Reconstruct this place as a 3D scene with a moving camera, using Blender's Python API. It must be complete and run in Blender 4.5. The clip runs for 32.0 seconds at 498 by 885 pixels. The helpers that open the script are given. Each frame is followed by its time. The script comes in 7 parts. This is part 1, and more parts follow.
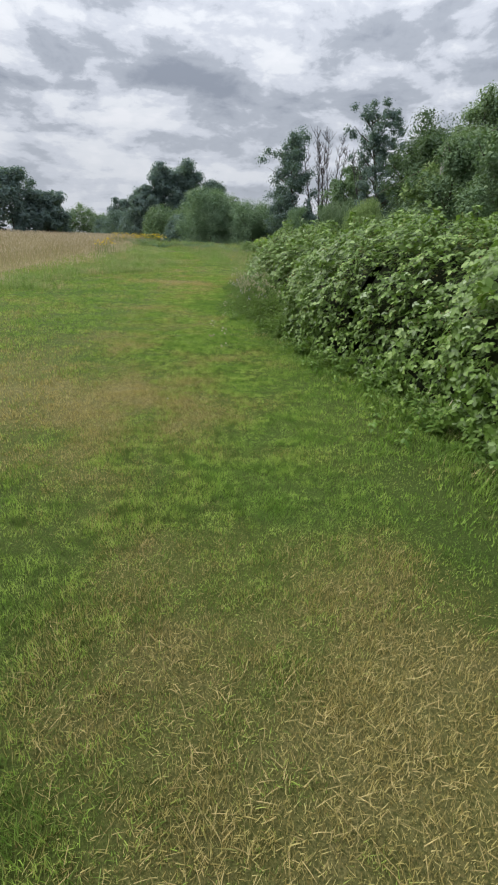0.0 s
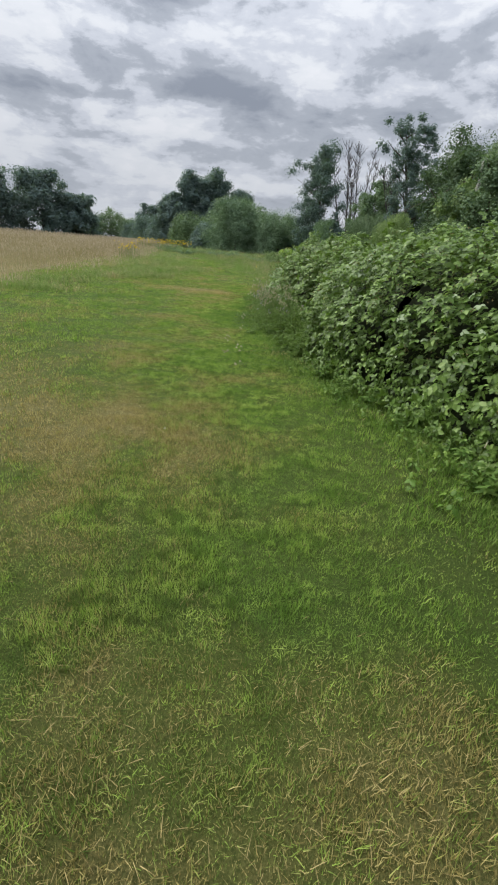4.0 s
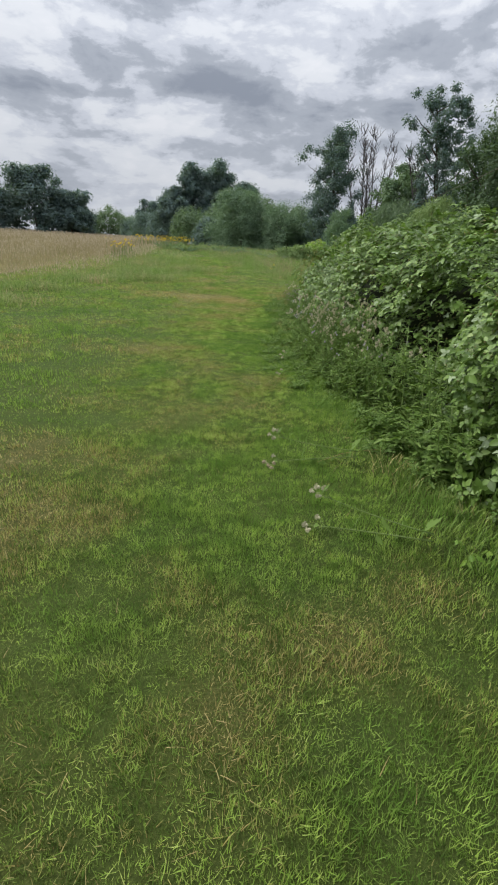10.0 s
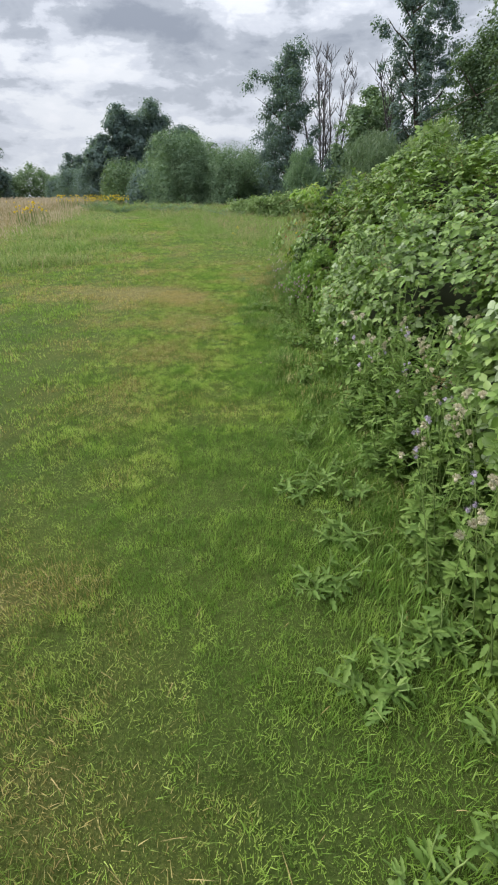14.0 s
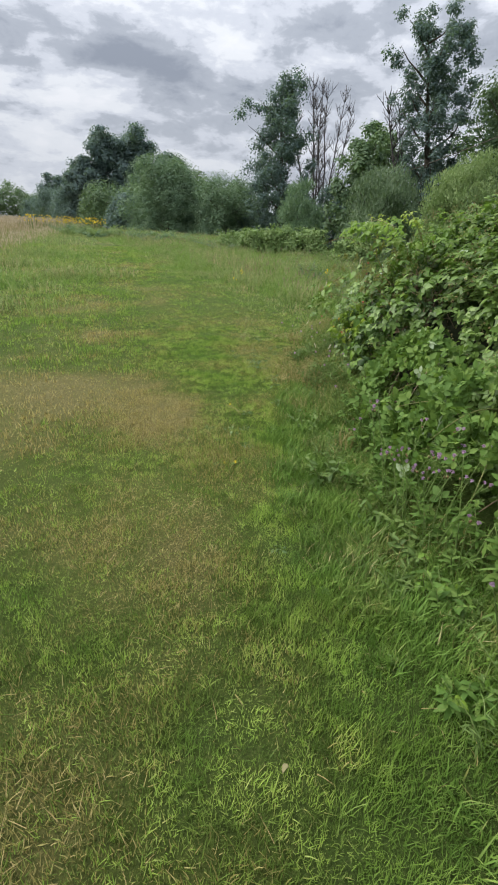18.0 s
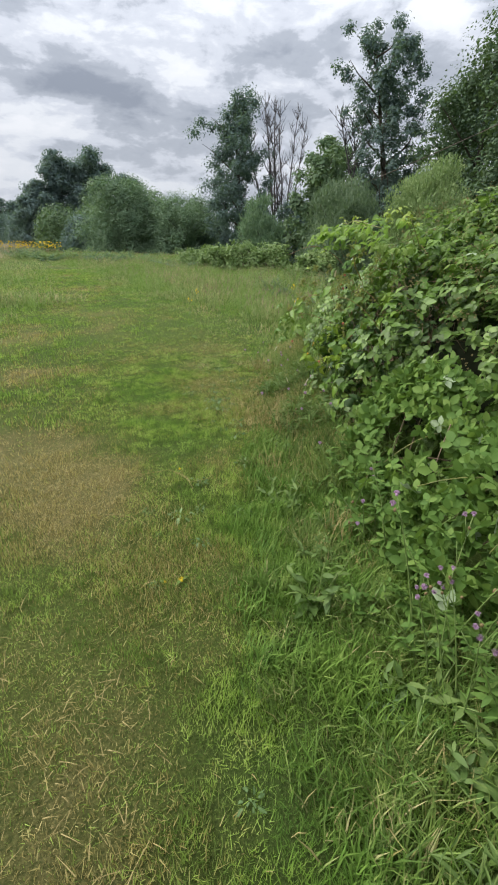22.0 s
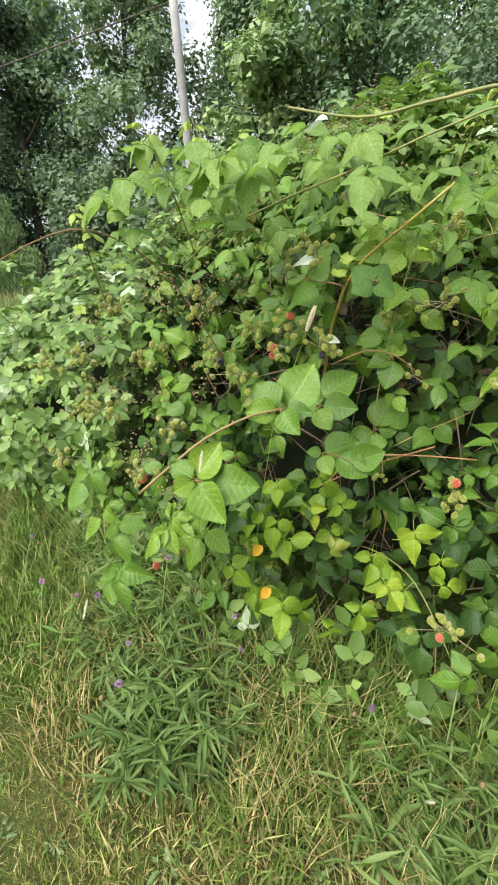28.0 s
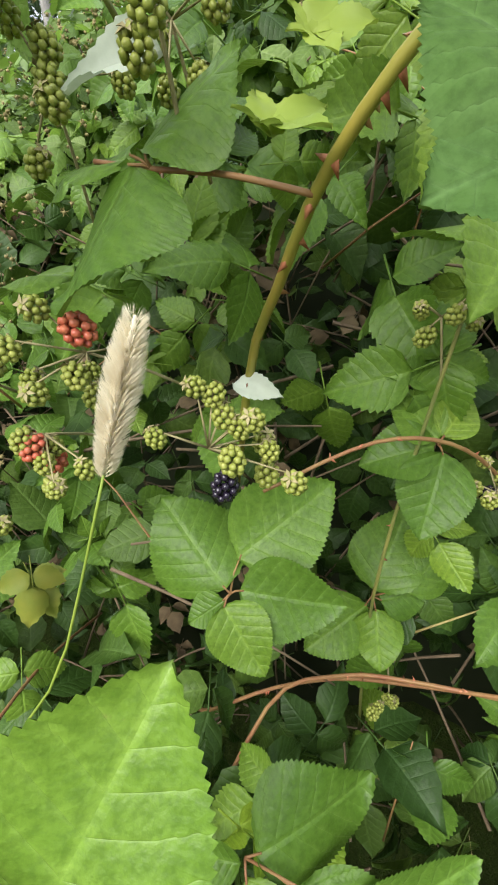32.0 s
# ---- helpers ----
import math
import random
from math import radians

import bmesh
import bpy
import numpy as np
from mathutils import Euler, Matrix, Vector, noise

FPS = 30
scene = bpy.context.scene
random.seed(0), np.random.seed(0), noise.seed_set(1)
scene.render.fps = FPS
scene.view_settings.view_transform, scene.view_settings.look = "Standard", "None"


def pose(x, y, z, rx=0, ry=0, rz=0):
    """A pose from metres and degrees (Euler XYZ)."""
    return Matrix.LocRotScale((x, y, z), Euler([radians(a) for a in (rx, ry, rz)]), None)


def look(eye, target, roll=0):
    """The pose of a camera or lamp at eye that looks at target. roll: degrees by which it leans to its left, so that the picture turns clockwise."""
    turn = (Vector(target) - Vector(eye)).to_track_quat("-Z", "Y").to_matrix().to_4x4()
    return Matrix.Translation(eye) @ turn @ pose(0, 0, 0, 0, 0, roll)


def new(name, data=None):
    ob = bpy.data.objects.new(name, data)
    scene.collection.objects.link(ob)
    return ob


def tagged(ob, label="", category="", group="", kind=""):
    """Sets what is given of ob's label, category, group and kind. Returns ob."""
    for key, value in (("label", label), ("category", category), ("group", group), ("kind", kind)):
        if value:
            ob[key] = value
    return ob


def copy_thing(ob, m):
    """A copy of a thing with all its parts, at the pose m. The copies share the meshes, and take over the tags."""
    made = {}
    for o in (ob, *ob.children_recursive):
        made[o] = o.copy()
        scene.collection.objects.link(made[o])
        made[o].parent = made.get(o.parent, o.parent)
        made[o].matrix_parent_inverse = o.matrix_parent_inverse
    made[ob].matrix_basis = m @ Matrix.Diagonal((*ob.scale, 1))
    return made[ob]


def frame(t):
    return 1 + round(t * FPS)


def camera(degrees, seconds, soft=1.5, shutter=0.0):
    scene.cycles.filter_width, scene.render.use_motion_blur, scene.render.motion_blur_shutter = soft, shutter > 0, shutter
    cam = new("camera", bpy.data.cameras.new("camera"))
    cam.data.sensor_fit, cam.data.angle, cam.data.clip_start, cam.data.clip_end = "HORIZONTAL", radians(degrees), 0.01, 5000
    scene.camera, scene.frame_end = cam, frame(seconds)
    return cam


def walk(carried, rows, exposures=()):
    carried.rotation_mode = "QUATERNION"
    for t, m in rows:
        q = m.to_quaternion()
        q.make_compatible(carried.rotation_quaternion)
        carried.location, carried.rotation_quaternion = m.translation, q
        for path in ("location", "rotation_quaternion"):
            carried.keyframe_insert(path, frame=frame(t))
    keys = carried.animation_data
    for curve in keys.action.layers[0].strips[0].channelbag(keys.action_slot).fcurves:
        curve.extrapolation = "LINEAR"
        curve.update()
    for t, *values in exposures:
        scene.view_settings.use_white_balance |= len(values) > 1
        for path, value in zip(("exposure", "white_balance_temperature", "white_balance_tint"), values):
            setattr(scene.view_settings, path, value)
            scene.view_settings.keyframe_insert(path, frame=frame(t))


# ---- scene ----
PATH = [
    (0, -0.457, 2.076, 1.476, -4.63, -24.45, -1.36), (0.5, -0.429, 2.226, 1.474, -4.16, -23.63, -2.70),
    (1, -0.408, 2.364, 1.477, -3.69, -23.14, -2.46), (1.5, -0.423, 2.495, 1.464, -3.65, -22.86, -2.23),
    (2, -0.428, 2.618, 1.460, -4.00, -22.83, -2.28), (2.5, -0.406, 2.717, 1.467, -4.10, -22.86, -2.74),
    (4.5, -0.373, 2.867, 1.467, -2.36, -23.52, -3.94), (5, -0.377, 2.960, 1.459, -3.23, -23.45, -3.36),
    (5.5, -0.347, 3.056, 1.449, -5.25, -23.26, -3.08), (6, -0.338, 3.168, 1.472, -5.16, -23.35, -2.72),
    (6.5, -0.368, 3.320, 1.509, 4.95, -23.69, 1.37), (7, -0.455, 3.632, 1.521, 6.73, -24.10, 0.44),
    (7.5, -0.530, 3.935, 1.487, 5.81, -24.15, 0.99), (8, -0.518, 4.369, 1.450, 6.22, -24.89, -0.49),
    (8.5, -0.577, 4.863, 1.394, 3.73, -26.52, -3.09), (9, -0.641, 5.478, 1.374, 0.99, -26.60, -1.96),
    (9.5, -0.688, 6.176, 1.394, 0.71, -25.90, -3.41), (10, -0.758, 6.912, 1.393, -1.73, -23.87, -2.54),
    (10.5, -0.880, 7.675, 1.391, -1.85, -23.60, -4.26), (11, -0.967, 8.499, 1.401, -1.55, -24.02, -2.25),
    (11.5, -1.027, 9.172, 1.409, -1.85, -25.26, -3.19), (12, -0.995, 9.798, 1.420, -5.14, -25.78, -1.52),
    (12.5, -0.944, 10.459, 1.423, -5.14, -27.20, -1.91), (13, -0.905, 11.102, 1.438, -7.22, -27.65, 1.04),
    (13.5, -0.904, 11.531, 1.442, -6.84, -28.31, -2.63), (14, -0.822, 12.017, 1.442, -6.57, -28.71, 1.03),
    (14.5, -0.785, 12.592, 1.455, -7.38, -29.12, -1.46), (16.5, -0.952, 14.899, 1.478, -15.51, -28.93, -2.44),
    (17, -0.940, 15.439, 1.474, -13.61, -27.30, -0.91), (17.5, -0.845, 15.867, 1.468, -13.94, -26.12, -0.91),
    (18, -0.792, 16.166, 1.483, -10.19, -25.37, -2.38), (18.5, -0.765, 16.405, 1.497, -9.04, -24.70, -1.54),
    (19, -0.716, 16.537, 1.478, -8.22, -24.19, -1.49), (19.5, -0.631, 16.602, 1.460, -6.86, -23.89, -1.28),
    (20, -0.567, 16.639, 1.443, -7.94, -23.71, -1.61), (20.5, -0.519, 16.719, 1.435, -11.00, -23.52, -0.65),
    (21, -0.502, 16.849, 1.445, -17.21, -23.26, 1.23), (21.5, -0.510, 16.974, 1.448, -19.40, -23.21, 0.20),
    (22, -0.481, 17.206, 1.428, -13.67, -23.35, -0.17), (22.5, -0.458, 17.461, 1.403, -10.73, -24.52, -2.34),
    (23, -0.483, 17.831, 1.434, -7.67, -25.72, -1.27), (23.5, -0.452, 18.238, 1.439, -5.98, -26.57, -0.32),
    (24, -0.389, 18.651, 1.444, -4.34, -26.83, -0.63), (24.5, -0.396, 19.121, 1.451, -5.60, -27.11, 0.73),
    (26.5, -0.338, 20.303, 1.416, -32.11, -26.65, 6.90), (27, -0.128, 20.475, 1.464, -39.82, -27.58, 2.19),
    (27.5, 0.033, 20.578, 1.463, -52.04, -27.24, -0.12), (28, 0.165, 20.780, 1.476, -70.10, -26.16, 4.02),
    (28.5, 0.264, 20.881, 1.458, -74.85, -26.07, 2.89), (29, 0.406, 20.915, 1.446, -76.37, -25.98, 1.90),
    (29.5, 0.630, 20.919, 1.444, -78.50, -26.05, 1.53), (30, 0.756, 20.928, 1.430, -79.43, -25.80, 1.34),
    (30.5, 0.881, 20.919, 1.405, -78.60, -26.22, 1.71), (31, 0.991, 20.911, 1.390, -80.43, -30.00, 1.42),
    (31.5, 1.058, 20.914, 1.359, -82.62, -32.77, 0.71), (32, 1.086, 20.921, 1.337, -81.84, -31.77, 1.59),
]
LENS = 59.42
EXPOSURES = ((0, 0.0), (5, -0.1), (9, -0.02), (10, -0.1), (11, -0.03), (12, 0.13), (13, 0.18), (14, 0.21), (17, 0.05), (19, 0.14), (24.5, 0.12), (26.5, 0.45), (27, 0.42), (28, 0.72), (29, 0.62), (29.5, 0.50), (30, 0.49), (30.5, 0.46), (31, 0.56), (32, 0.66))
CLOUD_SHIFT = (0.3, 0.9, 0.0)
CLOUDS = ((-0.04, 0.262, 0.115, 0.042, -4, 0.10), (-0.30, 0.322, 0.10, 0.024, -24, 0.085), (-0.26, 0.250, 0.13, 0.022, -12, 0.085), (-0.30, 0.189, 0.11, 0.015, -4, 0.08),
          (-0.12, 0.146, 0.10, 0.012, -10, 0.06), (0.17, 0.237, 0.06, 0.014, -6, 0.07), (-0.05, 0.352, 0.13, 0.026, -6, -0.07), (-0.14, 0.205, 0.16, 0.016, -6, -0.07),
          (-0.35, 0.290, 0.07, 0.020, -22, -0.07), (0.24, 0.215, 0.06, 0.022, 0, -0.09), (0.12, 0.30, 0.07, 0.03, -10, -0.05), (0.28, 0.335, 0.14, 0.03, 8, 0.03),
          (0.47, 0.385, 0.10, 0.03, 10, 0.05), (0.0, 0.118, 0.30, 0.016, 0, -0.05), (0.62, 0.45, 0.09, 0.05, 0, -0.16), (-0.34, 0.10, 0.14, 0.03, 0, 0.05))
SKY_STRENGTH = 1.0
ZENITH = 1.6
SUN_POWER = 4.8


def cam_pose(x, y, z, yaw, pitch, roll):
    return pose(x, y, z, 90 + pitch, 0, yaw) @ pose(0, 0, 0, 0, 0, -roll)


cam = camera(LENS, 32.0, 2.0)
walk(cam, [(row[0], cam_pose(*row[1:])) for row in PATH], EXPOSURES)

# ---- sky and sun ----
SUN_AZ, SUN_EL = -62.0, 48.0      # degrees: azimuth from +y towards +x, elevation


def node_tree(owner):
    owner.use_nodes = True
    nt = owner.node_tree
    nt.nodes.clear()
    return nt


def nd(nt, kind, at=None, **given):
    n = nt.nodes.new(kind)
    for key, value in given.items():
        if key in n.inputs:
            n.inputs[key].default_value = value
    return n


def maths(nt, op, a, b=None):
    n = nt.nodes.new("ShaderNodeMath")
    n.operation = op
    for i, v in enumerate((a, b)):
        if v is None:
            continue
        if isinstance(v, (int, float)):
            n.inputs[i].default_value = v
        else:
            nt.links.new(v, n.inputs[i])
    return n.outputs[0]


def ramp(nt, fac, stops, smooth=False):
    n = nt.nodes.new("ShaderNodeValToRGB")
    n.color_ramp.interpolation = "EASE" if smooth else "LINEAR"
    els = n.color_ramp.elements
    while len(els) < len(stops):
        els.new(0.5)
    for e, (p, c) in zip(els, stops):
        e.position = p
        e.color = (*c, 1) if not isinstance(c, (int, float)) else (c, c, c, 1)
    nt.links.new(fac, n.inputs[0])
    return n.outputs[0]


def mix(nt, fac, a, b, mode="MIX"):
    n = nt.nodes.new("ShaderNodeMix")
    n.data_type, n.blend_type = "RGBA", mode
    for sock, v in ((n.inputs[0], fac), (n.inputs[6], a), (n.inputs[7], b)):
        if isinstance(v, (int, float)):
            sock.default_value = v
        elif isinstance(v, tuple):
            sock.default_value = (*v, 1)
        else:
            nt.links.new(v, sock)
    return n.outputs[2]


def tex_noise(nt, vec, scale, detail=4.0, rough=0.55, distort=0.0):
    n = nt.nodes.new("ShaderNodeTexNoise")
    n.inputs["Scale"].default_value = scale
    n.inputs["Detail"].default_value = detail
    n.inputs["Roughness"].default_value = rough
    n.inputs["Distortion"].default_value = distort
    if vec is not None:
        nt.links.new(vec, n.inputs["Vector"])
    return n.outputs[0]


def build_sky():
    w = bpy.data.worlds.new("overcast_sky")
    scene.world = w
    nt = node_tree(w)
    out = nt.nodes.new("ShaderNodeOutputWorld")
    bg = nt.nodes.new("ShaderNodeBackground")
    nt.links.new(bg.outputs[0], out.inputs[0])
    sky = nt.nodes.new("ShaderNodeTexSky")
    sky.sky_type = "NISHITA"
    sky.sun_disc = False
    sky.sun_elevation, sky.sun_rotation = radians(SUN_EL), radians(SUN_AZ)
    scl = nt.nodes.new("ShaderNodeVectorMath")
    scl.operation = "SCALE"
    nt.links.new(sky.outputs[0], scl.inputs[0])
    scl.inputs["Scale"].default_value = 0.10
    co = nt.nodes.new("ShaderNodeTexCoord")
    sep = nt.nodes.new("ShaderNodeSeparateXYZ")
    nt.links.new(co.outputs["Generated"], sep.inputs[0])
    up = maths(nt, "MAXIMUM", sep.outputs[2], 0.0)
    den = maths(nt, "ADD", up, 0.17)
    com = nt.nodes.new("ShaderNodeCombineXYZ")
    nt.links.new(maths(nt, "DIVIDE", sep.outputs[0], den), com.inputs[0])
    nt.links.new(maths(nt, "DIVIDE", sep.outputs[1], den), com.inputs[1])
    mp = nt.nodes.new("ShaderNodeMapping")
    mp.inputs["Location"].default_value = CLOUD_SHIFT
    mp.inputs["Scale"].default_value = (1.0, 1.25, 1.0)
    nt.links.new(com.outputs[0], mp.inputs[0])
    flat = nt.nodes.new("ShaderNodeMapping")
    flat.inputs["Scale"].default_value = (1.0, 1.0, 2.3)
    nt.links.new(co.outputs["Generated"], flat.inputs[0])
    sheet = tex_noise(nt, mp.outputs[0], 1.05, 8.0, 0.56, 0.3)
    heap = tex_noise(nt, flat.outputs[0], 4.6, 9.0, 0.56, 0.25)
    fine = tex_noise(nt, flat.outputs[0], 17.0, 6.0, 0.6, 0.4)
    both = maths(nt, "ADD", maths(nt, "MULTIPLY", sheet, 0.34), maths(nt, "ADD", maths(nt, "MULTIPLY", heap, 0.46), maths(nt, "MULTIPLY", fine, 0.20)))
    # the larger clouds and gaps over the field's end: place, half widths, tilt, weight
    ahead = maths(nt, "MAXIMUM", sep.outputs[1], 0.02)
    wob_a = maths(nt, "MULTIPLY", maths(nt, "SUBTRACT", tex_noise(nt, flat.outputs[0], 9.0, 5.0, 0.6), 0.5), 0.16)
    wob_b = maths(nt, "MULTIPLY", maths(nt, "SUBTRACT", tex_noise(nt, mp.outputs[0], 3.3, 5.0, 0.6), 0.5), 0.07)
    spot = nt.nodes.new("ShaderNodeCombineXYZ")
    nt.links.new(maths(nt, "ADD", maths(nt, "DIVIDE", sep.outputs[0], ahead), wob_a), spot.inputs[0])
    nt.links.new(maths(nt, "ADD", maths(nt, "DIVIDE", sep.outputs[2], ahead), wob_b), spot.inputs[1])
    for ca, cb, ra, rb, tilt, weight in CLOUDS:
        lump = nt.nodes.new("ShaderNodeMapping")
        lump.vector_type = "TEXTURE"
        lump.inputs["Location"].default_value = (ca, cb, 0)
        lump.inputs["Rotation"].default_value = (0, 0, radians(tilt))
        lump.inputs["Scale"].default_value = (ra, rb, 1)
        nt.links.new(spot.outputs[0], lump.inputs[0])
        size = nt.nodes.new("ShaderNodeVectorMath")
        size.operation = "LENGTH"
        nt.links.new(lump.outputs[0], size.inputs[0])
        fall = nt.nodes.new("ShaderNodeMapRange")
        fall.interpolation_type = "SMOOTHSTEP"
        for slot, value in ((1, 0.15), (2, 1.35), (3, weight * 0.8), (4, 0.0)):
            fall.inputs[slot].default_value = value
        nt.links.new(size.outputs["Value"], fall.inputs[0])
        both = maths(nt, "ADD", both, fall.outputs[0])
    shade = ramp(nt, both, [(0.38, (0.73, 0.75, 0.80)), (0.45, (0.67, 0.70, 0.755)), (0.50, (0.54, 0.575, 0.65)),
                            (0.55, (0.365, 0.40, 0.465)), (0.64, (0.25, 0.282, 0.345))], True)
    hole = ramp(nt, both, [(0.29, 0.75), (0.36, 0.0)])
    col = mix(nt, hole, shade, scl.outputs[0])
    haze = ramp(nt, up, [(0.0, 0.75), (0.10, 0.25), (0.25, 0.0)])
    col = mix(nt, haze, col, (0.62, 0.66, 0.73))
    nt.links.new(col, bg.inputs[0])
    # a clouded sky brightens towards the zenith
    lift = maths(nt, "ADD", 0.92, maths(nt, "MULTIPLY", maths(nt, "POWER", up, 1.3), ZENITH))
    nt.links.new(maths(nt, "MULTIPLY", lift, SKY_STRENGTH), bg.inputs[1])


build_sky()
sun = new("sun", bpy.data.lights.new("sun", "SUN"))
sun.data.energy, sun.data.angle, sun.data.color = SUN_POWER, radians(50), (1.0, 0.965, 0.90)
az, el = radians(SUN_AZ), radians(SUN_EL)
sun_way = Vector((math.sin(az) * math.cos(el), math.cos(az) * math.cos(el), math.sin(el)))
sun.matrix_world = look(sun_way * 50, (0, 0, 0))


# ---- numeric helpers ----
rng = np.random.default_rng(11)


def vnoise(p, scale, seed=0):
    """Value noise in 0..1 at the points p (n, 3)."""
    q = np.asarray(p, float) * scale + seed * 17.31
    i = np.floor(q).astype(np.int64)
    u = q - i
    u = u * u * (3 - 2 * u)
    tot = np.zeros(len(q))
    for dx in (0, 1):
        for dy in (0, 1):
            for dz in (0, 1):
                h = (i[:, 0] + dx) * 374761393 + (i[:, 1] + dy) * 668265263 + (i[:, 2] + dz) * 2147483647 + seed * 974711
                h = (h ^ (h >> 13)) * 1274126177
                h = ((h ^ (h >> 16)) & 0xFFFF) / 65535.0
                wgt = (u[:, 0] if dx else 1 - u[:, 0]) * (u[:, 1] if dy else 1 - u[:, 1]) * (u[:, 2] if dz else 1 - u[:, 2])
                tot += h * wgt
    return tot


def fbm2(x, y, scale, seed=0, octaves=4):
    p = np.stack([x, y, np.zeros_like(x) + 0.37], 1)
    tot, amp, norm = np.zeros(len(p)), 1.0, 0.0
    for o in range(octaves):
        tot += amp * vnoise(p, scale * 2 ** o, seed + o)
        norm += amp
        amp *= 0.5
    return tot / norm


def smooth(a, b, v):
    u = np.clip((np.asarray(v, float) - a) / (b - a), 0, 1)
    return u * u * (3 - 2 * u)


def height(x, y):
    """The lie of the land: level along the walk, then a slow rise ahead and to the meadow."""
    x, y = np.asarray(x, float), np.asarray(y, float)
    s = np.log1p(np.exp(np.clip((y - 20.5) / 2.0, -30, 30))) * 2.0
    ramp_up = 0.045 * 62 * (1 - np.exp(-s / 62))
    ramp_up = ramp_up * (1 - 0.35 * smooth(1, 14, x))
    left = 0.022 * np.clip(-8 - x, 0, 45) * smooth(8, 30, y)
    bumps = 0.035 * (fbm2(x.ravel(), y.ravel(), 0.55, 3, 3).reshape(x.shape) - 0.5)
    return ramp_up + left + bumps


HEDGE_Y = (-5, 2, 4.6, 6, 7, 8, 9.8, 13, 14.4, 16.5, 17.7, 18.4, 19.3, 20.3, 21, 22, 23.3, 24.6)
HEDGE_X = (2.4, 1.85, 1.62, 1.55, 1.25, 0.98, 0.58, 0.22, 0.32, 0.60, 0.60, 0.52, 0.70, 1.0, 1.05, 1.5, 1.95, 2.7)


def walk_line(y):
    return np.interp(y, (2, 6, 9, 14, 17, 19, 20, 21), (-0.4, -0.65, -0.9, -0.9, -0.65, -0.35, -0.1, 0.15))


def hedge_front(y):
    return np.interp(y, HEDGE_Y, HEDGE_X)


DRY_SPOTS = ((0.30, 20.9, 0.5, 0.42), (0.60, 21.2, 0.4, 0.38), (0.15, 20.3, 0.45, 0.28), (-0.4, 2.7, 0.9, 0.72), (0.45, 3.6, 0.6, 0.60), (0.3, 2.4, 0.6, 0.5), (-1.0, 3.9, 0.5, 0.35), (-1.3, 6.7, 0.6, 0.95), (-0.5, 7.0, 0.4, 0.5), (-0.1, 6.1, 0.55, 0.6),
             (-2.4, 8.3, 0.9, 0.35), (-1.75, 20.2, 0.9, 0.58), (-1.9, 22.3, 0.8, 0.6), (0.65, 20.6, 0.45, 0.5), (0.45, 21.5, 0.4, 0.3),
             (-1.1, 20.3, 0.6, 0.32), (-3.3, 20.6, 0.9, 0.5), (-2.2, 24.7, 0.8, 0.55), (-1.6, 27.0, 0.6, 0.45), (-2.2, 31.5, 0.7, 0.45), (-0.85, 19.7, 0.35, 0.4), (-2.4, 5.0, 0.8, 0.25), (-1.35, 5.3, 0.55, 0.3), (-0.75, 5.5, 0.4, 0.3), (-1.9, 18.4, 0.6, 0.3),
             (-3.5, 6.2, 1.1, 0.8), (0.95, 20.2, 0.3, 0.5), (-0.9, 15.2, 0.5, 0.3), (-2.1, 6.0, 0.9, 0.8), (-3.0, 10.5, 1.2, 0.3), (-2.2, 13.5, 0.8, 0.25))


# spots of deeper, darker green turf near the hedge: place, radius, amount
DEEP_GREEN_SPOTS = ((0.4, 15.8, 0.4, 0.3), (0.35, 16.9, 0.45, 0.3), (0.3, 18.0, 0.4, 0.25), (0.4, 18.7, 0.4, 0.25), (0.25, 14.6, 0.3, 0.15))


def dryness(x, y):
    """How far the turf is parched, 0..1."""
    d = 0.55 * (fbm2(x, y, 0.8, 5, 4) - 0.47) * 2.0 + 0.62 * (fbm2(x, y, 2.6, 6, 4) - 0.5) * 2.0
    ragged = 0.55 + 0.9 * fbm2(x, y, 2.6, 8, 4)
    for cx, cy, r, a in DRY_SPOTS:
        d += 0.82 * a * np.exp(-(((x - cx) / r) ** 2 + ((y - cy) / (r * 1.15)) ** 2) * 1.2) * ragged
    lush = np.exp(-np.clip(hedge_front(y) - 0.15 - x, 0, 9) / 0.42)
    d -= 0.55 * lush
    for cx, cy, r, a in DEEP_GREEN_SPOTS:
        d -= a * np.exp(-(((x - cx) / r) ** 2 + ((y - cy) / (r * 1.5)) ** 2)) * ragged
    return np.clip(d + 0.08, -0.25 * smooth(11.5, 14.5, y), 0.92)


def mesh_from(name, v, faces_flat, sizes, attrs=None, smooth_faces=False):
    me = bpy.data.meshes.new(name)
    v = np.ascontiguousarray(v, np.float32)
    me.vertices.add(len(v))
    me.vertices.foreach_set("co", v.ravel())
    me.loops.add(len(faces_flat))
    me.loops.foreach_set("vertex_index", np.ascontiguousarray(faces_flat, np.int32))
    me.polygons.add(len(sizes))
    starts = np.concatenate([[0], np.cumsum(sizes)[:-1]]).astype(np.int32)
    me.polygons.foreach_set("loop_start", starts)
    me.polygons.foreach_set("loop_total", np.ascontiguousarray(sizes, np.int32))
    if smooth_faces:
        me.polygons.foreach_set("use_smooth", np.ones(len(sizes), bool))
    for key, val in (attrs or {}).items():
        if val.ndim == 1:
            at = me.attributes.new(key, "FLOAT", "POINT")
            at.data.foreach_set("value", np.ascontiguousarray(val, np.float32))
        else:
            at = me.attributes.new(key, "FLOAT_VECTOR", "POINT")
            at.data.foreach_set("vector", np.ascontiguousarray(val, np.float32).ravel())
    me.update(calc_edges=True)
    return me


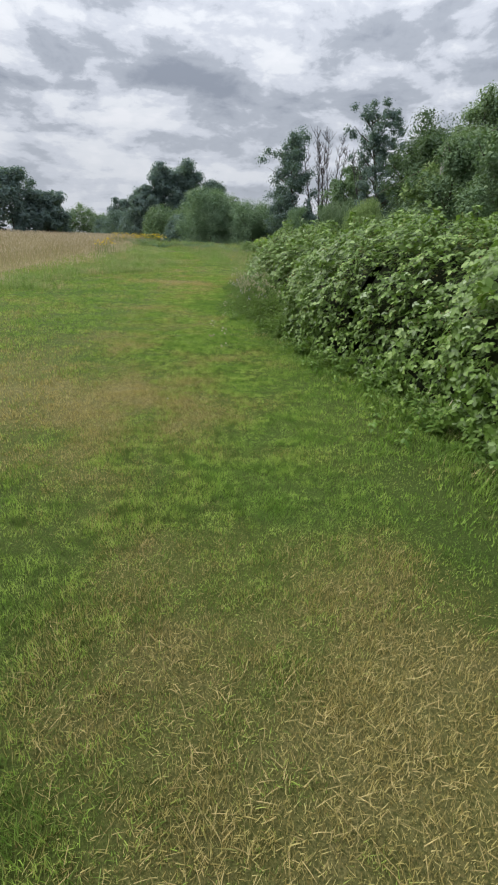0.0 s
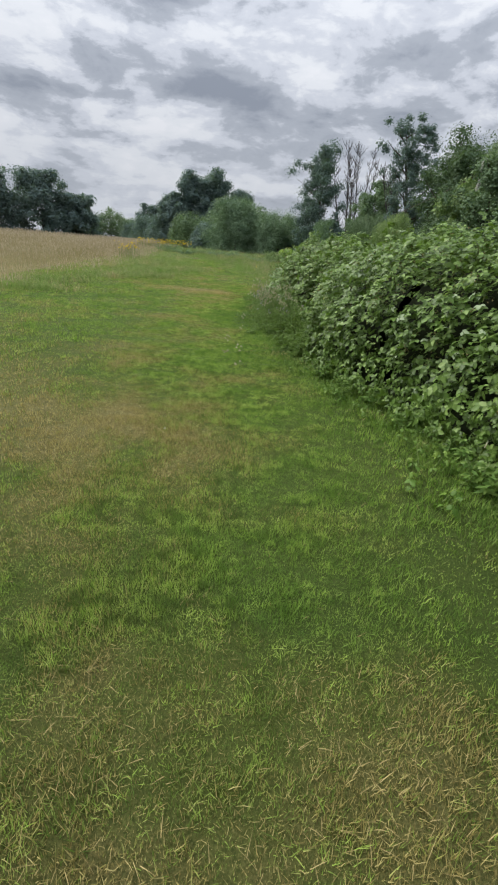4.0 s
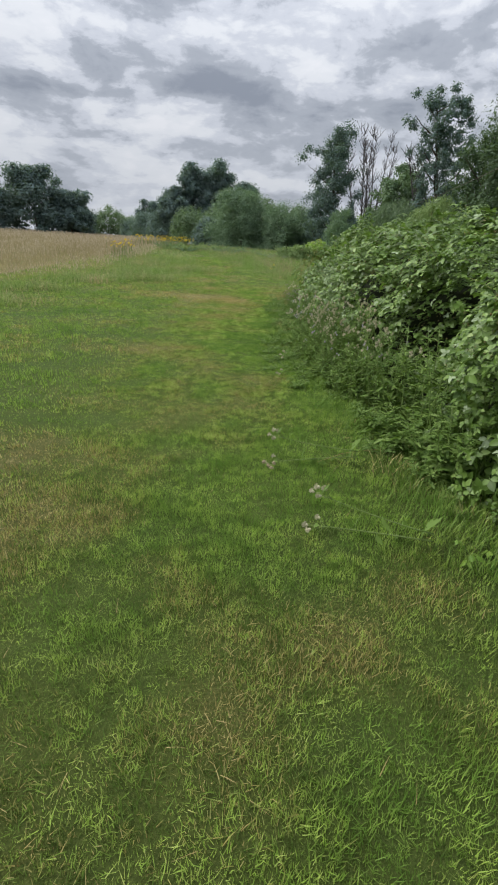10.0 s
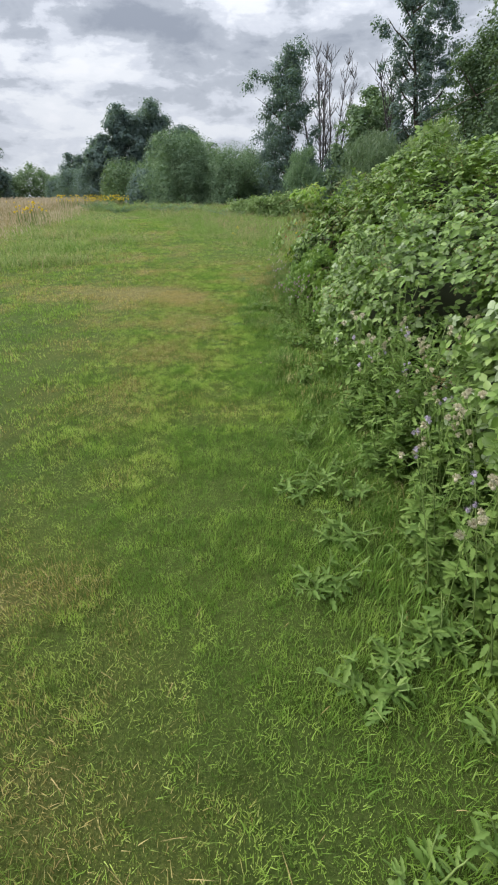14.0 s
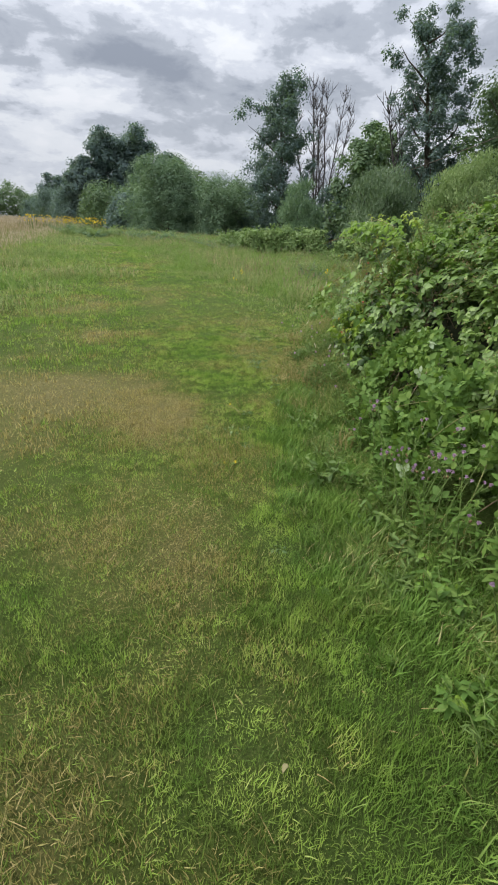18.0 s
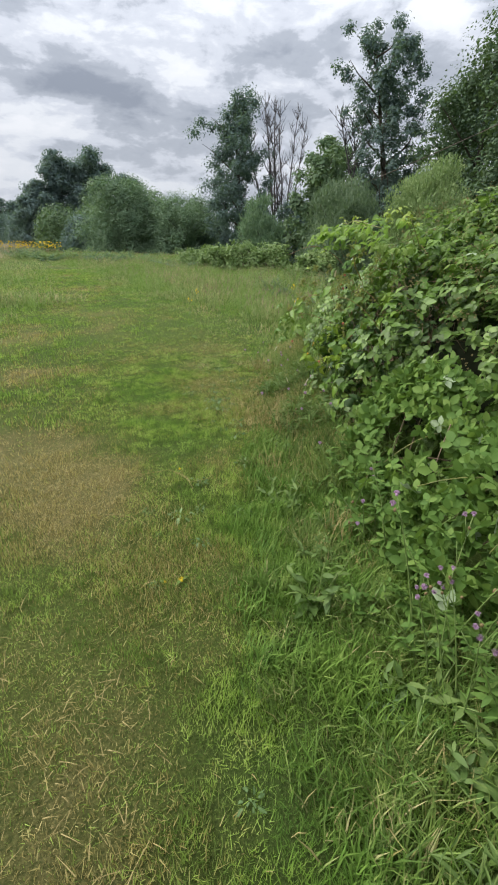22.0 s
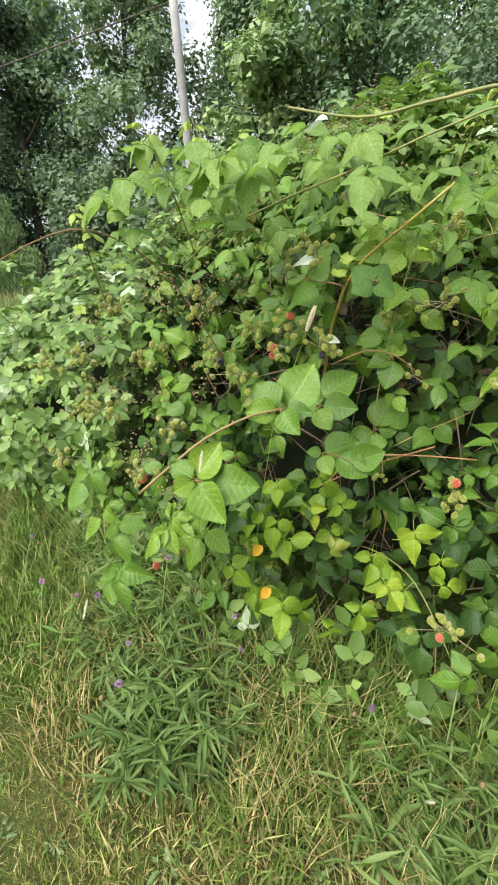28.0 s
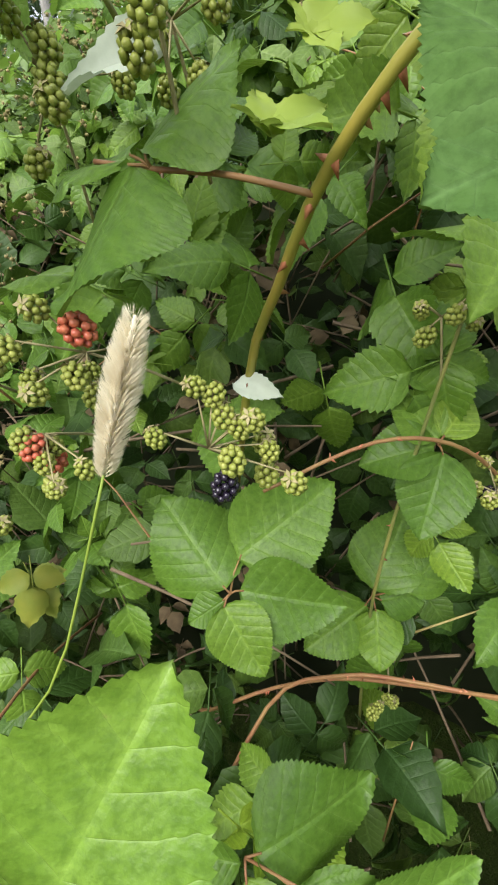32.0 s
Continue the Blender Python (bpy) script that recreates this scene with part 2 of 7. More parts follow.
class Shape:
    """A small template: vertices, faces and, for leaves, a place on the blade (across, along)."""

    def __init__(self, v, f, uv=None):
        self.v = np.array(v, float)
        self.f = [tuple(a) for a in f]
        self.uv = np.zeros((len(self.v), 3)) if uv is None else np.array(uv, float)

    def moved(self, m, t=(0, 0, 0)):
        return Shape(self.v @ np.array(m, float).T + np.array(t, float), self.f, self.uv)


def joined(shapes):
    v, f, uv, n = [], [], [], 0
    for s in shapes:
        v.append(s.v)
        uv.append(s.uv)
        f += [tuple(i + n for i in q) for q in s.f]
        n += len(s.v)
    return Shape(np.concatenate(v), f, np.concatenate(uv))


def scattered(name, shape, mats, pos, attrs=None, leafy=False, smooth_faces=False):
    """Many copies of one template as one mesh."""
    n, k = len(pos), len(shape.v)
    v = np.einsum("nij,kj->nki", mats, shape.v) + pos[:, None, :]
    flat = np.concatenate([np.array(q) for q in shape.f])
    sizes = np.array([len(q) for q in shape.f])
    loops = (flat[None, :] + (np.arange(n) * k)[:, None]).ravel()
    extra = {key: np.repeat(val, k) for key, val in (attrs or {}).items()}
    if leafy:
        extra["blade"] = np.tile(shape.uv, (n, 1))
    return mesh_from(name, v.reshape(-1, 3), loops, np.tile(sizes, n), extra, smooth_faces)


def single(name, shape, leafy=False, smooth_faces=False):
    return scattered(name, shape, np.eye(3)[None], np.zeros((1, 3)), None, leafy, smooth_faces)


def frames_of(up, spin, size, side_scale=None):
    """Rotation matrices whose third column is up, turned by spin about it, scaled by size."""
    up = up / np.linalg.norm(up, axis=1)[:, None]
    ref = np.where(np.abs(up[:, 2:3]) < 0.9, np.array([[0.0, 0, 1]]), np.array([[1.0, 0, 0]]))
    a = np.cross(ref, up)
    a /= np.linalg.norm(a, axis=1)[:, None]
    b = np.cross(up, a)
    c, s = np.cos(spin)[:, None], np.sin(spin)[:, None]
    x, y = a * c + b * s, b * c - a * s
    m = np.stack([x, y, up], 2)
    return m * np.asarray(size).reshape(-1, 1, 1)


def tube(points, radii, sides=6):
    """A tapered tube through the points."""
    p = np.array(points, float)
    n = len(p)
    tan = np.gradient(p, axis=0)
    tan /= np.linalg.norm(tan, axis=1)[:, None] + 1e-9
    ref = np.array([0.31, 0.17, 0.93]) if abs(tan[0][2]) < 0.9 else np.array([1.0, 0.1, 0])
    v, f = [], []
    for i in range(n):
        a = np.cross(tan[i], ref)
        a /= np.linalg.norm(a) + 1e-9
        b = np.cross(tan[i], a)
        for k in range(sides):
            w = 2 * math.pi * k / sides
            v.append(p[i] + radii[i] * (a * math.cos(w) + b * math.sin(w)))
    for i in range(n - 1):
        for k in range(sides):
            k2 = (k + 1) % sides
            f.append((i * sides + k, i * sides + k2, (i + 1) * sides + k2, (i + 1) * sides + k))
    f.append(tuple(range(sides))[::-1])
    f.append(tuple((n - 1) * sides + k for k in range(sides)))
    uv = np.zeros((len(v), 3))
    return Shape(v, f, uv)


def ball(cx, cy, cz, r, rz=None, n=6, m=4):
    rz = rz or r
    v, f = [(cx, cy, cz - rz)], []
    for j in range(1, m):
        a = -math.pi / 2 + math.pi * j / m
        for k in range(n):
            w = 2 * math.pi * k / n
            v.append((cx + r * math.cos(a) * math.cos(w), cy + r * math.cos(a) * math.sin(w), cz + rz * math.sin(a)))
    v.append((cx, cy, cz + rz))
    for k in range(n):
        k2 = (k + 1) % n
        f.append((0, 1 + k2, 1 + k))
        for j in range(m - 2):
            b, t = 1 + j * n, 1 + (j + 1) * n
            f.append((b + k, b + k2, t + k2, t + k))
        f.append((1 + (m - 2) * n + k, 1 + (m - 2) * n + k2, len(v) - 1))
    return Shape(v, f)


def thing(name, mesh, mat, label, category, group="", kind=""):
    ob = new(name, mesh)
    if mesh is not None and mat is not None:
        mesh.materials.append(mat)
    return tagged(ob, label, category, group, kind)


def part(name, mesh, mat, parent, label="", kind=""):
    ob = new(name, mesh)
    if mat is not None and not mesh.materials:
        mesh.materials.append(mat)
    ob.parent = parent
    return tagged(ob, label, kind=kind)


# ---- materials ----
def principled(name, rough=0.6, spec=0.3):
    mat = bpy.data.materials.new(name)
    nt = node_tree(mat)
    out = nt.nodes.new("ShaderNodeOutputMaterial")
    b = nt.nodes.new("ShaderNodeBsdfPrincipled")
    b.inputs["Roughness"].default_value = rough
    b.inputs["Specular IOR Level"].default_value = spec
    nt.links.new(b.outputs[0], out.inputs[0])
    return mat, nt, b, out


def bumped(nt, b, h, strength, dist=0.01):
    n = nt.nodes.new("ShaderNodeBump")
    n.inputs["Strength"].default_value = strength
    n.inputs["Distance"].default_value = dist
    nt.links.new(h, n.inputs["Height"])
    nt.links.new(n.outputs[0], b.inputs["Normal"])


def island(nt):
    return nt.nodes.new("ShaderNodeNewGeometry").outputs["Random Per Island"]


def attr(nt, name):
    n = nt.nodes.new("ShaderNodeAttribute")
    n.attribute_name = name
    return n


def place(nt):
    return nt.nodes.new("ShaderNodeNewGeometry").outputs["Position"]


def see_through(nt, b, out, colour, share):
    """Leaves let part of the light through."""
    t = nt.nodes.new("ShaderNodeBsdfTranslucent")
    if isinstance(colour, tuple):
        t.inputs[0].default_value = (*colour, 1)
    else:
        nt.links.new(colour, t.inputs[0])
    m = nt.nodes.new("ShaderNodeMixShader")
    m.inputs[0].default_value = share
    nt.links.new(b.outputs[0], m.inputs[1])
    nt.links.new(t.outputs[0], m.inputs[2])
    nt.links.new(m.outputs[0], out.inputs[0])


def leaf_mat(name, stops, rough=0.45, spec=0.35, through_share=0.25, veins=False, patch_scale=0.9, by_object=False, patch=0.35):
    """Leaves: a colour for each leaf, drifting from place to place."""
    mat, nt, b, out = principled(name, rough, spec)
    if by_object:
        rnd = nt.nodes.new("ShaderNodeObjectInfo").outputs["Random"]
    else:
        rnd = island(nt)
    big = tex_noise(nt, place(nt), patch_scale, 3.0)
    fac = maths(nt, "ADD", maths(nt, "MULTIPLY", rnd, 1 - patch), maths(nt, "MULTIPLY", maths(nt, "SUBTRACT", maths(nt, "MULTIPLY", big, 2.0), 0.5), patch))
    col = ramp(nt, fac, stops)
    if veins:
        uv = attr(nt, "blade")
        sep = nt.nodes.new("ShaderNodeSeparateXYZ")
        nt.links.new(uv.outputs["Vector"], sep.inputs[0])
        ax = maths(nt, "ABSOLUTE", sep.outputs[0])
        ph = maths(nt, "MULTIPLY", maths(nt, "SUBTRACT", sep.outputs[1], maths(nt, "MULTIPLY", ax, 0.62)), 44.0)
        rib = maths(nt, "POWER", maths(nt, "ABSOLUTE", maths(nt, "SINE", maths(nt, "MULTIPLY", ph, 0.5))), 0.28)
        mid = ramp(nt, ax, [(0.0, 0.0), (0.035, 1.0)])
        vein = maths(nt, "MULTIPLY", rib, mid)
        light = mix(nt, 0.55, col, (1.9, 1.7, 2.3), "MULTIPLY")
        col = mix(nt, vein, light, col)
        mott = tex_noise(nt, place(nt), 210.0, 5.0, 0.65)
        col = mix(nt, ramp(nt, mott, [(0.36, 0.6), (0.58, 0.0)]), col, (0.50, 0.55, 0.50), "MULTIPLY")
        cloud = tex_noise(nt, place(nt), 42.0, 4.0, 0.65)
        col = mix(nt, ramp(nt, cloud, [(0.44, 0.0), (0.64, 0.4)]), col, (1.35, 1.22, 1.6), "MULTIPLY")
        spots = tex_noise(nt, place(nt), 70.0, 4.0, 0.7)
        col = mix(nt, ramp(nt, spots, [(0.68, 0.0), (0.76, 0.4)]), col, (0.16, 0.15, 0.05))
        pucker = tex_noise(nt, place(nt), 190.0, 3.0, 0.5)
        bumped(nt, b, maths(nt, "ADD", vein, maths(nt, "MULTIPLY", pucker, 1.0)), 0.5, 0.0018)
    nt.links.new(col, b.inputs["Base Color"])
    if through_share:
        see_through(nt, b, out, mix(nt, 0.55, col, (0.20, 0.34, 0.04), "MIX"), through_share)
    return mat


def turf_colour(nt):
    d = attr(nt, "dry").outputs["Fac"]
    fine = tex_noise(nt, place(nt), 9.0, 5.0, 0.65)
    dd = maths(nt, "ADD", d, maths(nt, "MULTIPLY", maths(nt, "SUBTRACT", fine, 0.5), 0.5))
    return dd


def ground_mat():
    mat, nt, b, out = principled("turf_soil", 0.9, 0.1)
    dd = turf_colour(nt)
    col = ramp(nt, dd, [(0.0, (0.060, 0.105, 0.018)), (0.35, (0.090, 0.118, 0.024)), (0.7, (0.172, 0.155, 0.055)), (1.0, (0.255, 0.212, 0.092))])
    mead = attr(nt, "meadow").outputs["Fac"]
    col = mix(nt, mead, col, (0.25, 0.20, 0.085))
    grain = tex_noise(nt, place(nt), 85.0, 6.0, 0.75)
    fibre = tex_noise(nt, place(nt), 240.0, 4.0, 0.7, 1.5)
    col = mix(nt, ramp(nt, fibre, [(0.52, 0.0), (0.68, 0.55)]), col, (0.30, 0.29, 0.12))
    col = mix(nt, ramp(nt, grain, [(0.40, 0.75), (0.60, 0.0)]), col, (0.034, 0.052, 0.012))
    far = tex_noise(nt, place(nt), 0.5, 4.0, 0.6)
    col = mix(nt, ramp(nt, far, [(0.4, 0.0), (0.7, 0.35)]), col, (0.12, 0.15, 0.035))
    nt.links.new(col, b.inputs["Base Color"])
    bumped(nt, b, grain, 1.0, 0.03)
    return mat


def grass_mat(name, greens, straws, share=0.42):
    mat, nt, b, out = principled(name, 0.6, 0.2)
    rnd = island(nt)
    d = turf_colour(nt)
    green = ramp(nt, rnd, greens)
    straw = ramp(nt, rnd, straws)
    clump = tex_noise(nt, place(nt), 11.0, 3.0, 0.6)
    green = mix(nt, ramp(nt, clump, [(0.40, 0.9), (0.53, 0.0)]), green, (0.055, 0.105, 0.017))
    green = mix(nt, ramp(nt, clump, [(0.55, 0.0), (0.68, 0.45)]), green, (0.44, 0.52, 0.15))
    tufts = tex_noise(nt, place(nt), 4.6, 4.0, 0.62)
    green = mix(nt, ramp(nt, tufts, [(0.38, 0.7), (0.52, 0.0)]), green, (0.080, 0.150, 0.022))
    wide = tex_noise(nt, place(nt), 1.9, 5.0, 0.68)
    green = mix(nt, ramp(nt, wide, [(0.36, 0.6), (0.47, 0.0)]), green, (0.135, 0.225, 0.036))
    green = mix(nt, ramp(nt, wide, [(0.45, 0.0), (0.65, 0.35)]), green, (0.27, 0.345, 0.080))
    green = mix(nt, ramp(nt, attr(nt, "dry").outputs["Fac"], [(0.0, 0.35), (0.10, 0.0)]), green, (0.165, 0.315, 0.042))
    deep = maths(nt, "MULTIPLY", attr(nt, "dry").outputs["Fac"], -3.0)
    green = mix(nt, ramp(nt, deep, [(0.2, 0.0), (1.0, 0.65)]), green, (0.075, 0.165, 0.030))
    flip = maths(nt, "SUBTRACT", maths(nt, "MULTIPLY", d, 1.1), maths(nt, "MULTIPLY", maths(nt, "FRACT", maths(nt, "MULTIPLY", rnd, 37.7)), 0.85))
    col = mix(nt, ramp(nt, flip, [(0.0, 0.0), (0.22, 1.0)]), green, straw)
    nt.links.new(col, b.inputs["Base Color"])
    see_through(nt, b, out, col, share)
    return mat


def bark_mat(name, dark, light, scale=18.0):
    mat, nt, b, out = principled(name, 0.85, 0.15)
    n1 = tex_noise(nt, place(nt), scale, 6.0, 0.65, 0.5)
    n2 = tex_noise(nt, place(nt), scale * 0.12, 3.0)
    col = ramp(nt, maths(nt, "ADD", maths(nt, "MULTIPLY", n1, 0.6), maths(nt, "MULTIPLY", n2, 0.4)), [(0.35, dark), (0.65, light)])
    nt.links.new(col, b.inputs["Base Color"])
    bumped(nt, b, n1, 0.8, 0.02)
    return mat


def plain_mat(name, a, c, scale=30.0, rough=0.6, share=0.0, spec=0.3):
    mat, nt, b, out = principled(name, rough, spec)
    n1 = tex_noise(nt, place(nt), scale, 5.0, 0.6)
    col = ramp(nt, n1, [(0.3, a), (0.7, c)])
    nt.links.new(col, b.inputs["Base Color"])
    bumped(nt, b, n1, 0.3, 0.003)
    if share:
        see_through(nt, b, out, col, share)
    return mat


M_GROUND = ground_mat()
M_TURF = grass_mat("mown_grass", [(0.0, (0.215, 0.350, 0.053)), (0.45, (0.318, 0.468, 0.078)), (0.8, (0.390, 0.530, 0.108)), (1.0, (0.47, 0.55, 0.17))],
                   [(0.0, (0.200, 0.166, 0.058)), (0.5, (0.355, 0.302, 0.102)), (1.0, (0.52, 0.46, 0.19))])
M_LONG = grass_mat("long_grass", [(0.0, (0.050, 0.092, 0.018)), (0.5, (0.100, 0.160, 0.030)), (0.85, (0.160, 0.230, 0.050)), (1.0, (0.29, 0.36, 0.11))],
                   [(0.0, (0.30, 0.235, 0.085)), (1.0, (0.56, 0.48, 0.22))], 0.25)
M_VERGE = grass_mat("verge_tussock_grass", [(0.0, (0.036, 0.074, 0.017)), (0.5, (0.074, 0.132, 0.027)), (0.85, (0.135, 0.212, 0.045)), (1.0, (0.28, 0.36, 0.10))],
                    [(0.0, (0.24, 0.21, 0.08)), (1.0, (0.46, 0.41, 0.20))], 0.2)
M_ROUGH = grass_mat("rough_grass", [(0.0, (0.185, 0.262, 0.085)), (0.5, (0.290, 0.375, 0.128)), (0.85, (0.375, 0.450, 0.182)), (1.0, (0.44, 0.50, 0.24))],
                    [(0.0, (0.30, 0.25, 0.11)), (1.0, (0.50, 0.43, 0.24))])
M_MEADOW = plain_mat("ripe_meadow_grass", (0.22, 0.205, 0.095), (0.43, 0.355, 0.215), 0.55, 0.8, 0.25, 0.1)
M_ROUGH_SEED = plain_mat("brown_grass_heads", (0.22, 0.165, 0.11), (0.38, 0.30, 0.21), 2.0, 0.8, 0.2, 0.1)
M_SEED = plain_mat("grass_seed_heads", (0.42, 0.35, 0.25), (0.58, 0.49, 0.37), 3.0, 0.8, 0.2, 0.1)
M_BRAMBLE = leaf_mat("bramble_leaves", [(0.0, (0.034, 0.066, 0.013)), (0.35, (0.074, 0.132, 0.021)), (0.65, (0.122, 0.208, 0.042)), (0.88, (0.212, 0.305, 0.082)), (0.96, (0.28, 0.36, 0.14)), (0.98, (0.36, 0.36, 0.08)), (1.0, (0.30, 0.21, 0.08))], 0.45, 0.3, 0.25, False, 1.6, False, 0.30)
M_BRAMBLE_BIG = leaf_mat("bramble_leaf_blade", [(0.0, (0.050, 0.108, 0.013)), (0.55, (0.090, 0.172, 0.019)), (0.9, (0.140, 0.222, 0.024)), (1.0, (0.160, 0.230, 0.024))], 0.40, 0.24, 0.15, True, 2.0, True)
# top leaves: the light on the crest is put into a paler colour
M_BRAMBLE_CREST_LIT = leaf_mat("bramble_leaf_crest_lit", [(0.0, (0.060, 0.120, 0.020)), (0.5, (0.105, 0.185, 0.030)), (0.85, (0.195, 0.285, 0.080)), (1.0, (0.255, 0.335, 0.11))], 0.45, 0.22, 0.48, True, 2.0)
# light shining through the upper leaves is painted in as brighter yellow-green
M_BACKLIT = leaf_mat("backlit_bramble_leaf", [(0.0, (0.135, 0.240, 0.052)), (0.6, (0.195, 0.310, 0.068)), (1.0, (0.28, 0.38, 0.085))], 0.45, 0.22, 0.50, True, 2.0, True)
M_BRAMBLE_DULL = leaf_mat("dull_bramble_leaf", [(0.0, (0.040, 0.088, 0.020)), (1.0, (0.062, 0.122, 0.027))], 0.75, 0.12, 0.15, True, 2.0, True)
# yellow-green low leaves, with the light on them put into the colour
M_LIT_LEAF = leaf_mat("low_lit_yellow_green_leaf", [(0.0, (0.105, 0.190, 0.016)), (0.6, (0.165, 0.255, 0.020)), (1.0, (0.235, 0.285, 0.024))], 0.45, 0.2, 0.28, True, 2.0, True)
# older leaves, their green darkened further for the shade inside the bush
M_BRAMBLE_SHADED = leaf_mat("bramble_leaf_shaded", [(0.0, (0.016, 0.040, 0.008)), (0.55, (0.038, 0.080, 0.013)), (0.9, (0.085, 0.142, 0.021)), (1.0, (0.15, 0.19, 0.024))], 0.45, 0.2, 0.10, True, 2.0)
# near-black colour that stands for the shade deep in the thicket
M_SHADE_CORE = leaf_mat("thicket_inner_shade", [(0.0, (0.012, 0.017, 0.008)), (1.0, (0.026, 0.032, 0.015))], 0.8, 0.1, 0.0)
# bluish distance haze is mixed into the dark and mid tree leaf colours
M_TREE_DARK = leaf_mat("hazy_dark_tree_leaves", [(0.0, (0.085, 0.130, 0.132)), (0.6, (0.125, 0.176, 0.172)), (1.0, (0.175, 0.225, 0.212))], 0.7, 0.08, 0.22, False, 0.4)
M_TREE_MID = leaf_mat("tree_leaves", [(0.0, (0.080, 0.134, 0.080)), (0.6, (0.136, 0.205, 0.112)), (1.0, (0.225, 0.290, 0.160))], 0.6, 0.14, 0.2, False, 0.4)
M_TREE_DEEP = leaf_mat("deep_green_tree_leaves", [(0.0, (0.045, 0.080, 0.048)), (0.6, (0.080, 0.126, 0.070)), (1.0, (0.130, 0.178, 0.102))], 0.6, 0.12, 0.18, False, 0.4)
# belt leaves paled and greyed in colour for haze
M_TREE_HAZE = leaf_mat("hazy_grey_green_tree_leaves", [(0.0, (0.105, 0.155, 0.098)), (0.6, (0.168, 0.232, 0.138)), (1.0, (0.245, 0.305, 0.182))], 0.65, 0.08, 0.28, False, 0.4)
M_WILLOW = leaf_mat("willow_leaves", [(0.0, (0.094, 0.154, 0.100)), (0.6, (0.160, 0.242, 0.148)), (1.0, (0.252, 0.335, 0.212))], 0.6, 0.14, 0.22, False, 0.5)
M_WILLOW_PALE = leaf_mat("pale_willow_leaves", [(0.0, (0.135, 0.205, 0.082)), (0.6, (0.235, 0.318, 0.135)), (1.0, (0.360, 0.435, 0.205))], 0.6, 0.14, 0.25, False, 0.8)
M_MOUND = leaf_mat("mound_leaves", [(0.0, (0.105, 0.170, 0.058)), (0.6, (0.185, 0.270, 0.092)), (1.0, (0.290, 0.370, 0.150))], 0.5, 0.2, 0.22, False, 0.8)
M_SAGE = leaf_mat("grey_green_leaves", [(0.0, (0.084, 0.132, 0.078)), (0.6, (0.143, 0.200, 0.123)), (1.0, (0.235, 0.293, 0.194))], 0.6, 0.14, 0.2, False, 0.8)
M_WEED = leaf_mat("weed_leaves", [(0.0, (0.056, 0.115, 0.024)), (0.5, (0.100, 0.178, 0.038)), (1.0, (0.175, 0.253, 0.057))], 0.6, 0.15, 0.3, False, 1.5)
M_THISTLE = leaf_mat("thistle_leaves", [(0.0, (0.062, 0.116, 0.025)), (0.5, (0.108, 0.180, 0.040)), (1.0, (0.185, 0.265, 0.070))], 0.6, 0.2, 0.3, False, 1.8)
M_HERB = leaf_mat("herb_leaves", [(0.0, (0.056, 0.102, 0.025)), (0.5, (0.100, 0.160, 0.040)), (1.0, (0.170, 0.235, 0.066))], 0.55, 0.25, 0.3, False, 2.0)
M_DOCK = leaf_mat("dock_leaves", [(0.0, (0.070, 0.128, 0.040)), (0.5, (0.112, 0.182, 0.058)), (1.0, (0.165, 0.240, 0.080))], 0.5, 0.25, 0.15, True, 3.0, True)
M_LILAC = plain_mat("lilac_florets", (0.42, 0.36, 0.46), (0.55, 0.50, 0.60), 120.0, 0.7, 0.2)
M_BARK = bark_mat("bark", (0.045, 0.038, 0.030), (0.12, 0.10, 0.082))
M_DEAD = bark_mat("dead_wood", (0.045, 0.042, 0.042), (0.10, 0.092, 0.09))
M_POLE = bark_mat("weathered_pole_wood", (0.20, 0.19, 0.18), (0.34, 0.33, 0.315), 9.0)
M_CANE = plain_mat("bramble_cane", (0.10, 0.125, 0.035), (0.21, 0.20, 0.055), 25.0, 0.45, 0.0, 0.35)
M_CANE_RED = plain_mat("red_bramble_cane", (0.21, 0.085, 0.045), (0.25, 0.16, 0.06), 25.0, 0.5)
M_THORN = plain_mat("thorn", (0.34, 0.10, 0.06), (0.45, 0.20, 0.10), 60.0, 0.4)
M_BERRY_GREEN = plain_mat("unripe_berry", (0.215, 0.255, 0.042), (0.34, 0.36, 0.085), 90.0, 0.35, 0.15, 0.4)
M_BERRY_RED = plain_mat("reddening_berry", (0.42, 0.075, 0.05), (0.52, 0.16, 0.08), 90.0, 0.3, 0.1, 0.45)
M_BERRY_BLACK = plain_mat("ripe_blackberry", (0.010, 0.008, 0.016), (0.022, 0.014, 0.030), 90.0, 0.2, 0.0, 0.55)
M_SEPAL = plain_mat("dry_sepal", (0.22, 0.19, 0.09), (0.36, 0.31, 0.17), 60.0, 0.8)
M_PALE_LEAF = plain_mat("pale_leaf_underside", (0.47, 0.52, 0.42), (0.60, 0.65, 0.55), 40.0, 0.7, 0.2, 0.15)
M_PALE_SMALL = plain_mat("greyish_leaf", (0.22, 0.29, 0.16), (0.33, 0.40, 0.25), 40.0, 0.7, 0.2, 0.15)
M_WITHERED = plain_mat("withered_head", (0.26, 0.21, 0.13), (0.42, 0.36, 0.25), 90.0, 0.9, 0.1, 0.1)
M_YELLOW_LEAF = plain_mat("yellowing_leaf", (0.120, 0.175, 0.026), (0.215, 0.220, 0.034), 30.0, 0.5, 0.25)
M_ORANGE_LEAF = plain_mat("orange_leaf", (0.42, 0.24, 0.02), (0.58, 0.36, 0.03), 40.0, 0.55, 0.25)
M_CANE_BROWN = plain_mat("brownish_cane", (0.13, 0.105, 0.035), (0.22, 0.15, 0.06), 30.0, 0.5)
M_CANE_GOLD = plain_mat("golden_green_cane", (0.20, 0.22, 0.035), (0.34, 0.24, 0.05), 14.0, 0.4, 0.0, 0.4)
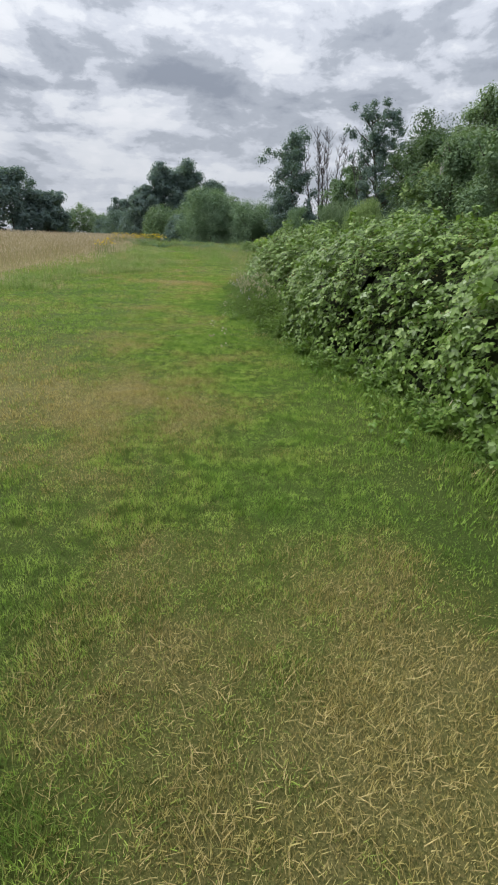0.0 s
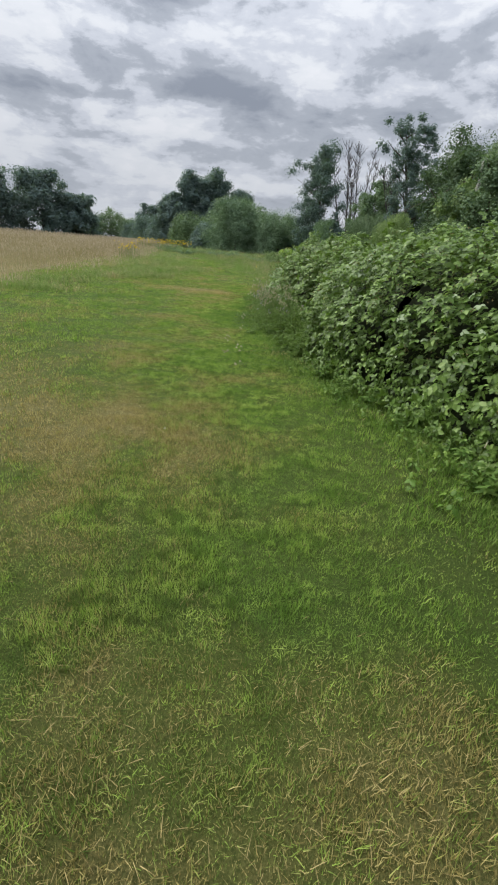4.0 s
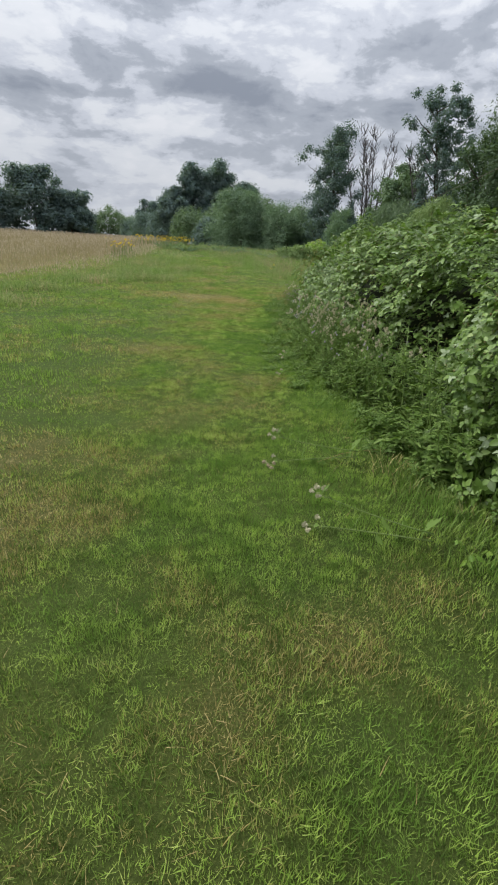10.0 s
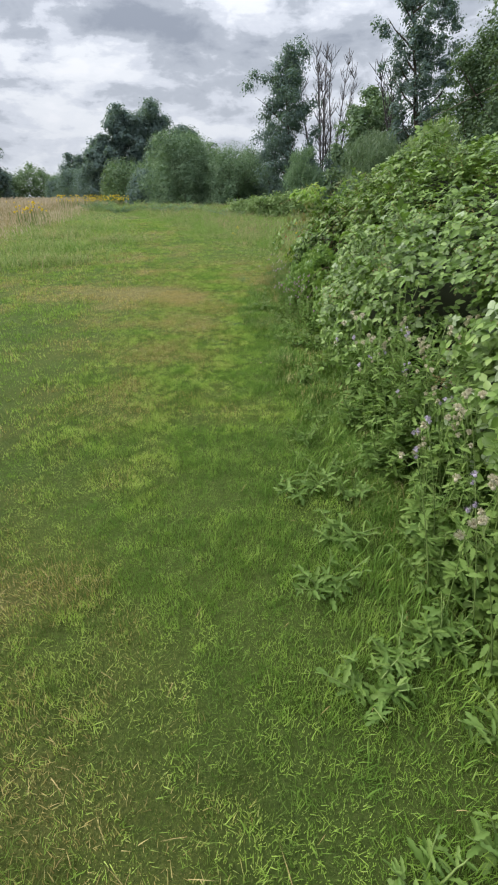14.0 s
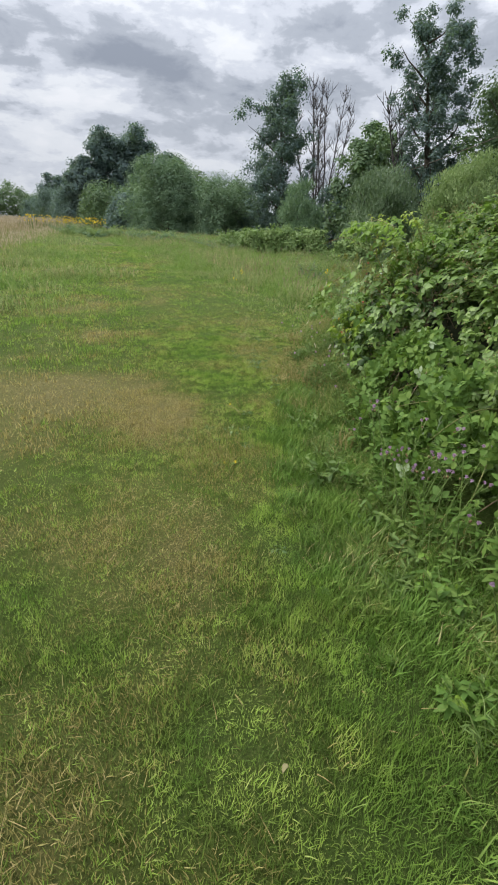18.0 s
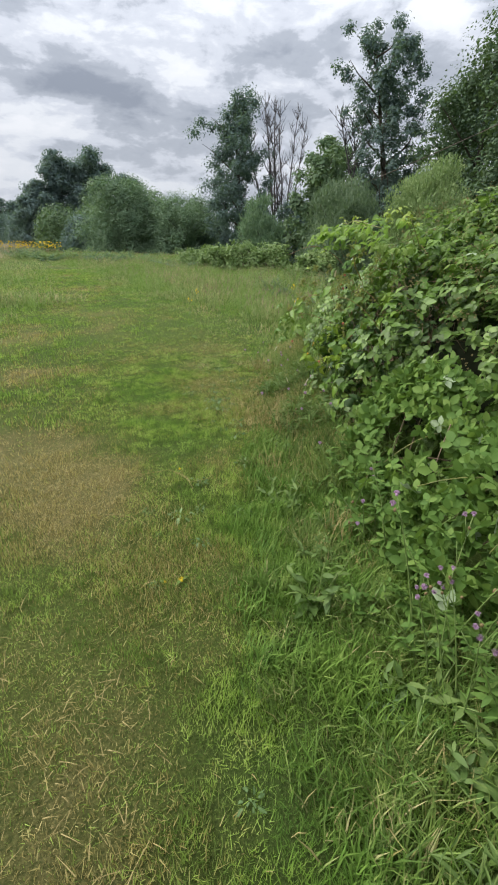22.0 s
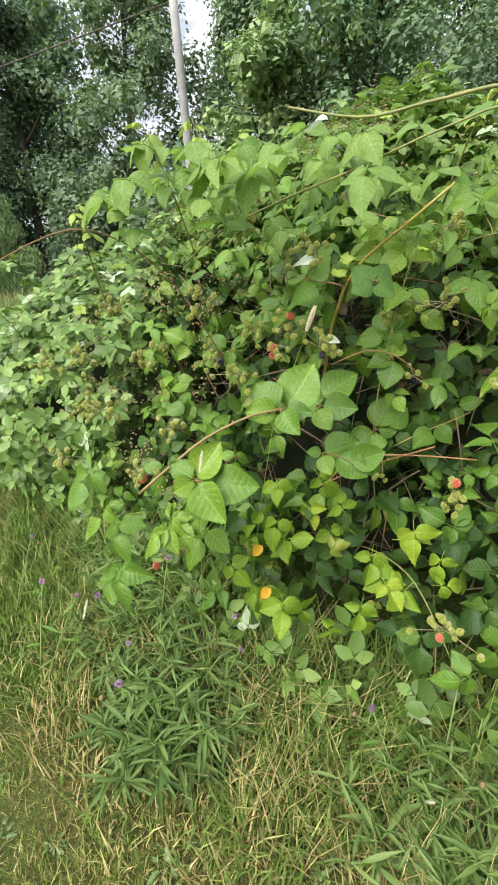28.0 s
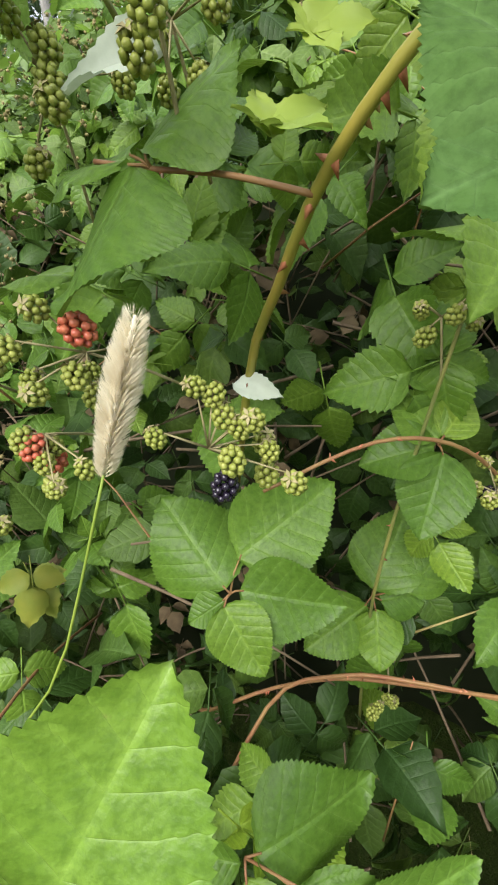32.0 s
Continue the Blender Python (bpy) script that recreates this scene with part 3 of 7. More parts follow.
M_SHOOT = plain_mat("young_bramble_shoot", (0.20, 0.29, 0.045), (0.29, 0.37, 0.06), 20.0, 0.5, 0.3)
M_KNAP = plain_mat("purple_florets", (0.38, 0.23, 0.36), (0.50, 0.34, 0.48), 120.0, 0.7, 0.2)
M_BUD = plain_mat("brown_bud", (0.10, 0.075, 0.035), (0.19, 0.14, 0.06), 90.0, 0.8)
M_FLUFF = plain_mat("thistle_down", (0.42, 0.385, 0.26), (0.56, 0.53, 0.38), 120.0, 0.9, 0.2, 0.1)
M_STEM = plain_mat("green_stem", (0.10, 0.16, 0.04), (0.18, 0.24, 0.07), 25.0, 0.55)
M_STRAW = plain_mat("dry_straw", (0.22, 0.170, 0.062), (0.40, 0.325, 0.135), 30.0, 0.7, 0.1)
M_YELLOW = plain_mat("yellow_petals", (0.70, 0.48, 0.02), (0.80, 0.62, 0.04), 60.0, 0.6, 0.2)
M_OLDLEAF = plain_mat("shrivelled_leaf", (0.08, 0.055, 0.03), (0.16, 0.115, 0.06), 40.0, 0.8)
M_DEADLEAF = plain_mat("withered_leaf", (0.12, 0.12, 0.05), (0.24, 0.21, 0.10), 40.0, 0.7, 0.1)
M_DEADCANE = plain_mat("dead_cane", (0.10, 0.070, 0.045), (0.22, 0.16, 0.10), 30.0, 0.8)
M_STONE = plain_mat("pale_pebble", (0.45, 0.44, 0.42), (0.62, 0.61, 0.58), 50.0, 0.7)
M_SOIL = plain_mat("bare_soil", (0.080, 0.056, 0.032), (0.150, 0.108, 0.066), 45.0, 0.95, 0.0, 0.1)
M_FOXTAIL = plain_mat("cream_seed_spike", (0.72, 0.65, 0.50), (0.86, 0.81, 0.68), 150.0, 0.85, 0.45, 0.1)
M_PANICLE = plain_mat("withered_bramble_panicles", (0.17, 0.14, 0.055), (0.30, 0.25, 0.11), 40.0, 0.8, 0.1)


# ---- ground ----
def spaced(fine_a, fine_b, step, far, grow=1.16):
    out = list(np.arange(fine_a, fine_b + step * 0.5, step))
    s, hi, lo = step, fine_b, fine_a
    while hi < far or lo > -far:
        s *= grow
        hi, lo = hi + s, lo - s
        out.append(hi)
        out.insert(0, lo)
    return np.array(out)


def meadow_share(x, y):
    edge = -7.4 + 1.2 * (fbm2(x, y, 0.25, 31, 3) - 0.5) * 2 - 0.05 * np.clip(y - 34, 0, 40) + 4.0 * smooth(15, 2, y) * -1
    return smooth(0.6, -1.2, x - edge) * smooth(-9, -4, y)


def build_ground():
    xs, ys = spaced(-9.0, 4.5, 0.16, 2500.0), spaced(-3.0, 36.0, 0.2, 2500.0)
    gx, gy = np.meshgrid(xs, ys)
    z = height(gx, gy)
    v = np.stack([gx, gy, z], 2).reshape(-1, 3)
    nx, ny = len(xs), len(ys)
    i = np.arange(nx * ny).reshape(ny, nx)
    q = np.stack([i[:-1, :-1], i[:-1, 1:], i[1:, 1:], i[1:, :-1]], 2).reshape(-1, 4)
    x, y = v[:, 0], v[:, 1]
    dry = dryness(x, y) * smooth(120, 40, np.hypot(x, y))
    me = mesh_from("ground", v, q.ravel(), np.full(len(q), 4), {"dry": dry, "meadow": meadow_share(x, y)}, True)
    thing("ground", me, M_GROUND, "mown turf with green and parched straw-coloured patches", "ground", kind="structure")


build_ground()

BLADE = Shape([(-0.5, 0, 0), (0.5, 0, 0), (-0.4, 0.22, 0.6), (0.4, 0.22, 0.6), (0, 0.6, 1.0)], [(0, 1, 3, 2), (2, 3, 4)])
BLADE_FAR = Shape([(-0.5, 0, 0), (0.5, 0, 0), (0, 0.45, 1.0)], [(0, 1, 2)])


def blade_mats(n, h, w, lean):
    spin = rng.uniform(0, 2 * math.pi, n)
    c, s = np.cos(spin), np.sin(spin)
    m = np.zeros((n, 3, 3))
    m[:, 0, 0], m[:, 1, 0] = c * w, s * w
    m[:, 0, 1], m[:, 1, 1] = -s * h * lean, c * h * lean
    m[:, 2, 2] = h
    return m


def sow(name, shape, x, y, h, w, lean, mat, label, category, sink=0.004, dry=None):
    pos = np.stack([x, y, height(x, y) - sink], 1)
    me = scattered(name, shape, blade_mats(len(x), h, w, lean), pos, {"dry": dryness(x, y) if dry is None else dry})
    return thing(name, me, mat, label, category, kind="stuff")


def build_turf():
    # thick beside the walk, thinner and coarser away from it
    n, k = 1250000, 560000
    y = np.concatenate([rng.uniform(1.6, 24.5, n), 1.6 + 38.4 * rng.uniform(0, 1, k) ** 1.2])
    x = np.concatenate([rng.uniform(-1.6, 1.6, n), rng.uniform(-9.5, 3.2, k)])
    x[:n] += walk_line(y[:n])
    strip = np.arange(n + k) < n
    n += k
    line = walk_line(y)
    close = (1 - smooth(0.45, 1.6, np.abs(x - line))) * (1 - smooth(21.5, 24.5, y))
    keep = (x < hedge_front(np.clip(y, 0, 24.6)) + 0.35 + np.clip(y - 24, 0, 40) * 0.30) & (~strip | (rng.uniform(0, 1, n) < close))
    x, y, close = x[keep], y[keep], close[keep]
    share = (870 * np.clip(1.25 - y / 60, 0.5, 1.2) + 15500 * close) / 13000
    n = len(x)
    d = dryness(x, y)
    # hummocks and mower's misses: tufts stand over short, trodden turf
    tuft = smooth(0.30, 0.78, 0.5 * fbm2(x, y * 1.25, 3.0, 41, 3) + 0.5 * fbm2(x, y * 1.2, 7.5, 47, 2) + 0.22 * (fbm2(x, y, 0.8, 46, 2) - 0.5))
    edge = np.exp(-np.clip(hedge_front(y) - 0.1 - x, 0, 9) / 0.3) * (y < 25)
    h = (0.012 + 0.042 * tuft * (1 - 0.30 * d) + 0.030 * edge) * rng.uniform(0.5, 1.25, n)
    h *= 1 + 0.8 * smooth(1.0, 2.4, np.abs(x - walk_line(y))) * tuft
    wide = np.clip(share, 0.06, 1) ** -0.46
    w = rng.uniform(0.0020, 0.0040, n) * wide
    lean = rng.uniform(0.3, 1.7, n)
    lying = rng.uniform(0, 1, n) < 0.16
    lean[lying] = rng.uniform(0.05, 0.11, lying.sum()) / h[lying]
    near = (close > 0.3) & (rng.uniform(0, 1, n) < 0.08)
    for nm, sh, k in (("mown_grass", BLADE, near), ("lawn_grass", BLADE_FAR, ~near)):
        sow(nm, sh, x[k], y[k], h[k], w[k], lean[k], M_TURF, "short mown grass, green with straw-dry blades", "grass")
    # little tufts that the mower combed over
    for nm, k, x0, x1, y0, y1, tall, per in (("turf_tufts", 15000, -2.4, 1.7, 1.8, 24.5, 0.040, 16), ("field_tufts", 9000, -7.0, 2.4, 4.0, 38.0, 0.060, 14)):
        cx, cy = rng.uniform(x0, x1, k), rng.uniform(y0, y1, k)
        if nm == "field_tufts":
            far = np.abs(cx - walk_line(cy)) > 1.3
        else:
            far = np.abs(cx - walk_line(cy)) < 1.9
        good = far & (cx < hedge_front(np.clip(cy, 0, 24.6)) + 0.1) & (rng.uniform(0, 1, k) < smooth(0.34, 0.62, fbm2(cx, cy, 1.7, 91, 3)))
        cx, cy = cx[good], cy[good]
        k = len(cx)
        pick = np.repeat(np.arange(k), per)
        n = k * per
        size = rng.uniform(0.45, 1.15, k)[pick]
        r = 0.55 * tall * size
        tx, ty = cx[pick] + rng.normal(0, 1, n) * r, cy[pick] + rng.normal(0, 1, n) * r * 0.8
        h = tall * size * rng.uniform(0.5, 1.1, n)
        way = rng.uniform(0, 2 * math.pi, k)[pick] + rng.normal(0, 0.8, n)
        c, sn, reach = np.cos(way), np.sin(way), h * rng.uniform(0.3, 1.9, n)
        w = rng.uniform(0.0026, 0.0048, n) * (1.0 if tall < 0.05 else 2.2)
        m = np.zeros((n, 3, 3))
        m[:, 0, 0], m[:, 1, 0], m[:, 2, 2] = c * w, sn * w, h
        m[:, 0, 1], m[:, 1, 1] = -sn * reach, c * reach
        dry = np.clip(dryness(tx, ty) + rng.normal(0, 0.10, k)[pick] - 0.04, -0.5, 0.95)
        thing(nm, scattered(nm, BLADE_FAR, m, np.stack([tx, ty, height(tx, ty) - 0.003], 1), {"dry": dry}), M_TURF, "combed-over tufts in the mown grass", "grass", kind="stuff")
    # cut stems lying on the parched patches
    n = 150000
    y, x = rng.uniform(1.8, 24.0, n), rng.uniform(-3.4, 1.2, n)
    keep = (rng.uniform(0, 1, n) < np.clip(dryness(x, y) * 0.65 - 0.17, 0.012, 1)) & (x < hedge_front(y))
    x, y = x[keep], y[keep]
    n = len(x)
    h = rng.uniform(0.006, 0.026, n)
    sow("cut_straw", BLADE, x, y, h, rng.uniform(0.0012, 0.0028, n), rng.uniform(0.03, 0.15, n) / h, M_STRAW,
        "cut straw-dry stems lying on the turf", "grass", sink=-0.014)


build_turf()


def build_long_grass():
    spans = []
    n = 30000      # along the foot of the hedge
    y = rng.uniform(3.0, 23.5, n)
    x = hedge_front(y) - 0.20 + rng.normal(0, 0.20, n)
    h = rng.uniform(0.025, 0.095, n) * (0.35 + 1.2 * fbm2(x, y, 2.2, 71, 3))
    spans.append((x, y, h, rng.uniform(0.003, 0.006, n)))
    n = 9000       # a grassy bank before the hedge
    y = rng.uniform(16.8, 20.2, n)
    x = hedge_front(y) + rng.uniform(-0.34, 0.14, n)
    h = rng.uniform(0.04, 0.14, n) * (0.4 + 1.0 * fbm2(x, y, 2.5, 76, 3)) * (0.45 + 0.55 * smooth(-0.3, 0.1, x - hedge_front(y)))
    spans.append((x, y, h, rng.uniform(0.0035, 0.007, n)))
    n = 27000      # before the last bush
    y = rng.uniform(19.4, 23.6, n)
    x = hedge_front(y) - 0.72 + 0.85 * rng.uniform(0, 1, n) ** 0.8
    h = rng.uniform(0.05, 0.28, n) * (0.22 + 0.8 * smooth(-0.6, 0.05, x - hedge_front(y)))
    spans.append((x, y, h, rng.uniform(0.003, 0.007, n)))
    n = 7000       # lush tufts beside the way
    c = np.array([(0.02, 19.15), (0.18, 19.25), (0.24, 19.0), (0.2, 18.8), (0.30, 18.6), (0.12, 18.7), (0.32, 19.5), (0.25, 19.75), (0.12, 18.2), (0.22, 17.9), (0.0, 17.5), (0.4, 20.0), (0.45, 20.3), (0.3, 20.1)])
    pick = rng.integers(0, len(c), n)
    x, y = c[pick, 0] + rng.normal(0, 0.07, n), c[pick, 1] + rng.normal(0, 0.08, n)
    spans.append((x, y, rng.uniform(0.03, 0.11, n), rng.uniform(0.003, 0.0065, n)))
    k = 270        # tussocks flopped over beside the hedge
    cy = np.concatenate([rng.uniform(13.6, 20.4, k - 50), rng.uniform(3.2, 13.6, 50)])
    cx = hedge_front(cy) + 0.02 - np.where(cy > 15, 0.72, 0.26) * rng.uniform(0, 1, k) ** 1.2
    pick = rng.integers(0, k, 34000)
    tall = rng.uniform(0.5, 1.0, k) * np.where(cy > 15, 1.0, 0.7)
    comb = rng.uniform(0, 2 * math.pi, k)
    x, y = cx[pick] + rng.normal(0, 0.045, 34000), cy[pick] + rng.normal(0, 0.045, 34000)
    h = rng.uniform(0.03, 0.11, 34000) * tall[pick]
    way = comb[pick] + rng.normal(0, 1.2, 34000)
    m = blade_mats(34000, h, rng.uniform(0.003, 0.0065, 34000), np.ones(34000))
    reach = h * rng.uniform(0.3, 2.2, 34000)
    c, sn = np.cos(way), np.sin(way)
    m[:, 0, 1], m[:, 1, 1] = -sn * reach, c * reach
    wd = np.hypot(m[:, 0, 0], m[:, 1, 0])
    m[:, 0, 0], m[:, 1, 0] = c * wd, sn * wd
    dry = np.clip(-0.15 + 0.5 * (rng.uniform(0, 1, k) ** 2)[pick] + rng.normal(0, 0.06, 34000), -0.4, 0.5)
    thing("tussocks", scattered("tussocks", BLADE, m, np.stack([x, y, height(x, y) - 0.004], 1), {"dry": dry}), M_VERGE, "flopped tussocks of long green grass at the hedge's foot", "grass", kind="stuff")
    n = 105000     # rough grass where the hedge bends away
    y = 22.4 + 36 * rng.uniform(0, 1, n) ** 1.25
    left = np.interp(y, (22, 23.4, 24.7, 26.4, 27.6, 29, 34, 39, 45, 53, 60), (0.8, 1.2, 1.45, 1.3, 0.9, 0.0, -1.3, -2.4, -4.5, -6.4, -7.8))
    x = left - 0.5 + 9.5 * rng.uniform(0, 1, n) ** 1.3 * (0.4 + 0.6 * smooth(22, 27, y))
    x += 1.2 * (fbm2(x, y, 0.45, 74, 3) - 0.5)
    h = rng.uniform(0.10, 0.52, n) * (0.18 + 1.3 * fbm2(x, y, 1.1, 72, 3) ** 1.4) * (0.16 + 0.84 * smooth(-0.35, 0.8, x - left)) * (0.50 + 0.50 * smooth(22.8, 26.0, y))
    spans.append((x, y, h, rng.uniform(0.005, 0.009, n) * np.clip(y / 20, 1, 2.6)))
    n = 15000      # half-long grass between the way and the meadow
    y = 24 + 34 * rng.uniform(0, 1, n) ** 1.1
    x = np.interp(y, (24, 28, 34, 41, 51, 58), (-3.3, -2.9, -3.3, -4.8, -7.2, -9.2)) + 0.3 - 5.0 * rng.uniform(0, 1, n)
    h = rng.uniform(0.05, 0.30, n) * (0.2 + 1.2 * fbm2(x, y, 0.8, 77, 3))
    spans.append((x, y, h, rng.uniform(0.008, 0.015, n)))
    n = 9000       # uncut tussocks left of the way
    c = np.array([(-3.3, 28.7), (-5.2, 27.0), (-5.8, 31.0), (-4.6, 24.4), (-6.4, 23.2), (-5.4, 34.0), (-7.2, 20.6), (-6.8, 17.5)])
    pick = rng.integers(0, len(c), n)
    x, y = c[pick, 0] + rng.normal(0, 0.75, n), c[pick, 1] + rng.normal(0, 0.4, n)
    spans.append((x, y, rng.uniform(0.10, 0.34, n), rng.uniform(0.008, 0.014, n)))
    for (x, y, h, w), nm in zip(spans, ("verge_grass", "bank_grass", "long_grass", "lush_grass", "rough_grass", "edge_grass", "tussock_grass")):
        dry = np.clip({"long_grass": 0.27, "rough_grass": 0.12, "lush_grass": 0.0, "verge_grass": 0.02, "edge_grass": 0.16}.get(nm, 0.20) + 1.1 * (fbm2(x, y, 1.6, 73, 3) - 0.5), 0, 1)
        sow(nm, BLADE, x, y, h, w, rng.uniform(0.3, 2.0, len(x)), M_ROUGH if nm in ("rough_grass", "edge_grass", "tussock_grass") else M_LONG, "uncut long green grass with some dry stems", "grass", dry=dry)
        if nm == "rough_grass":
            k = (h > 0.24) & (rng.uniform(0, 1, len(x)) < 0.16)
            n = int(k.sum())
            pos = np.stack([x[k], y[k], height(x[k], y[k]) + h[k] * 0.9], 1)
            m = blade_mats(n, rng.uniform(0.05, 0.13, n), rng.uniform(0.010, 0.022, n), rng.uniform(0.1, 0.9, n))
            thing("rough_seed_heads", scattered("rough_seed_heads", BLADE_FAR, m, pos), M_ROUGH_SEED, "brownish seed heads over the rough grass", "grass", kind="stuff")


build_long_grass()


def build_meadow():
    n = 190000
    y = -6 + 92 * rng.uniform(0, 1, n) ** 1.35
    x = -6.2 - 42 * rng.uniform(0, 1, n) ** 1.5
    keep = rng.uniform(0, 1, n) < meadow_share(x, y)
    x, y = x[keep], y[keep]
    n = len(x)
    dist = np.clip(np.hypot(x, y) / 22, 0.8, 3)
    h = rng.uniform(0.32, 0.74, n) * (0.6 + 0.6 * fbm2(x, y, 0.5, 51, 3)) * (0.30 + 0.70 * meadow_share(x + 2.2, y))
    sow("meadow_grass", BLADE_FAR, x, y, h, 0.0075 * dist, rng.uniform(0.1, 0.6, n), M_MEADOW, "tall ripe straw-coloured meadow grass", "grass")
    k = rng.uniform(0, 1, n) < 0.35
    x, y, h, dist = x[k], y[k], h[k], dist[k]
    n = len(x)
    m = blade_mats(n, rng.uniform(0.10, 0.2, n), 0.014 * dist, rng.uniform(0.1, 0.8, n))
    pos = np.stack([x, y, height(x, y) + h * 0.85], 1)
    thing("meadow_seed_heads", scattered("meadow_seed_heads", BLADE_FAR, m, pos), M_SEED, "feathery pale seed heads over the meadow grass", "grass", kind="stuff")


build_meadow()


# ---- bramble hedge ----
def leaflet(width=0.66, fold=0.13, droop=0.16):
    """A leaflet of length 1 along +y, folded along its midrib."""
    v = [(0, 0, 0), (-width / 2, 0.36, fold * 0.5 - 0.02), (width / 2, 0.36, fold * 0.5 - 0.02), (0, 0.45, -0.03), (-width * 0.36, 0.72, -0.02), (width * 0.36, 0.72, -0.02), (0, 1, -droop)]
    f = [(0, 3, 4, 1), (0, 2, 5, 3), (3, 6, 4), (3, 5, 6)]
    return Shape(v, f, [(a, c, 0) for a, c, _ in v])


def rot(rx=0, ry=0, rz=0, s=1.0):
    return np.array(Euler([radians(a) for a in (rx, ry, rz)]).to_matrix()) * s


LEAFLET = leaflet()


def trifoliate(lobe):
    """Three leaflets on a stalk; the stalk starts at the origin and runs along +y."""
    stalk = Shape([(-0.012, 0, 0), (0.012, 0, 0), (0.010, 0.55, 0.03), (-0.010, 0.55, 0.03)], [(0, 1, 2, 3)])
    return joined([stalk, lobe.moved(rot(-6, 0, 0, 1.0), (0, 0.55, 0.03)), lobe.moved(rot(-4, 8, 72, 0.82), (-0.01, 0.42, 0.02)),
                   lobe.moved(rot(-4, -8, -72, 0.82), (0.01, 0.42, 0.02))])


BRAMBLE_LEAF = trifoliate(LEAFLET)
KITE = Shape([(0, 0, 0), (-0.34, 0.42, 0.08), (0, 1, -0.12), (0.34, 0.42, 0.08)], [(0, 3, 2, 1)])
BACK_LEAF = joined([KITE.moved(rot(0, 0, a, 0.95)) for a in (0, 78, -78)])
PROFILE_D = (0.0, 0.06, 0.20, 0.36, 0.62, 1.05, 1.8, 2.7, 3.3, 3.5)
PROFILE_Z = (0.02, 0.40, 0.80, 1.10, 1.42, 1.66, 1.76, 1.70, 0.9, 0.05)
PROFILE_S = tuple(float(a) for a in np.concatenate([[0], np.cumsum(np.hypot(np.diff(PROFILE_D), np.diff(PROFILE_Z)))]))


def hedge_point(y, s, inset=0.0):
    """A point of the hedge's skin, s metres up its profile from the front foot, and the way out there."""
    d, z = np.interp(s, PROFILE_S, PROFILE_D), np.interp(s, PROFILE_S, PROFILE_Z)
    e = 0.05
    td, tz = np.interp(s + e, PROFILE_S, PROFILE_D) - np.interp(s - e, PROFILE_S, PROFILE_D), np.interp(s + e, PROFILE_S, PROFILE_Z) - np.interp(s - e, PROFILE_S, PROFILE_Z)
    ln = np.hypot(td, tz) + 1e-9
    nd_, nz = -tz / ln, td / ln
    tall = np.interp(y, (-5, 4, 8, 10, 13, 15, 17, 18.5, 19.2, 20.2, 21, 22.0, 23.2, 24.4), (1.0, 1.0, 1.0, 0.9, 0.9, 0.9, 0.97, 0.98, 0.93, 0.98, 1.02, 0.92, 0.60, 0.30))
    p = np.stack([y, s, np.zeros_like(y)], 1)
    lump = 0.5 * (vnoise(p, 1.1, 61) - 0.5) + 0.30 * (vnoise(p, 2.6, 62) - 0.5) + 0.14 * (vnoise(p, 6.0, 63) - 0.5)
    lump *= smooth(0.0, 0.6, s) * (1.0 + 0.35 * smooth(19.4, 18.4, y))
    off = lump - inset
    recess = (0.30 * smooth(9.6, 10.8, y) * smooth(15.6, 14.4, y) + 0.26 * smooth(16.6, 17.4, y) * smooth(20.1, 19.5, y)) * smooth(1.9, 0.9, s)
    recess += 0.30 * smooth(16.6, 17.4, y) * smooth(20.1, 19.5, y) * smooth(2.5, 1.5, s)
    pos = np.stack([hedge_front(y) + recess + d + nd_ * off, y, (z + nz * off) * tall], 1)
    pos[:, 2] = np.maximum(pos[:, 2], 0.02) + height(pos[:, 0], pos[:, 1])
    nrm = np.stack([nd_, 0 * y, nz], 1)
    return pos, nrm


BUSHES = ((-2.5, 2.2), (2.2, 5.0), (5.0, 8.2), (8.2, 12.4), (12.4, 15.6), (15.6, 18.6), (18.6, 21.6), (21.6, 24.6))


def near_end(p):
    """The stretch of the last bushes that the walk comes right up to."""
    return (p[:, 1] > 20.0) & (p[:, 1] < 22.0) & (p[:, 0] < 2.6) & (p[:, 2] > 0.3)


def in_gap(p):
    """The hollow in front of the last bush where one can lean in."""
    a, b = np.array([0.3, 20.9, 1.46]), np.array([1.10, 20.92, 1.335])
    t = np.clip(((p - a) @ (b - a)) / ((b - a) @ (b - a)), 0, 1)
    beneath = (p[:, 0] < 1.14) & (np.abs(p[:, 1] - 20.92) < 0.16) & (p[:, 2] > 0.42)
    return (np.linalg.norm(p - a - t[:, None] * (b - a), axis=1) < 0.26) | beneath


def build_shade_core(y0, y1, parent):
    # a dark sheet behind the leaves, added for the thicket's inner shade
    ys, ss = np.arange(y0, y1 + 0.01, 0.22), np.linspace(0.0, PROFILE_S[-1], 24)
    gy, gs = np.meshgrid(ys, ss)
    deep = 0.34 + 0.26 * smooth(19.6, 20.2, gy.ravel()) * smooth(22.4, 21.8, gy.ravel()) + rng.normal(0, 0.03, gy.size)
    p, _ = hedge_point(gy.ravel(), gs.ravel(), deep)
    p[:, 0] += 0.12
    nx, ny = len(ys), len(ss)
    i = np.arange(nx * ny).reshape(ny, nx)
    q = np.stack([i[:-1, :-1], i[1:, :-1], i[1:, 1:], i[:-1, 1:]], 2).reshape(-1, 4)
    part("thicket_core", mesh_from("thicket_core", p, q.ravel(), np.full(len(q), 4), None, True), M_SHADE_CORE, parent, "dark sheet standing for the shade inside the bramble thicket")


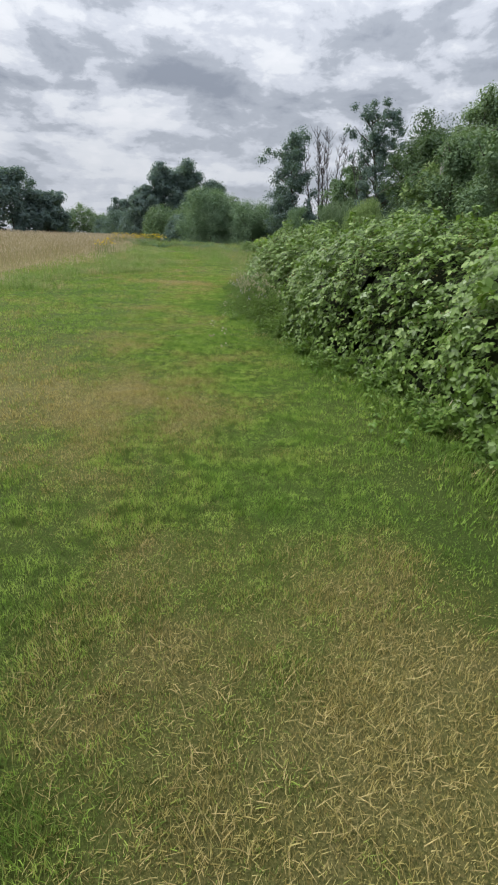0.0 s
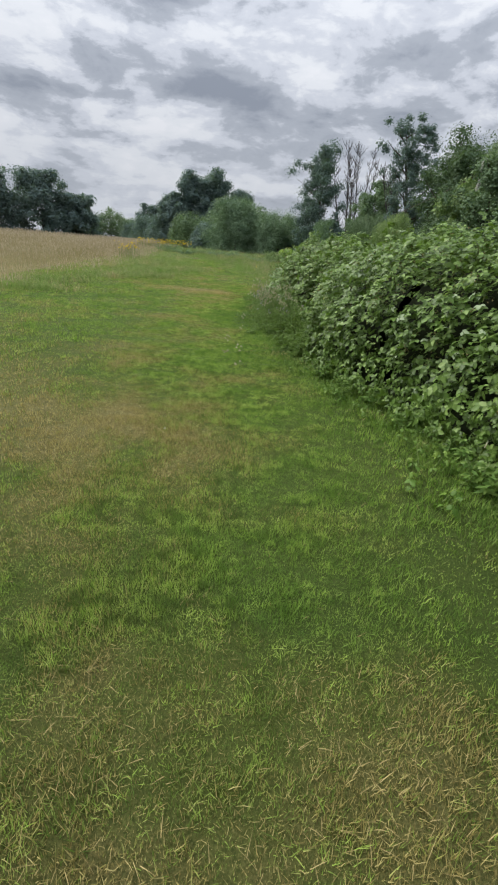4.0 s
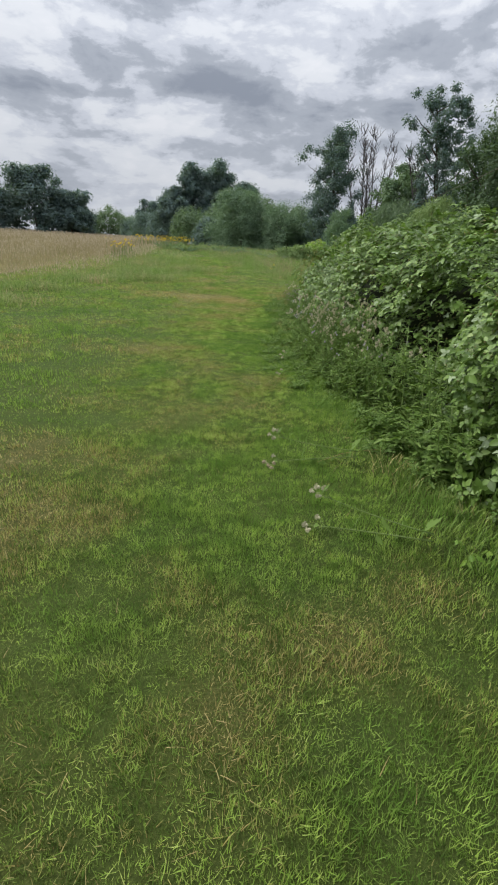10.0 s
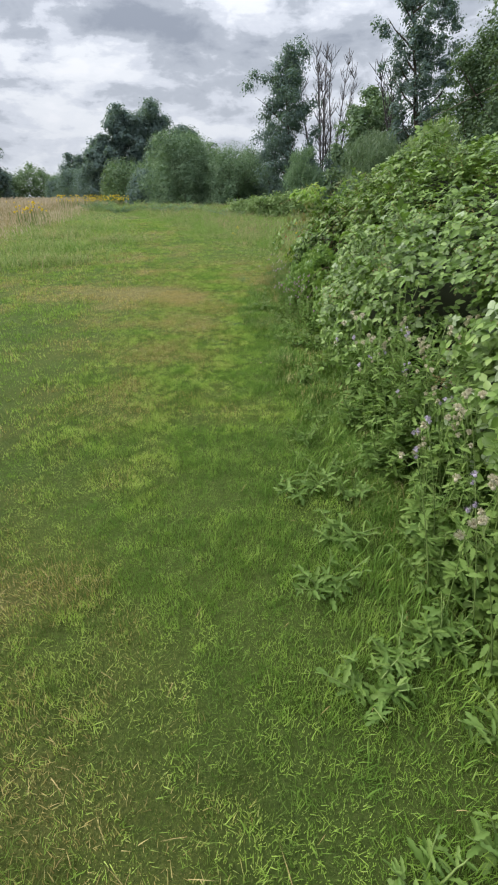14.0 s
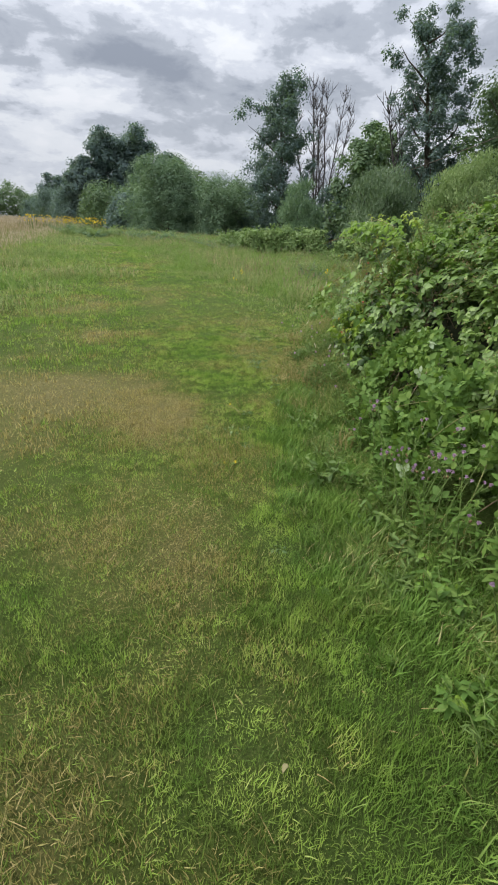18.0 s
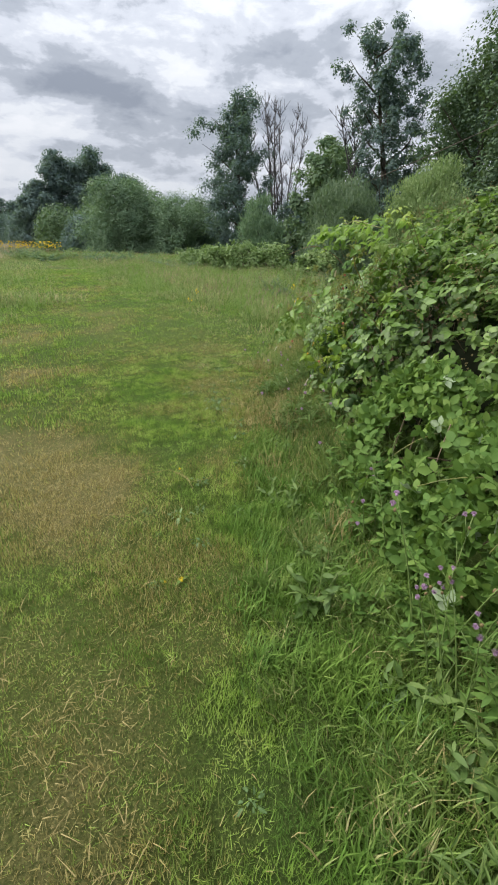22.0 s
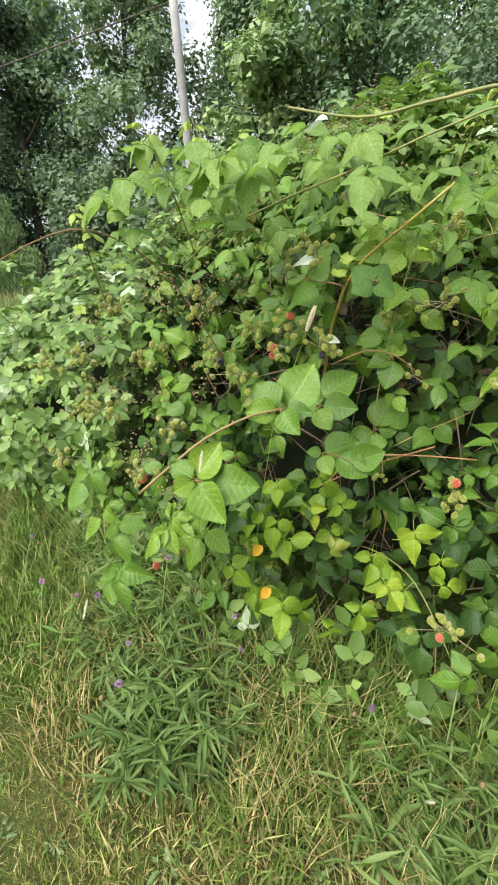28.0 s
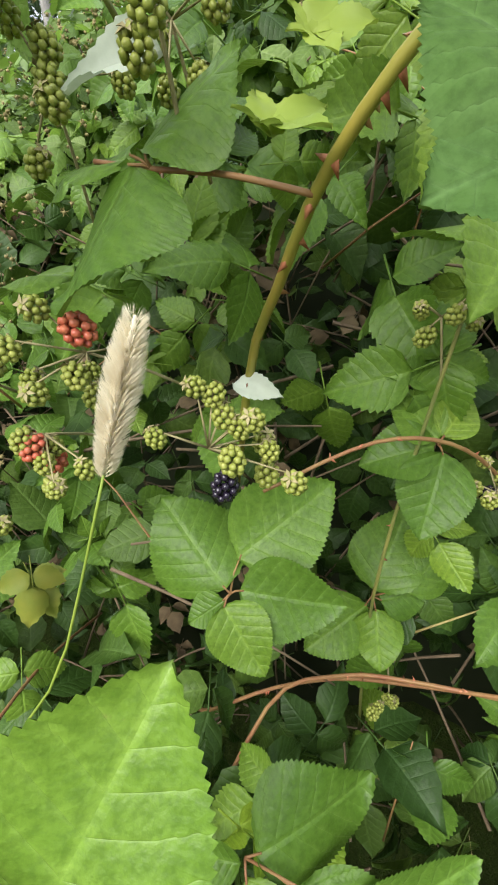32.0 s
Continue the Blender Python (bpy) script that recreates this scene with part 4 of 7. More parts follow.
WITHERED_BERRY = joined([ball(0, 0, 0, 0.72, 0.85, 5, 3)] + [Shape([(-0.3, 0, -0.5), (0.3, 0, -0.5), (0, 1.7, -0.2 - 0.5 * (k % 2))], [(0, 1, 2)]).moved(rot(0, 0, 72 * k)) for k in range(5)])


def build_bush(y0, y1, label):
    root = thing("bramble_bush", None, None, label, "bramble", "bramble hedge")
    root.location = (float(hedge_front((y0 + y1) / 2)) + 1.2, (y0 + y1) / 2, 0)
    bpy.context.view_layer.update()
    build_shade_core(y0, y1, root)
    n = int((y1 - y0) * (700 if y1 < 3 else 2300 if y1 < 19 else 2100))
    y, s = rng.uniform(y0, y1, n), PROFILE_S[-2] * 0.68 * rng.uniform(0.0, 1, n)
    deep = -0.08 + 0.30 * rng.uniform(0, 1, n) ** 1.6
    p, nr = hedge_point(y, s, deep)
    keep = ~in_gap(p) & ~near_end(p) & ((vnoise(p, 3.4, 81) > 0.36) | (rng.uniform(0, 1, n) < 0.42))
    p, nr, deep = p[keep], nr[keep], deep[keep]
    n = len(p)
    up = nr * 0.75 + np.array([-0.1, -0.15, 0.0]) + rng.normal(0, 0.42, (n, 3))
    up[:, 2] += 0.30 + 0.50 * smooth(0.2, 1.3, p[:, 2] - height(p[:, 0], p[:, 1]))
    size = rng.uniform(0.038, 0.076, n) if y1 < 19 else rng.uniform(0.045, 0.085, n)
    # leaf stalks point outwards and down the slope
    m = frames_of(up, rng.uniform(0, 2 * math.pi, n), size)
    part("leaves", scattered("bramble_leaves", BRAMBLE_LEAF, m, p), M_BRAMBLE, root, kind="stuff")
    # the far side and the top behind, in larger leaves
    k = int((y1 - y0) * 950)
    q, qn = hedge_point(rng.uniform(y0, y1, k), rng.uniform(PROFILE_S[-2] * 0.62, PROFILE_S[-1], k), rng.uniform(-0.06, 0.22, k))
    qm = frames_of(qn * 0.8 + np.array([0.2, 0, 0.5]) + rng.normal(0, 0.4, (k, 3)), rng.uniform(0, 6.3, k), rng.uniform(0.075, 0.13, k))
    part("back_leaves", scattered("back_leaves", BACK_LEAF, qm, q), M_BRAMBLE, root, kind="stuff")
    # here and there a leaf shows its pale underside
    k = rng.uniform(0, 1, n) < 0.018
    part("pale_leaves", scattered("pale_leaves", BRAMBLE_LEAF, m[k] * 0.95, p[k] + nr[k] * 0.03), M_PALE_SMALL, root, kind="stuff")
    # withered flower and berry panicles
    k = int((y1 - y0) * (90 if y1 > 19 else 36 if y1 > 3 else 4))
    c, cn = hedge_point(rng.uniform(y0, y1, k), rng.uniform(0.5, 2.6, k), -0.03)
    c = c[~in_gap(c) & ~near_end(c)]
    spread = rng.normal(0, 0.035, (len(c), 9, 3))
    q = (c[:, None, :] + spread).reshape(-1, 3)
    part("withered_growth", scattered("withered_growth", WITHERED_BERRY, frames_of(rng.normal(0, 1, (len(q), 3)), rng.uniform(0, 6, len(q)), rng.uniform(0.004, 0.0085, len(q))), q), M_PANICLE, root, "withered brown-green berry panicles", "stuff")
    # arching canes that stand out of the skin, leafed along their length
    canes, lp, lm = [], [], []
    for k in range(int((y1 - y0) * 9)):
        c0, n0 = hedge_point(np.array([rng.uniform(y0, y1)]), np.array([rng.uniform(0.9, 2.5)]), 0.12)
        way = n0[0] * 0.7 + np.array([rng.normal(0, 0.25), rng.normal(0, 0.6), rng.uniform(0.2, 1.2)])
        way /= np.linalg.norm(way)
        ln = rng.uniform(0.30, 0.62)
        line = np.array([c0[0] + way * ln * u + np.array([0, 0, -0.16 * u * u]) for u in np.linspace(0, 1, 7)])
        if in_gap(line).any() or near_end(line[3:4])[0]:
            continue
        canes.append((line, ln))
        for u in range(2, 7):
            for _ in range(2):
                lp.append(line[u] + rng.normal(0, 0.012, 3))
    for line, ln in canes:
        part("cane", single("cane", tube(line, np.linspace(0.004, 0.0018, 7), 5), smooth_faces=True), M_CANE, root)
    if lp:
        lp = np.array(lp)
        k = len(lp)
        lm = frames_of(np.array([[-0.2, -0.1, 0.8]]) + rng.normal(0, 0.4, (k, 3)), rng.uniform(0, 6.3, k), rng.uniform(0.04, 0.085, k))
        part("shoot_leaves", scattered("shoot_leaves", BRAMBLE_LEAF, lm, lp), M_BRAMBLE, root, kind="stuff")
    return root


def low_bramble(y0, y1):
    """Bramble growth that comes down to the grass at the hedge's foot."""
    root = thing("low_bramble", None, None, "low bramble growth hanging to the grass at the hedge's foot", "bramble", "low brambles")
    root.location = (float(hedge_front((y0 + y1) / 2)) + 0.3, (y0 + y1) / 2, 0)
    base = np.array(root.location)
    n = int((y1 - y0) * 1150)
    u, y = rng.uniform(0, 1, n), rng.uniform(y0 - 0.05, y1 + 0.05, n)
    bulge = 0.16 * (fbm2(y, u * 0.7, 2.6, 95, 2) - 0.5)
    x = hedge_front(y) - 0.02 + 0.50 * u ** 1.5 - 1.2 * bulge + rng.uniform(0, 0.16, n)
    z = 0.05 + 0.72 * u ** 0.7 + 0.6 * bulge
    p = np.stack([x, y, z + height(x, y)], 1)
    keep = vnoise(p, 4.5, 96) > 0.40
    p = p[keep] - base
    n = len(p)
    up = np.array([[-0.6, -0.2, 0.22]]) + rng.normal(0, 0.65, (n, 3))
    m = frames_of(up, rng.uniform(0, 2 * math.pi, n), rng.uniform(0.032, 0.074, n))
    part("leaves", scattered("low_leaves", BRAMBLE_LEAF, m, p), M_WEED, root, kind="stuff")
    k = np.arange(n) % 110 == 0
    part("pale_leaves", scattered("pale_leaves", BRAMBLE_LEAF, m[k], p[k] + np.array([-0.03, 0, 0.02])), M_PALE_SMALL, root, kind="stuff")
    for k in range(5):
        a = np.array([0.25, rng.uniform(y0, y1) - base[1], rng.uniform(0.3, 0.7)])
        way = np.array([-0.45, rng.normal(0, 0.3), rng.uniform(-0.2, 0.25)])
        line = np.array([a + way * t + np.array([0, 0, -0.25 * t * t]) for t in np.linspace(0, 1, 7)])
        line[:, 2] = np.maximum(line[:, 2], 0.04)
        part("cane", single("cane", tube(line, np.linspace(0.004, 0.002, 7), 5), smooth_faces=True), (M_CANE, M_DEADCANE)[k % 2], root)


bush_labels = ("dense green bramble bush beside mown grass",) * 7 + ("low trailing end of the bramble hedge in long grass",)
bushes = []
for (a, b), lab in zip(BUSHES, bush_labels):
    bushes.append(build_bush(a, b, lab))
for b in bushes:
    for c in b.children:
        c.matrix_parent_inverse = Matrix.Translation(b.location).inverted()
for k in range(6):
    low_bramble(16.5 + 0.55 * k, 17.05 + 0.55 * k)


# ---- trees ----
def crown_leaf(w=0.5, fold=0.15):
    return Shape([(-w * 0.55, 0.12, fold), (w * 0.55, 0.22, fold), (0, 1, 0)], [(0, 1, 2)])


LEAF_BROAD, LEAF_NARROW = crown_leaf(0.75), crown_leaf(0.28, 0.05)


def limb_line(a, direction, length, up=0.25, wob=0.1, n=6):
    p, d = [np.array(a, float)], np.array(direction, float)
    for _ in range(n):
        d = d + np.array([0, 0, up / n]) + rng.normal(0, wob, 3)
        d /= np.linalg.norm(d)
        p.append(p[-1] + d * length / n)
    return np.array(p)


def tree(x, y, top, radius, leaf_mat_, label, leaves=6000, leaf=0.22, bare=0.2, limbs=9, shape=LEAF_BROAD, squat=False, gaps=0.5, name="tree", droop=0.0, clump=None, bark=None, fill=16, group="trees"):
    global rng
    outer, rng = rng, np.random.default_rng(abs(int(x * 131 + y * 17)))
    z0 = float(height(np.array([x]), np.array([y]))[0]) - 0.05
    hgt = top - z0
    root = thing(name, None, None, label, "bush" if squat else "tree", group)
    root.location = (x, y, z0)
    bark = bark or M_BARK
    centres, sizes = [], []
    r0 = (0.018 if not squat else 0.012) * hgt + 0.03
    trunk = limb_line((0, 0, 0), (rng.normal(0, 0.05), rng.normal(0, 0.05), 1), hgt * (0.95 if not squat else 0.6), 0.4, 0.035, 8)
    part("trunk", single("trunk", tube(trunk, np.linspace(r0, 0.012, len(trunk)), 8), smooth_faces=True), bark, root)
    for k in range(limbs):
        t = bare + (0.96 - bare) * (k + rng.uniform(0, 0.9)) / limbs
        i = min(t, 0.999) * (len(trunk) - 1)
        base = trunk[int(i)] + (trunk[min(int(i) + 1, len(trunk) - 1)] - trunk[int(i)]) * (i - int(i))
        w = k * 2.399 + rng.uniform(-0.5, 0.5)
        prof = (0.35 + 0.65 * math.sin(math.pi * min(1, (0.30 + 0.66 * (t - bare) / (1 - bare))))) if not squat else math.sqrt(max(0.05, 1 - (t * 0.85) ** 2))
        ln = radius * prof * rng.uniform(0.75, 1.1)
        line = limb_line(base, (math.cos(w), math.sin(w), 0.55 if not squat else 0.4), max(ln, 0.4), 0.7, 0.13, 6)
        part("limb", single("limb", tube(line, np.linspace(r0 * 0.38 * (1 - 0.5 * t) + 0.01, 0.008, len(line)), 5), smooth_faces=True), bark, root)
        for q in (2, 3, 4, 5, 6):
            centres.append(line[q] + rng.normal(0, 0.12 * radius, 3))
            sizes.append(radius * (0.20 + 0.16 * rng.uniform()))
    for q in range(3, len(trunk)):
        centres.append(trunk[q] + rng.normal(0, 0.08 * radius, 3))
        sizes.append(radius * 0.24)
    if not squat:
        for q in range(fill):
            w, u = rng.uniform(0, 2 * math.pi), rng.uniform(0, 1)
            rr = radius * math.sin(math.pi * (0.33 + 0.60 * u)) * rng.uniform(0.3, 0.85)
            centres.append(np.array([rr * math.cos(w), rr * math.sin(w), hgt * (0.05 + 0.88 * u)]))
            sizes.append(radius * rng.uniform(0.22, 0.36))
    if squat:
        for q in range(90):
            w, u = rng.uniform(0, 2 * math.pi), rng.uniform(0, 1) ** 1.35
            rr = radius * math.sqrt(1 - (u * 0.95) ** 2) * 0.82
            centres.append(np.array([rr * math.cos(w), rr * math.sin(w), hgt * (0.04 + 0.86 * u)]))
            sizes.append(radius * 0.31)
    centres, sizes = np.array(centres), np.array(sizes) * (clump or 1.0)
    leaves = int(leaves * 1.7)
    pick = rng.integers(0, len(centres), leaves)
    off = rng.normal(0, 1, (leaves, 3))
    off /= np.linalg.norm(off, axis=1)[:, None]
    depth = rng.uniform(0, 1, leaves) ** 0.45
    off *= depth[:, None] * sizes[pick][:, None] * np.array([1, 1, 0.8])
    p = centres[pick] + off
    inner = np.where((depth < 0.55) & (not droop), 1.25, 0.72)
    kept = (p[:, 2] > 0.02 * hgt) & (p[:, 2] < hgt * (1.35 if squat else 1.04))
    p, off, inner = p[kept], off[kept], inner[kept]
    n = len(p)
    up = off / (np.linalg.norm(off, axis=1)[:, None] + 1e-6) * 0.7 + np.array([0, 0, 0.7]) + rng.normal(0, 0.42, (n, 3))
    m = frames_of(up, rng.uniform(0, 2 * math.pi, n), rng.uniform(0.6, 1.3, n) * leaf * inner)
    if droop:
        # long leaves stand up along the shoots
        axis = np.array([0, 0, 1.0]) + rng.normal(0, 0.35, (n, 3)) + off / radius * 0.6
        axis /= np.linalg.norm(axis, axis=1)[:, None]
        side = np.cross(axis, rng.normal(0, 1, (n, 3)))
        side /= np.linalg.norm(side, axis=1)[:, None]
        m = np.stack([side, axis, np.cross(side, axis)], 2) * (rng.uniform(0.6, 1.3, n) * leaf)[:, None, None]
    part("crown", scattered("crown", shape, m, p), leaf_mat_, root, kind="stuff")
    rng = outer
    return root


def dead_tree(x, y, top, label, spread=0.36, stems=5, seed_way=None, seed=765):
    global rng
    outer, rng = rng, np.random.default_rng(seed)
    z0 = float(height(np.array([x]), np.array([y]))[0]) - 0.05
    hgt = top - z0
    root = thing("dead_tree", None, None, label, "tree", "trees")
    root.location = (x, y, z0)
    for k in range(stems):
        w = k * 2.4
        lean = spread * (0.1 + 0.9 * k / stems)
        way = (math.cos(w) * lean, math.sin(w) * lean * 0.6, 1) if seed_way is None else seed_way
        stem = limb_line((math.cos(w) * 0.15, math.sin(w) * 0.1, 0), way, hgt * rng.uniform(0.8, 1.0), 0.35, 0.05, 10)
        stem[:, 2] = np.minimum(stem[:, 2], hgt)
        part("stem", single("stem", tube(stem, np.linspace(0.10, 0.014, len(stem)), 6), smooth_faces=True), M_DEAD, root)
        twigs = []
        for q in range(3, 10):
            for _ in range(6):
                ww = rng.uniform(0, 2 * math.pi)
                br = limb_line(stem[q], (math.cos(ww) * 0.6, math.sin(ww) * 0.6, 0.8), rng.uniform(0.7, 1.9) * (1.15 - q * 0.06), 0.5, 0.12, 5)
                twigs.append(tube(br, np.linspace(0.026, 0.010, len(br)), 3))
                for _ in range(2):
                    w3 = rng.uniform(0, 2 * math.pi)
                    b3 = limb_line(br[rng.integers(2, 5)], (math.cos(w3) * 0.6, math.sin(w3) * 0.6, 0.7), rng.uniform(0.3, 0.8), 0.4, 0.12, 3)
                    twigs.append(tube(b3, np.linspace(0.018, 0.010, len(b3)), 3))
        part("twig_growth", single("twig_growth", joined(twigs)), M_DEAD, root, "bare grey twigs", kind="stuff")
    rng = outer
    return root


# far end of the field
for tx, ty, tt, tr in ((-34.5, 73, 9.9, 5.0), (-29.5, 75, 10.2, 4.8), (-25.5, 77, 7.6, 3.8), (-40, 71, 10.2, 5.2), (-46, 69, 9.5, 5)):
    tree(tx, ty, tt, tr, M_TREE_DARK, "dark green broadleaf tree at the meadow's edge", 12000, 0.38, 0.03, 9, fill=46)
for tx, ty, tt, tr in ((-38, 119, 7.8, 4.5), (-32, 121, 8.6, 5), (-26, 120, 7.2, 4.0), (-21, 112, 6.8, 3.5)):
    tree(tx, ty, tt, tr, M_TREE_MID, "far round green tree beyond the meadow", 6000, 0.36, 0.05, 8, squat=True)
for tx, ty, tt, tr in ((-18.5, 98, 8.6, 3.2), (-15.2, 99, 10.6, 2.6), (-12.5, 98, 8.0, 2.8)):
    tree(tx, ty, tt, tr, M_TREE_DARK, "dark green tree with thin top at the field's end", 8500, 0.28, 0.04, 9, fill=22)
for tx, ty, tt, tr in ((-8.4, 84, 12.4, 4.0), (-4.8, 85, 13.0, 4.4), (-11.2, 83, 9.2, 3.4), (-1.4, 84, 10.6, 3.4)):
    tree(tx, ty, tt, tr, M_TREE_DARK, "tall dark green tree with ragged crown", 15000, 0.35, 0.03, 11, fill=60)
tree(-0.95, 60.5, 7.6, 3.5, M_WILLOW, "broad rounded grey-green willow", 34000, 0.26, 0.03, 14, LEAF_NARROW, True, name="willow")
tree(3.95, 58.5, 6.2, 3.3, M_WILLOW, "low rounded green willow bush", 21000, 0.24, 0.03, 14, LEAF_NARROW, True, name="willow")
tree(1.0, 66, 7.4, 3.0, M_TREE_MID, "green tree behind the willows", 3500, 0.32, 0.05, 9, squat=True)
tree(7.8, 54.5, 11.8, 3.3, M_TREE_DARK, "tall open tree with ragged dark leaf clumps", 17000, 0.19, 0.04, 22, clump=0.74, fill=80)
dead_tree(12.2, 58.5, 14.2, "bare dead grey tree with many upright stems", 0.46, 8)
dead_tree(13.0, 42.0, 9.0, "dead grey stem leaning out of the trees", 0.2, 2, (-0.42, 0.0, 1))
tree(9.6, 45, 6.9, 2.0, M_TREE_MID, "green tree among the willows", 4500, 0.24, 0.05, 10)
tree(12.5, 46, 7.9, 2.2, M_TREE_MID, "green tree behind the willows", 4000, 0.26, 0.05, 10)
tree(6.8, 44.5, 4.6, 1.4, M_WILLOW, "young green willow bush", 6500, 0.18, 0.03, 10, LEAF_NARROW, True, name="willow", droop=1)
tree(8.45, 36.8, 4.6, 1.85, M_SAGE, "upright grey-green willow bush", 20000, 0.14, 0.03, 12, LEAF_NARROW, True, name="willow", droop=1)
tree(8.45, 30.6, 4.1, 1.45, M_WILLOW_PALE, "pale yellow-green upright willow bush", 34000, 0.11, 0.03, 12, LEAF_NARROW, True, name="willow", droop=1)
tree(12.9, 40.7, 11.4, 2.7, M_TREE_DARK, "tall slender tree with open dark crown", 17000, 0.15, 0.06, 28, clump=0.58, fill=110)
tree(8.9, 21.6, 5.4, 1.8, M_TREE_MID, "leafy green tree close behind the brambles", 16000, 0.105, 0.03, 14, fill=30)
tree(9.4, 18.4, 6.0, 2.0, M_TREE_MID, "leafy green tree close behind the brambles", 14000, 0.105, 0.03, 14, fill=30)
for tx, ty, tt, tr, mt in ((7.0, 61.5, 4.6, 1.8, M_TREE_DARK), (9.2, 56.0, 5.4, 2.0, M_TREE_DARK), (12.5, 55.0, 5.6, 2.2, M_TREE_DARK), (14.5, 51.0, 6.0, 2.4, M_TREE_DARK),
                           (-3.5, 70.0, 6.4, 3.0, M_TREE_MID), (-8.0, 76.0, 6.6, 3.4, M_TREE_MID), (-13.0, 84.0, 6.4, 3.4, M_TREE_DARK), (-17.5, 92.0, 6.6, 3.4, M_TREE_DARK),
                           (4.6, 63.0, 6.0, 3.0, M_TREE_MID), (14.0, 43.0, 6.5, 2.4, M_TREE_DARK), (-22.5, 105.0, 6.0, 3.4, M_TREE_DARK),
                           (1.6, 66.5, 4.4, 2.4, M_TREE_DARK), (-4.5, 64.0, 4.6, 2.4, M_TREE_DARK), (6.5, 60.5, 4.4, 2.2, M_TREE_DARK), (10.5, 60.0, 5.0, 2.4, M_TREE_DARK)):
    tree(tx, ty, tt, tr, mt, "dense dark green shrub in the wood's edge", 5500, 0.24, 0.02, 9, squat=True, name="shrub", group="shrubs")


def weed_clump(x, y, tall, radius, mat_, label, group, stems=5, per_stem=34, leaf=0.05, shape=LEAF_NARROW, name="weed_clump", category="weed"):
    """A clump of thin upright stems set all round with leaves."""
    root = thing(name, None, None, label, category, group)
    root.location = (x, y, float(height(np.array([x]), np.array([y]))[0]) - 0.01)
    lp, lo, ls = [], [], []
    for k in range(stems):
        w = k * 2.4 + rng.uniform(-0.5, 0.5)
        reach = radius * rng.uniform(0.3, 1.0)
        h = tall * rng.uniform(0.65, 1.0)
        base = np.array([math.cos(w), math.sin(w), 0]) * radius * 0.25
        line = np.array([base + np.array([math.cos(w) * reach * t ** 1.5, math.sin(w) * reach * t ** 1.5, h * t]) + rng.normal(0, 0.008 * tall, 3) for t in np.linspace(0, 1, 7)])
        part("stem", single("stem", tube(line, np.linspace(0.004 + 0.002 * tall, 0.0015, 7), 5), smooth_faces=True), M_STEM, root)
        t = rng.uniform(0.08, 1.0, per_stem)
        a = rng.uniform(0, 2 * math.pi, per_stem)
        lp.append(np.stack([np.interp(t, np.linspace(0, 1, 7), line[:, c]) for c in range(3)], 1))
        lo.append(np.stack([np.cos(a), np.sin(a), rng.uniform(-0.35, 0.9, per_stem)], 1))
        ls.append(leaf * (1.25 - 0.75 * t) * rng.uniform(0.7, 1.4, per_stem))
    lp, lo, ls = np.concatenate(lp), np.concatenate(lo), np.concatenate(ls)
    lo /= np.linalg.norm(lo, axis=1)[:, None]
    side = np.cross(lo, np.array([[0, 0, 1.0]]) + rng.normal(0, 0.35, lo.shape))
    side /= np.linalg.norm(side, axis=1)[:, None]
    m = np.stack([side, lo, np.cross(side, lo)], 2) * ls[:, None, None]
    part("leaves", scattered("leaves", shape, m, lp), mat_, root, kind="stuff")


LEAF_WEED = Shape([(0, 0, 0), (-0.15, 0.25, 0.03), (0, 0.32, -0.01), (0.15, 0.25, 0.03), (-0.17, 0.6, -0.02), (0.17, 0.6, -0.02), (0, 0.62, -0.06), (0, 1, -0.22)],
                  [(0, 2, 1), (0, 3, 2), (1, 2, 6, 4), (2, 3, 5, 6), (4, 6, 7), (6, 5, 7)])
for tx, ty, hh, rr in ((3.2, 38.8, 1.0, 1.0), (4.3, 38.3, 1.15, 1.2), (5.4, 37.7, 1.2, 1.2), (6.8, 35.4, 1.0, 1.0), (2.4, 40.5, 0.8, 0.9)):
    tree(tx, ty, float(height(np.array([tx]), np.array([ty]))[0]) + hh, rr, M_MOUND, "low bramble mound at the wood's edge", 4200, 0.12, 0.02, 9, squat=True, name="bramble_mound", group="bramble mounds")
for k in range(30):
    tx, ty = -8.0 + 0.46 * k + rng.uniform(-0.9, 0.9), 51 - 0.36 * k + rng.uniform(-3.5, 3.5)
    weed_clump(tx, ty, rng.uniform(0.35, 0.85), rng.uniform(0.9, 1.9), M_WILLOW_PALE if k % 3 else M_WILLOW, "tall pale green weeds before the wood", "weed clumps", 12, 120, 0.14)
for k in range(26):
    ty = 23.4 + 0.5 * k + rng.uniform(-0.5, 0.5)
    tx = float(np.interp(ty, (22, 24, 29, 38), (1.9, 2.0, 2.8, 3.8))) + rng.uniform(0, 4.0)
    weed_clump(tx, ty, rng.uniform(0.35, 0.8), rng.uniform(0.3, 0.6), (M_MOUND, M_WILLOW_PALE, M_SAGE)[k % 3], "knee-high green weeds in the rough grass", "rough weeds", 6, 80, 0.085)
LEAF_JAG = Shape([(0, 0, 0), (-0.12, 0.22, 0.04), (0, 0.25, 0), (0.12, 0.22, 0.04), (-0.08, 0.36, 0.02), (0.08, 0.36, 0.02), (-0.17, 0.52, 0.02), (0, 0.52, -0.03), (0.17, 0.52, 0.02),
                  (-0.07, 0.66, -0.04), (0.07, 0.66, -0.04), (-0.12, 0.80, -0.08), (0.12, 0.80, -0.08), (0, 1, -0.2)],
                 [(0, 2, 1), (0, 3, 2), (1, 2, 7, 4), (2, 3, 5, 7), (4, 7, 6), (7, 5, 8), (6, 7, 9), (7, 8, 10), (9, 7, 13, 11), (7, 10, 12, 13)])
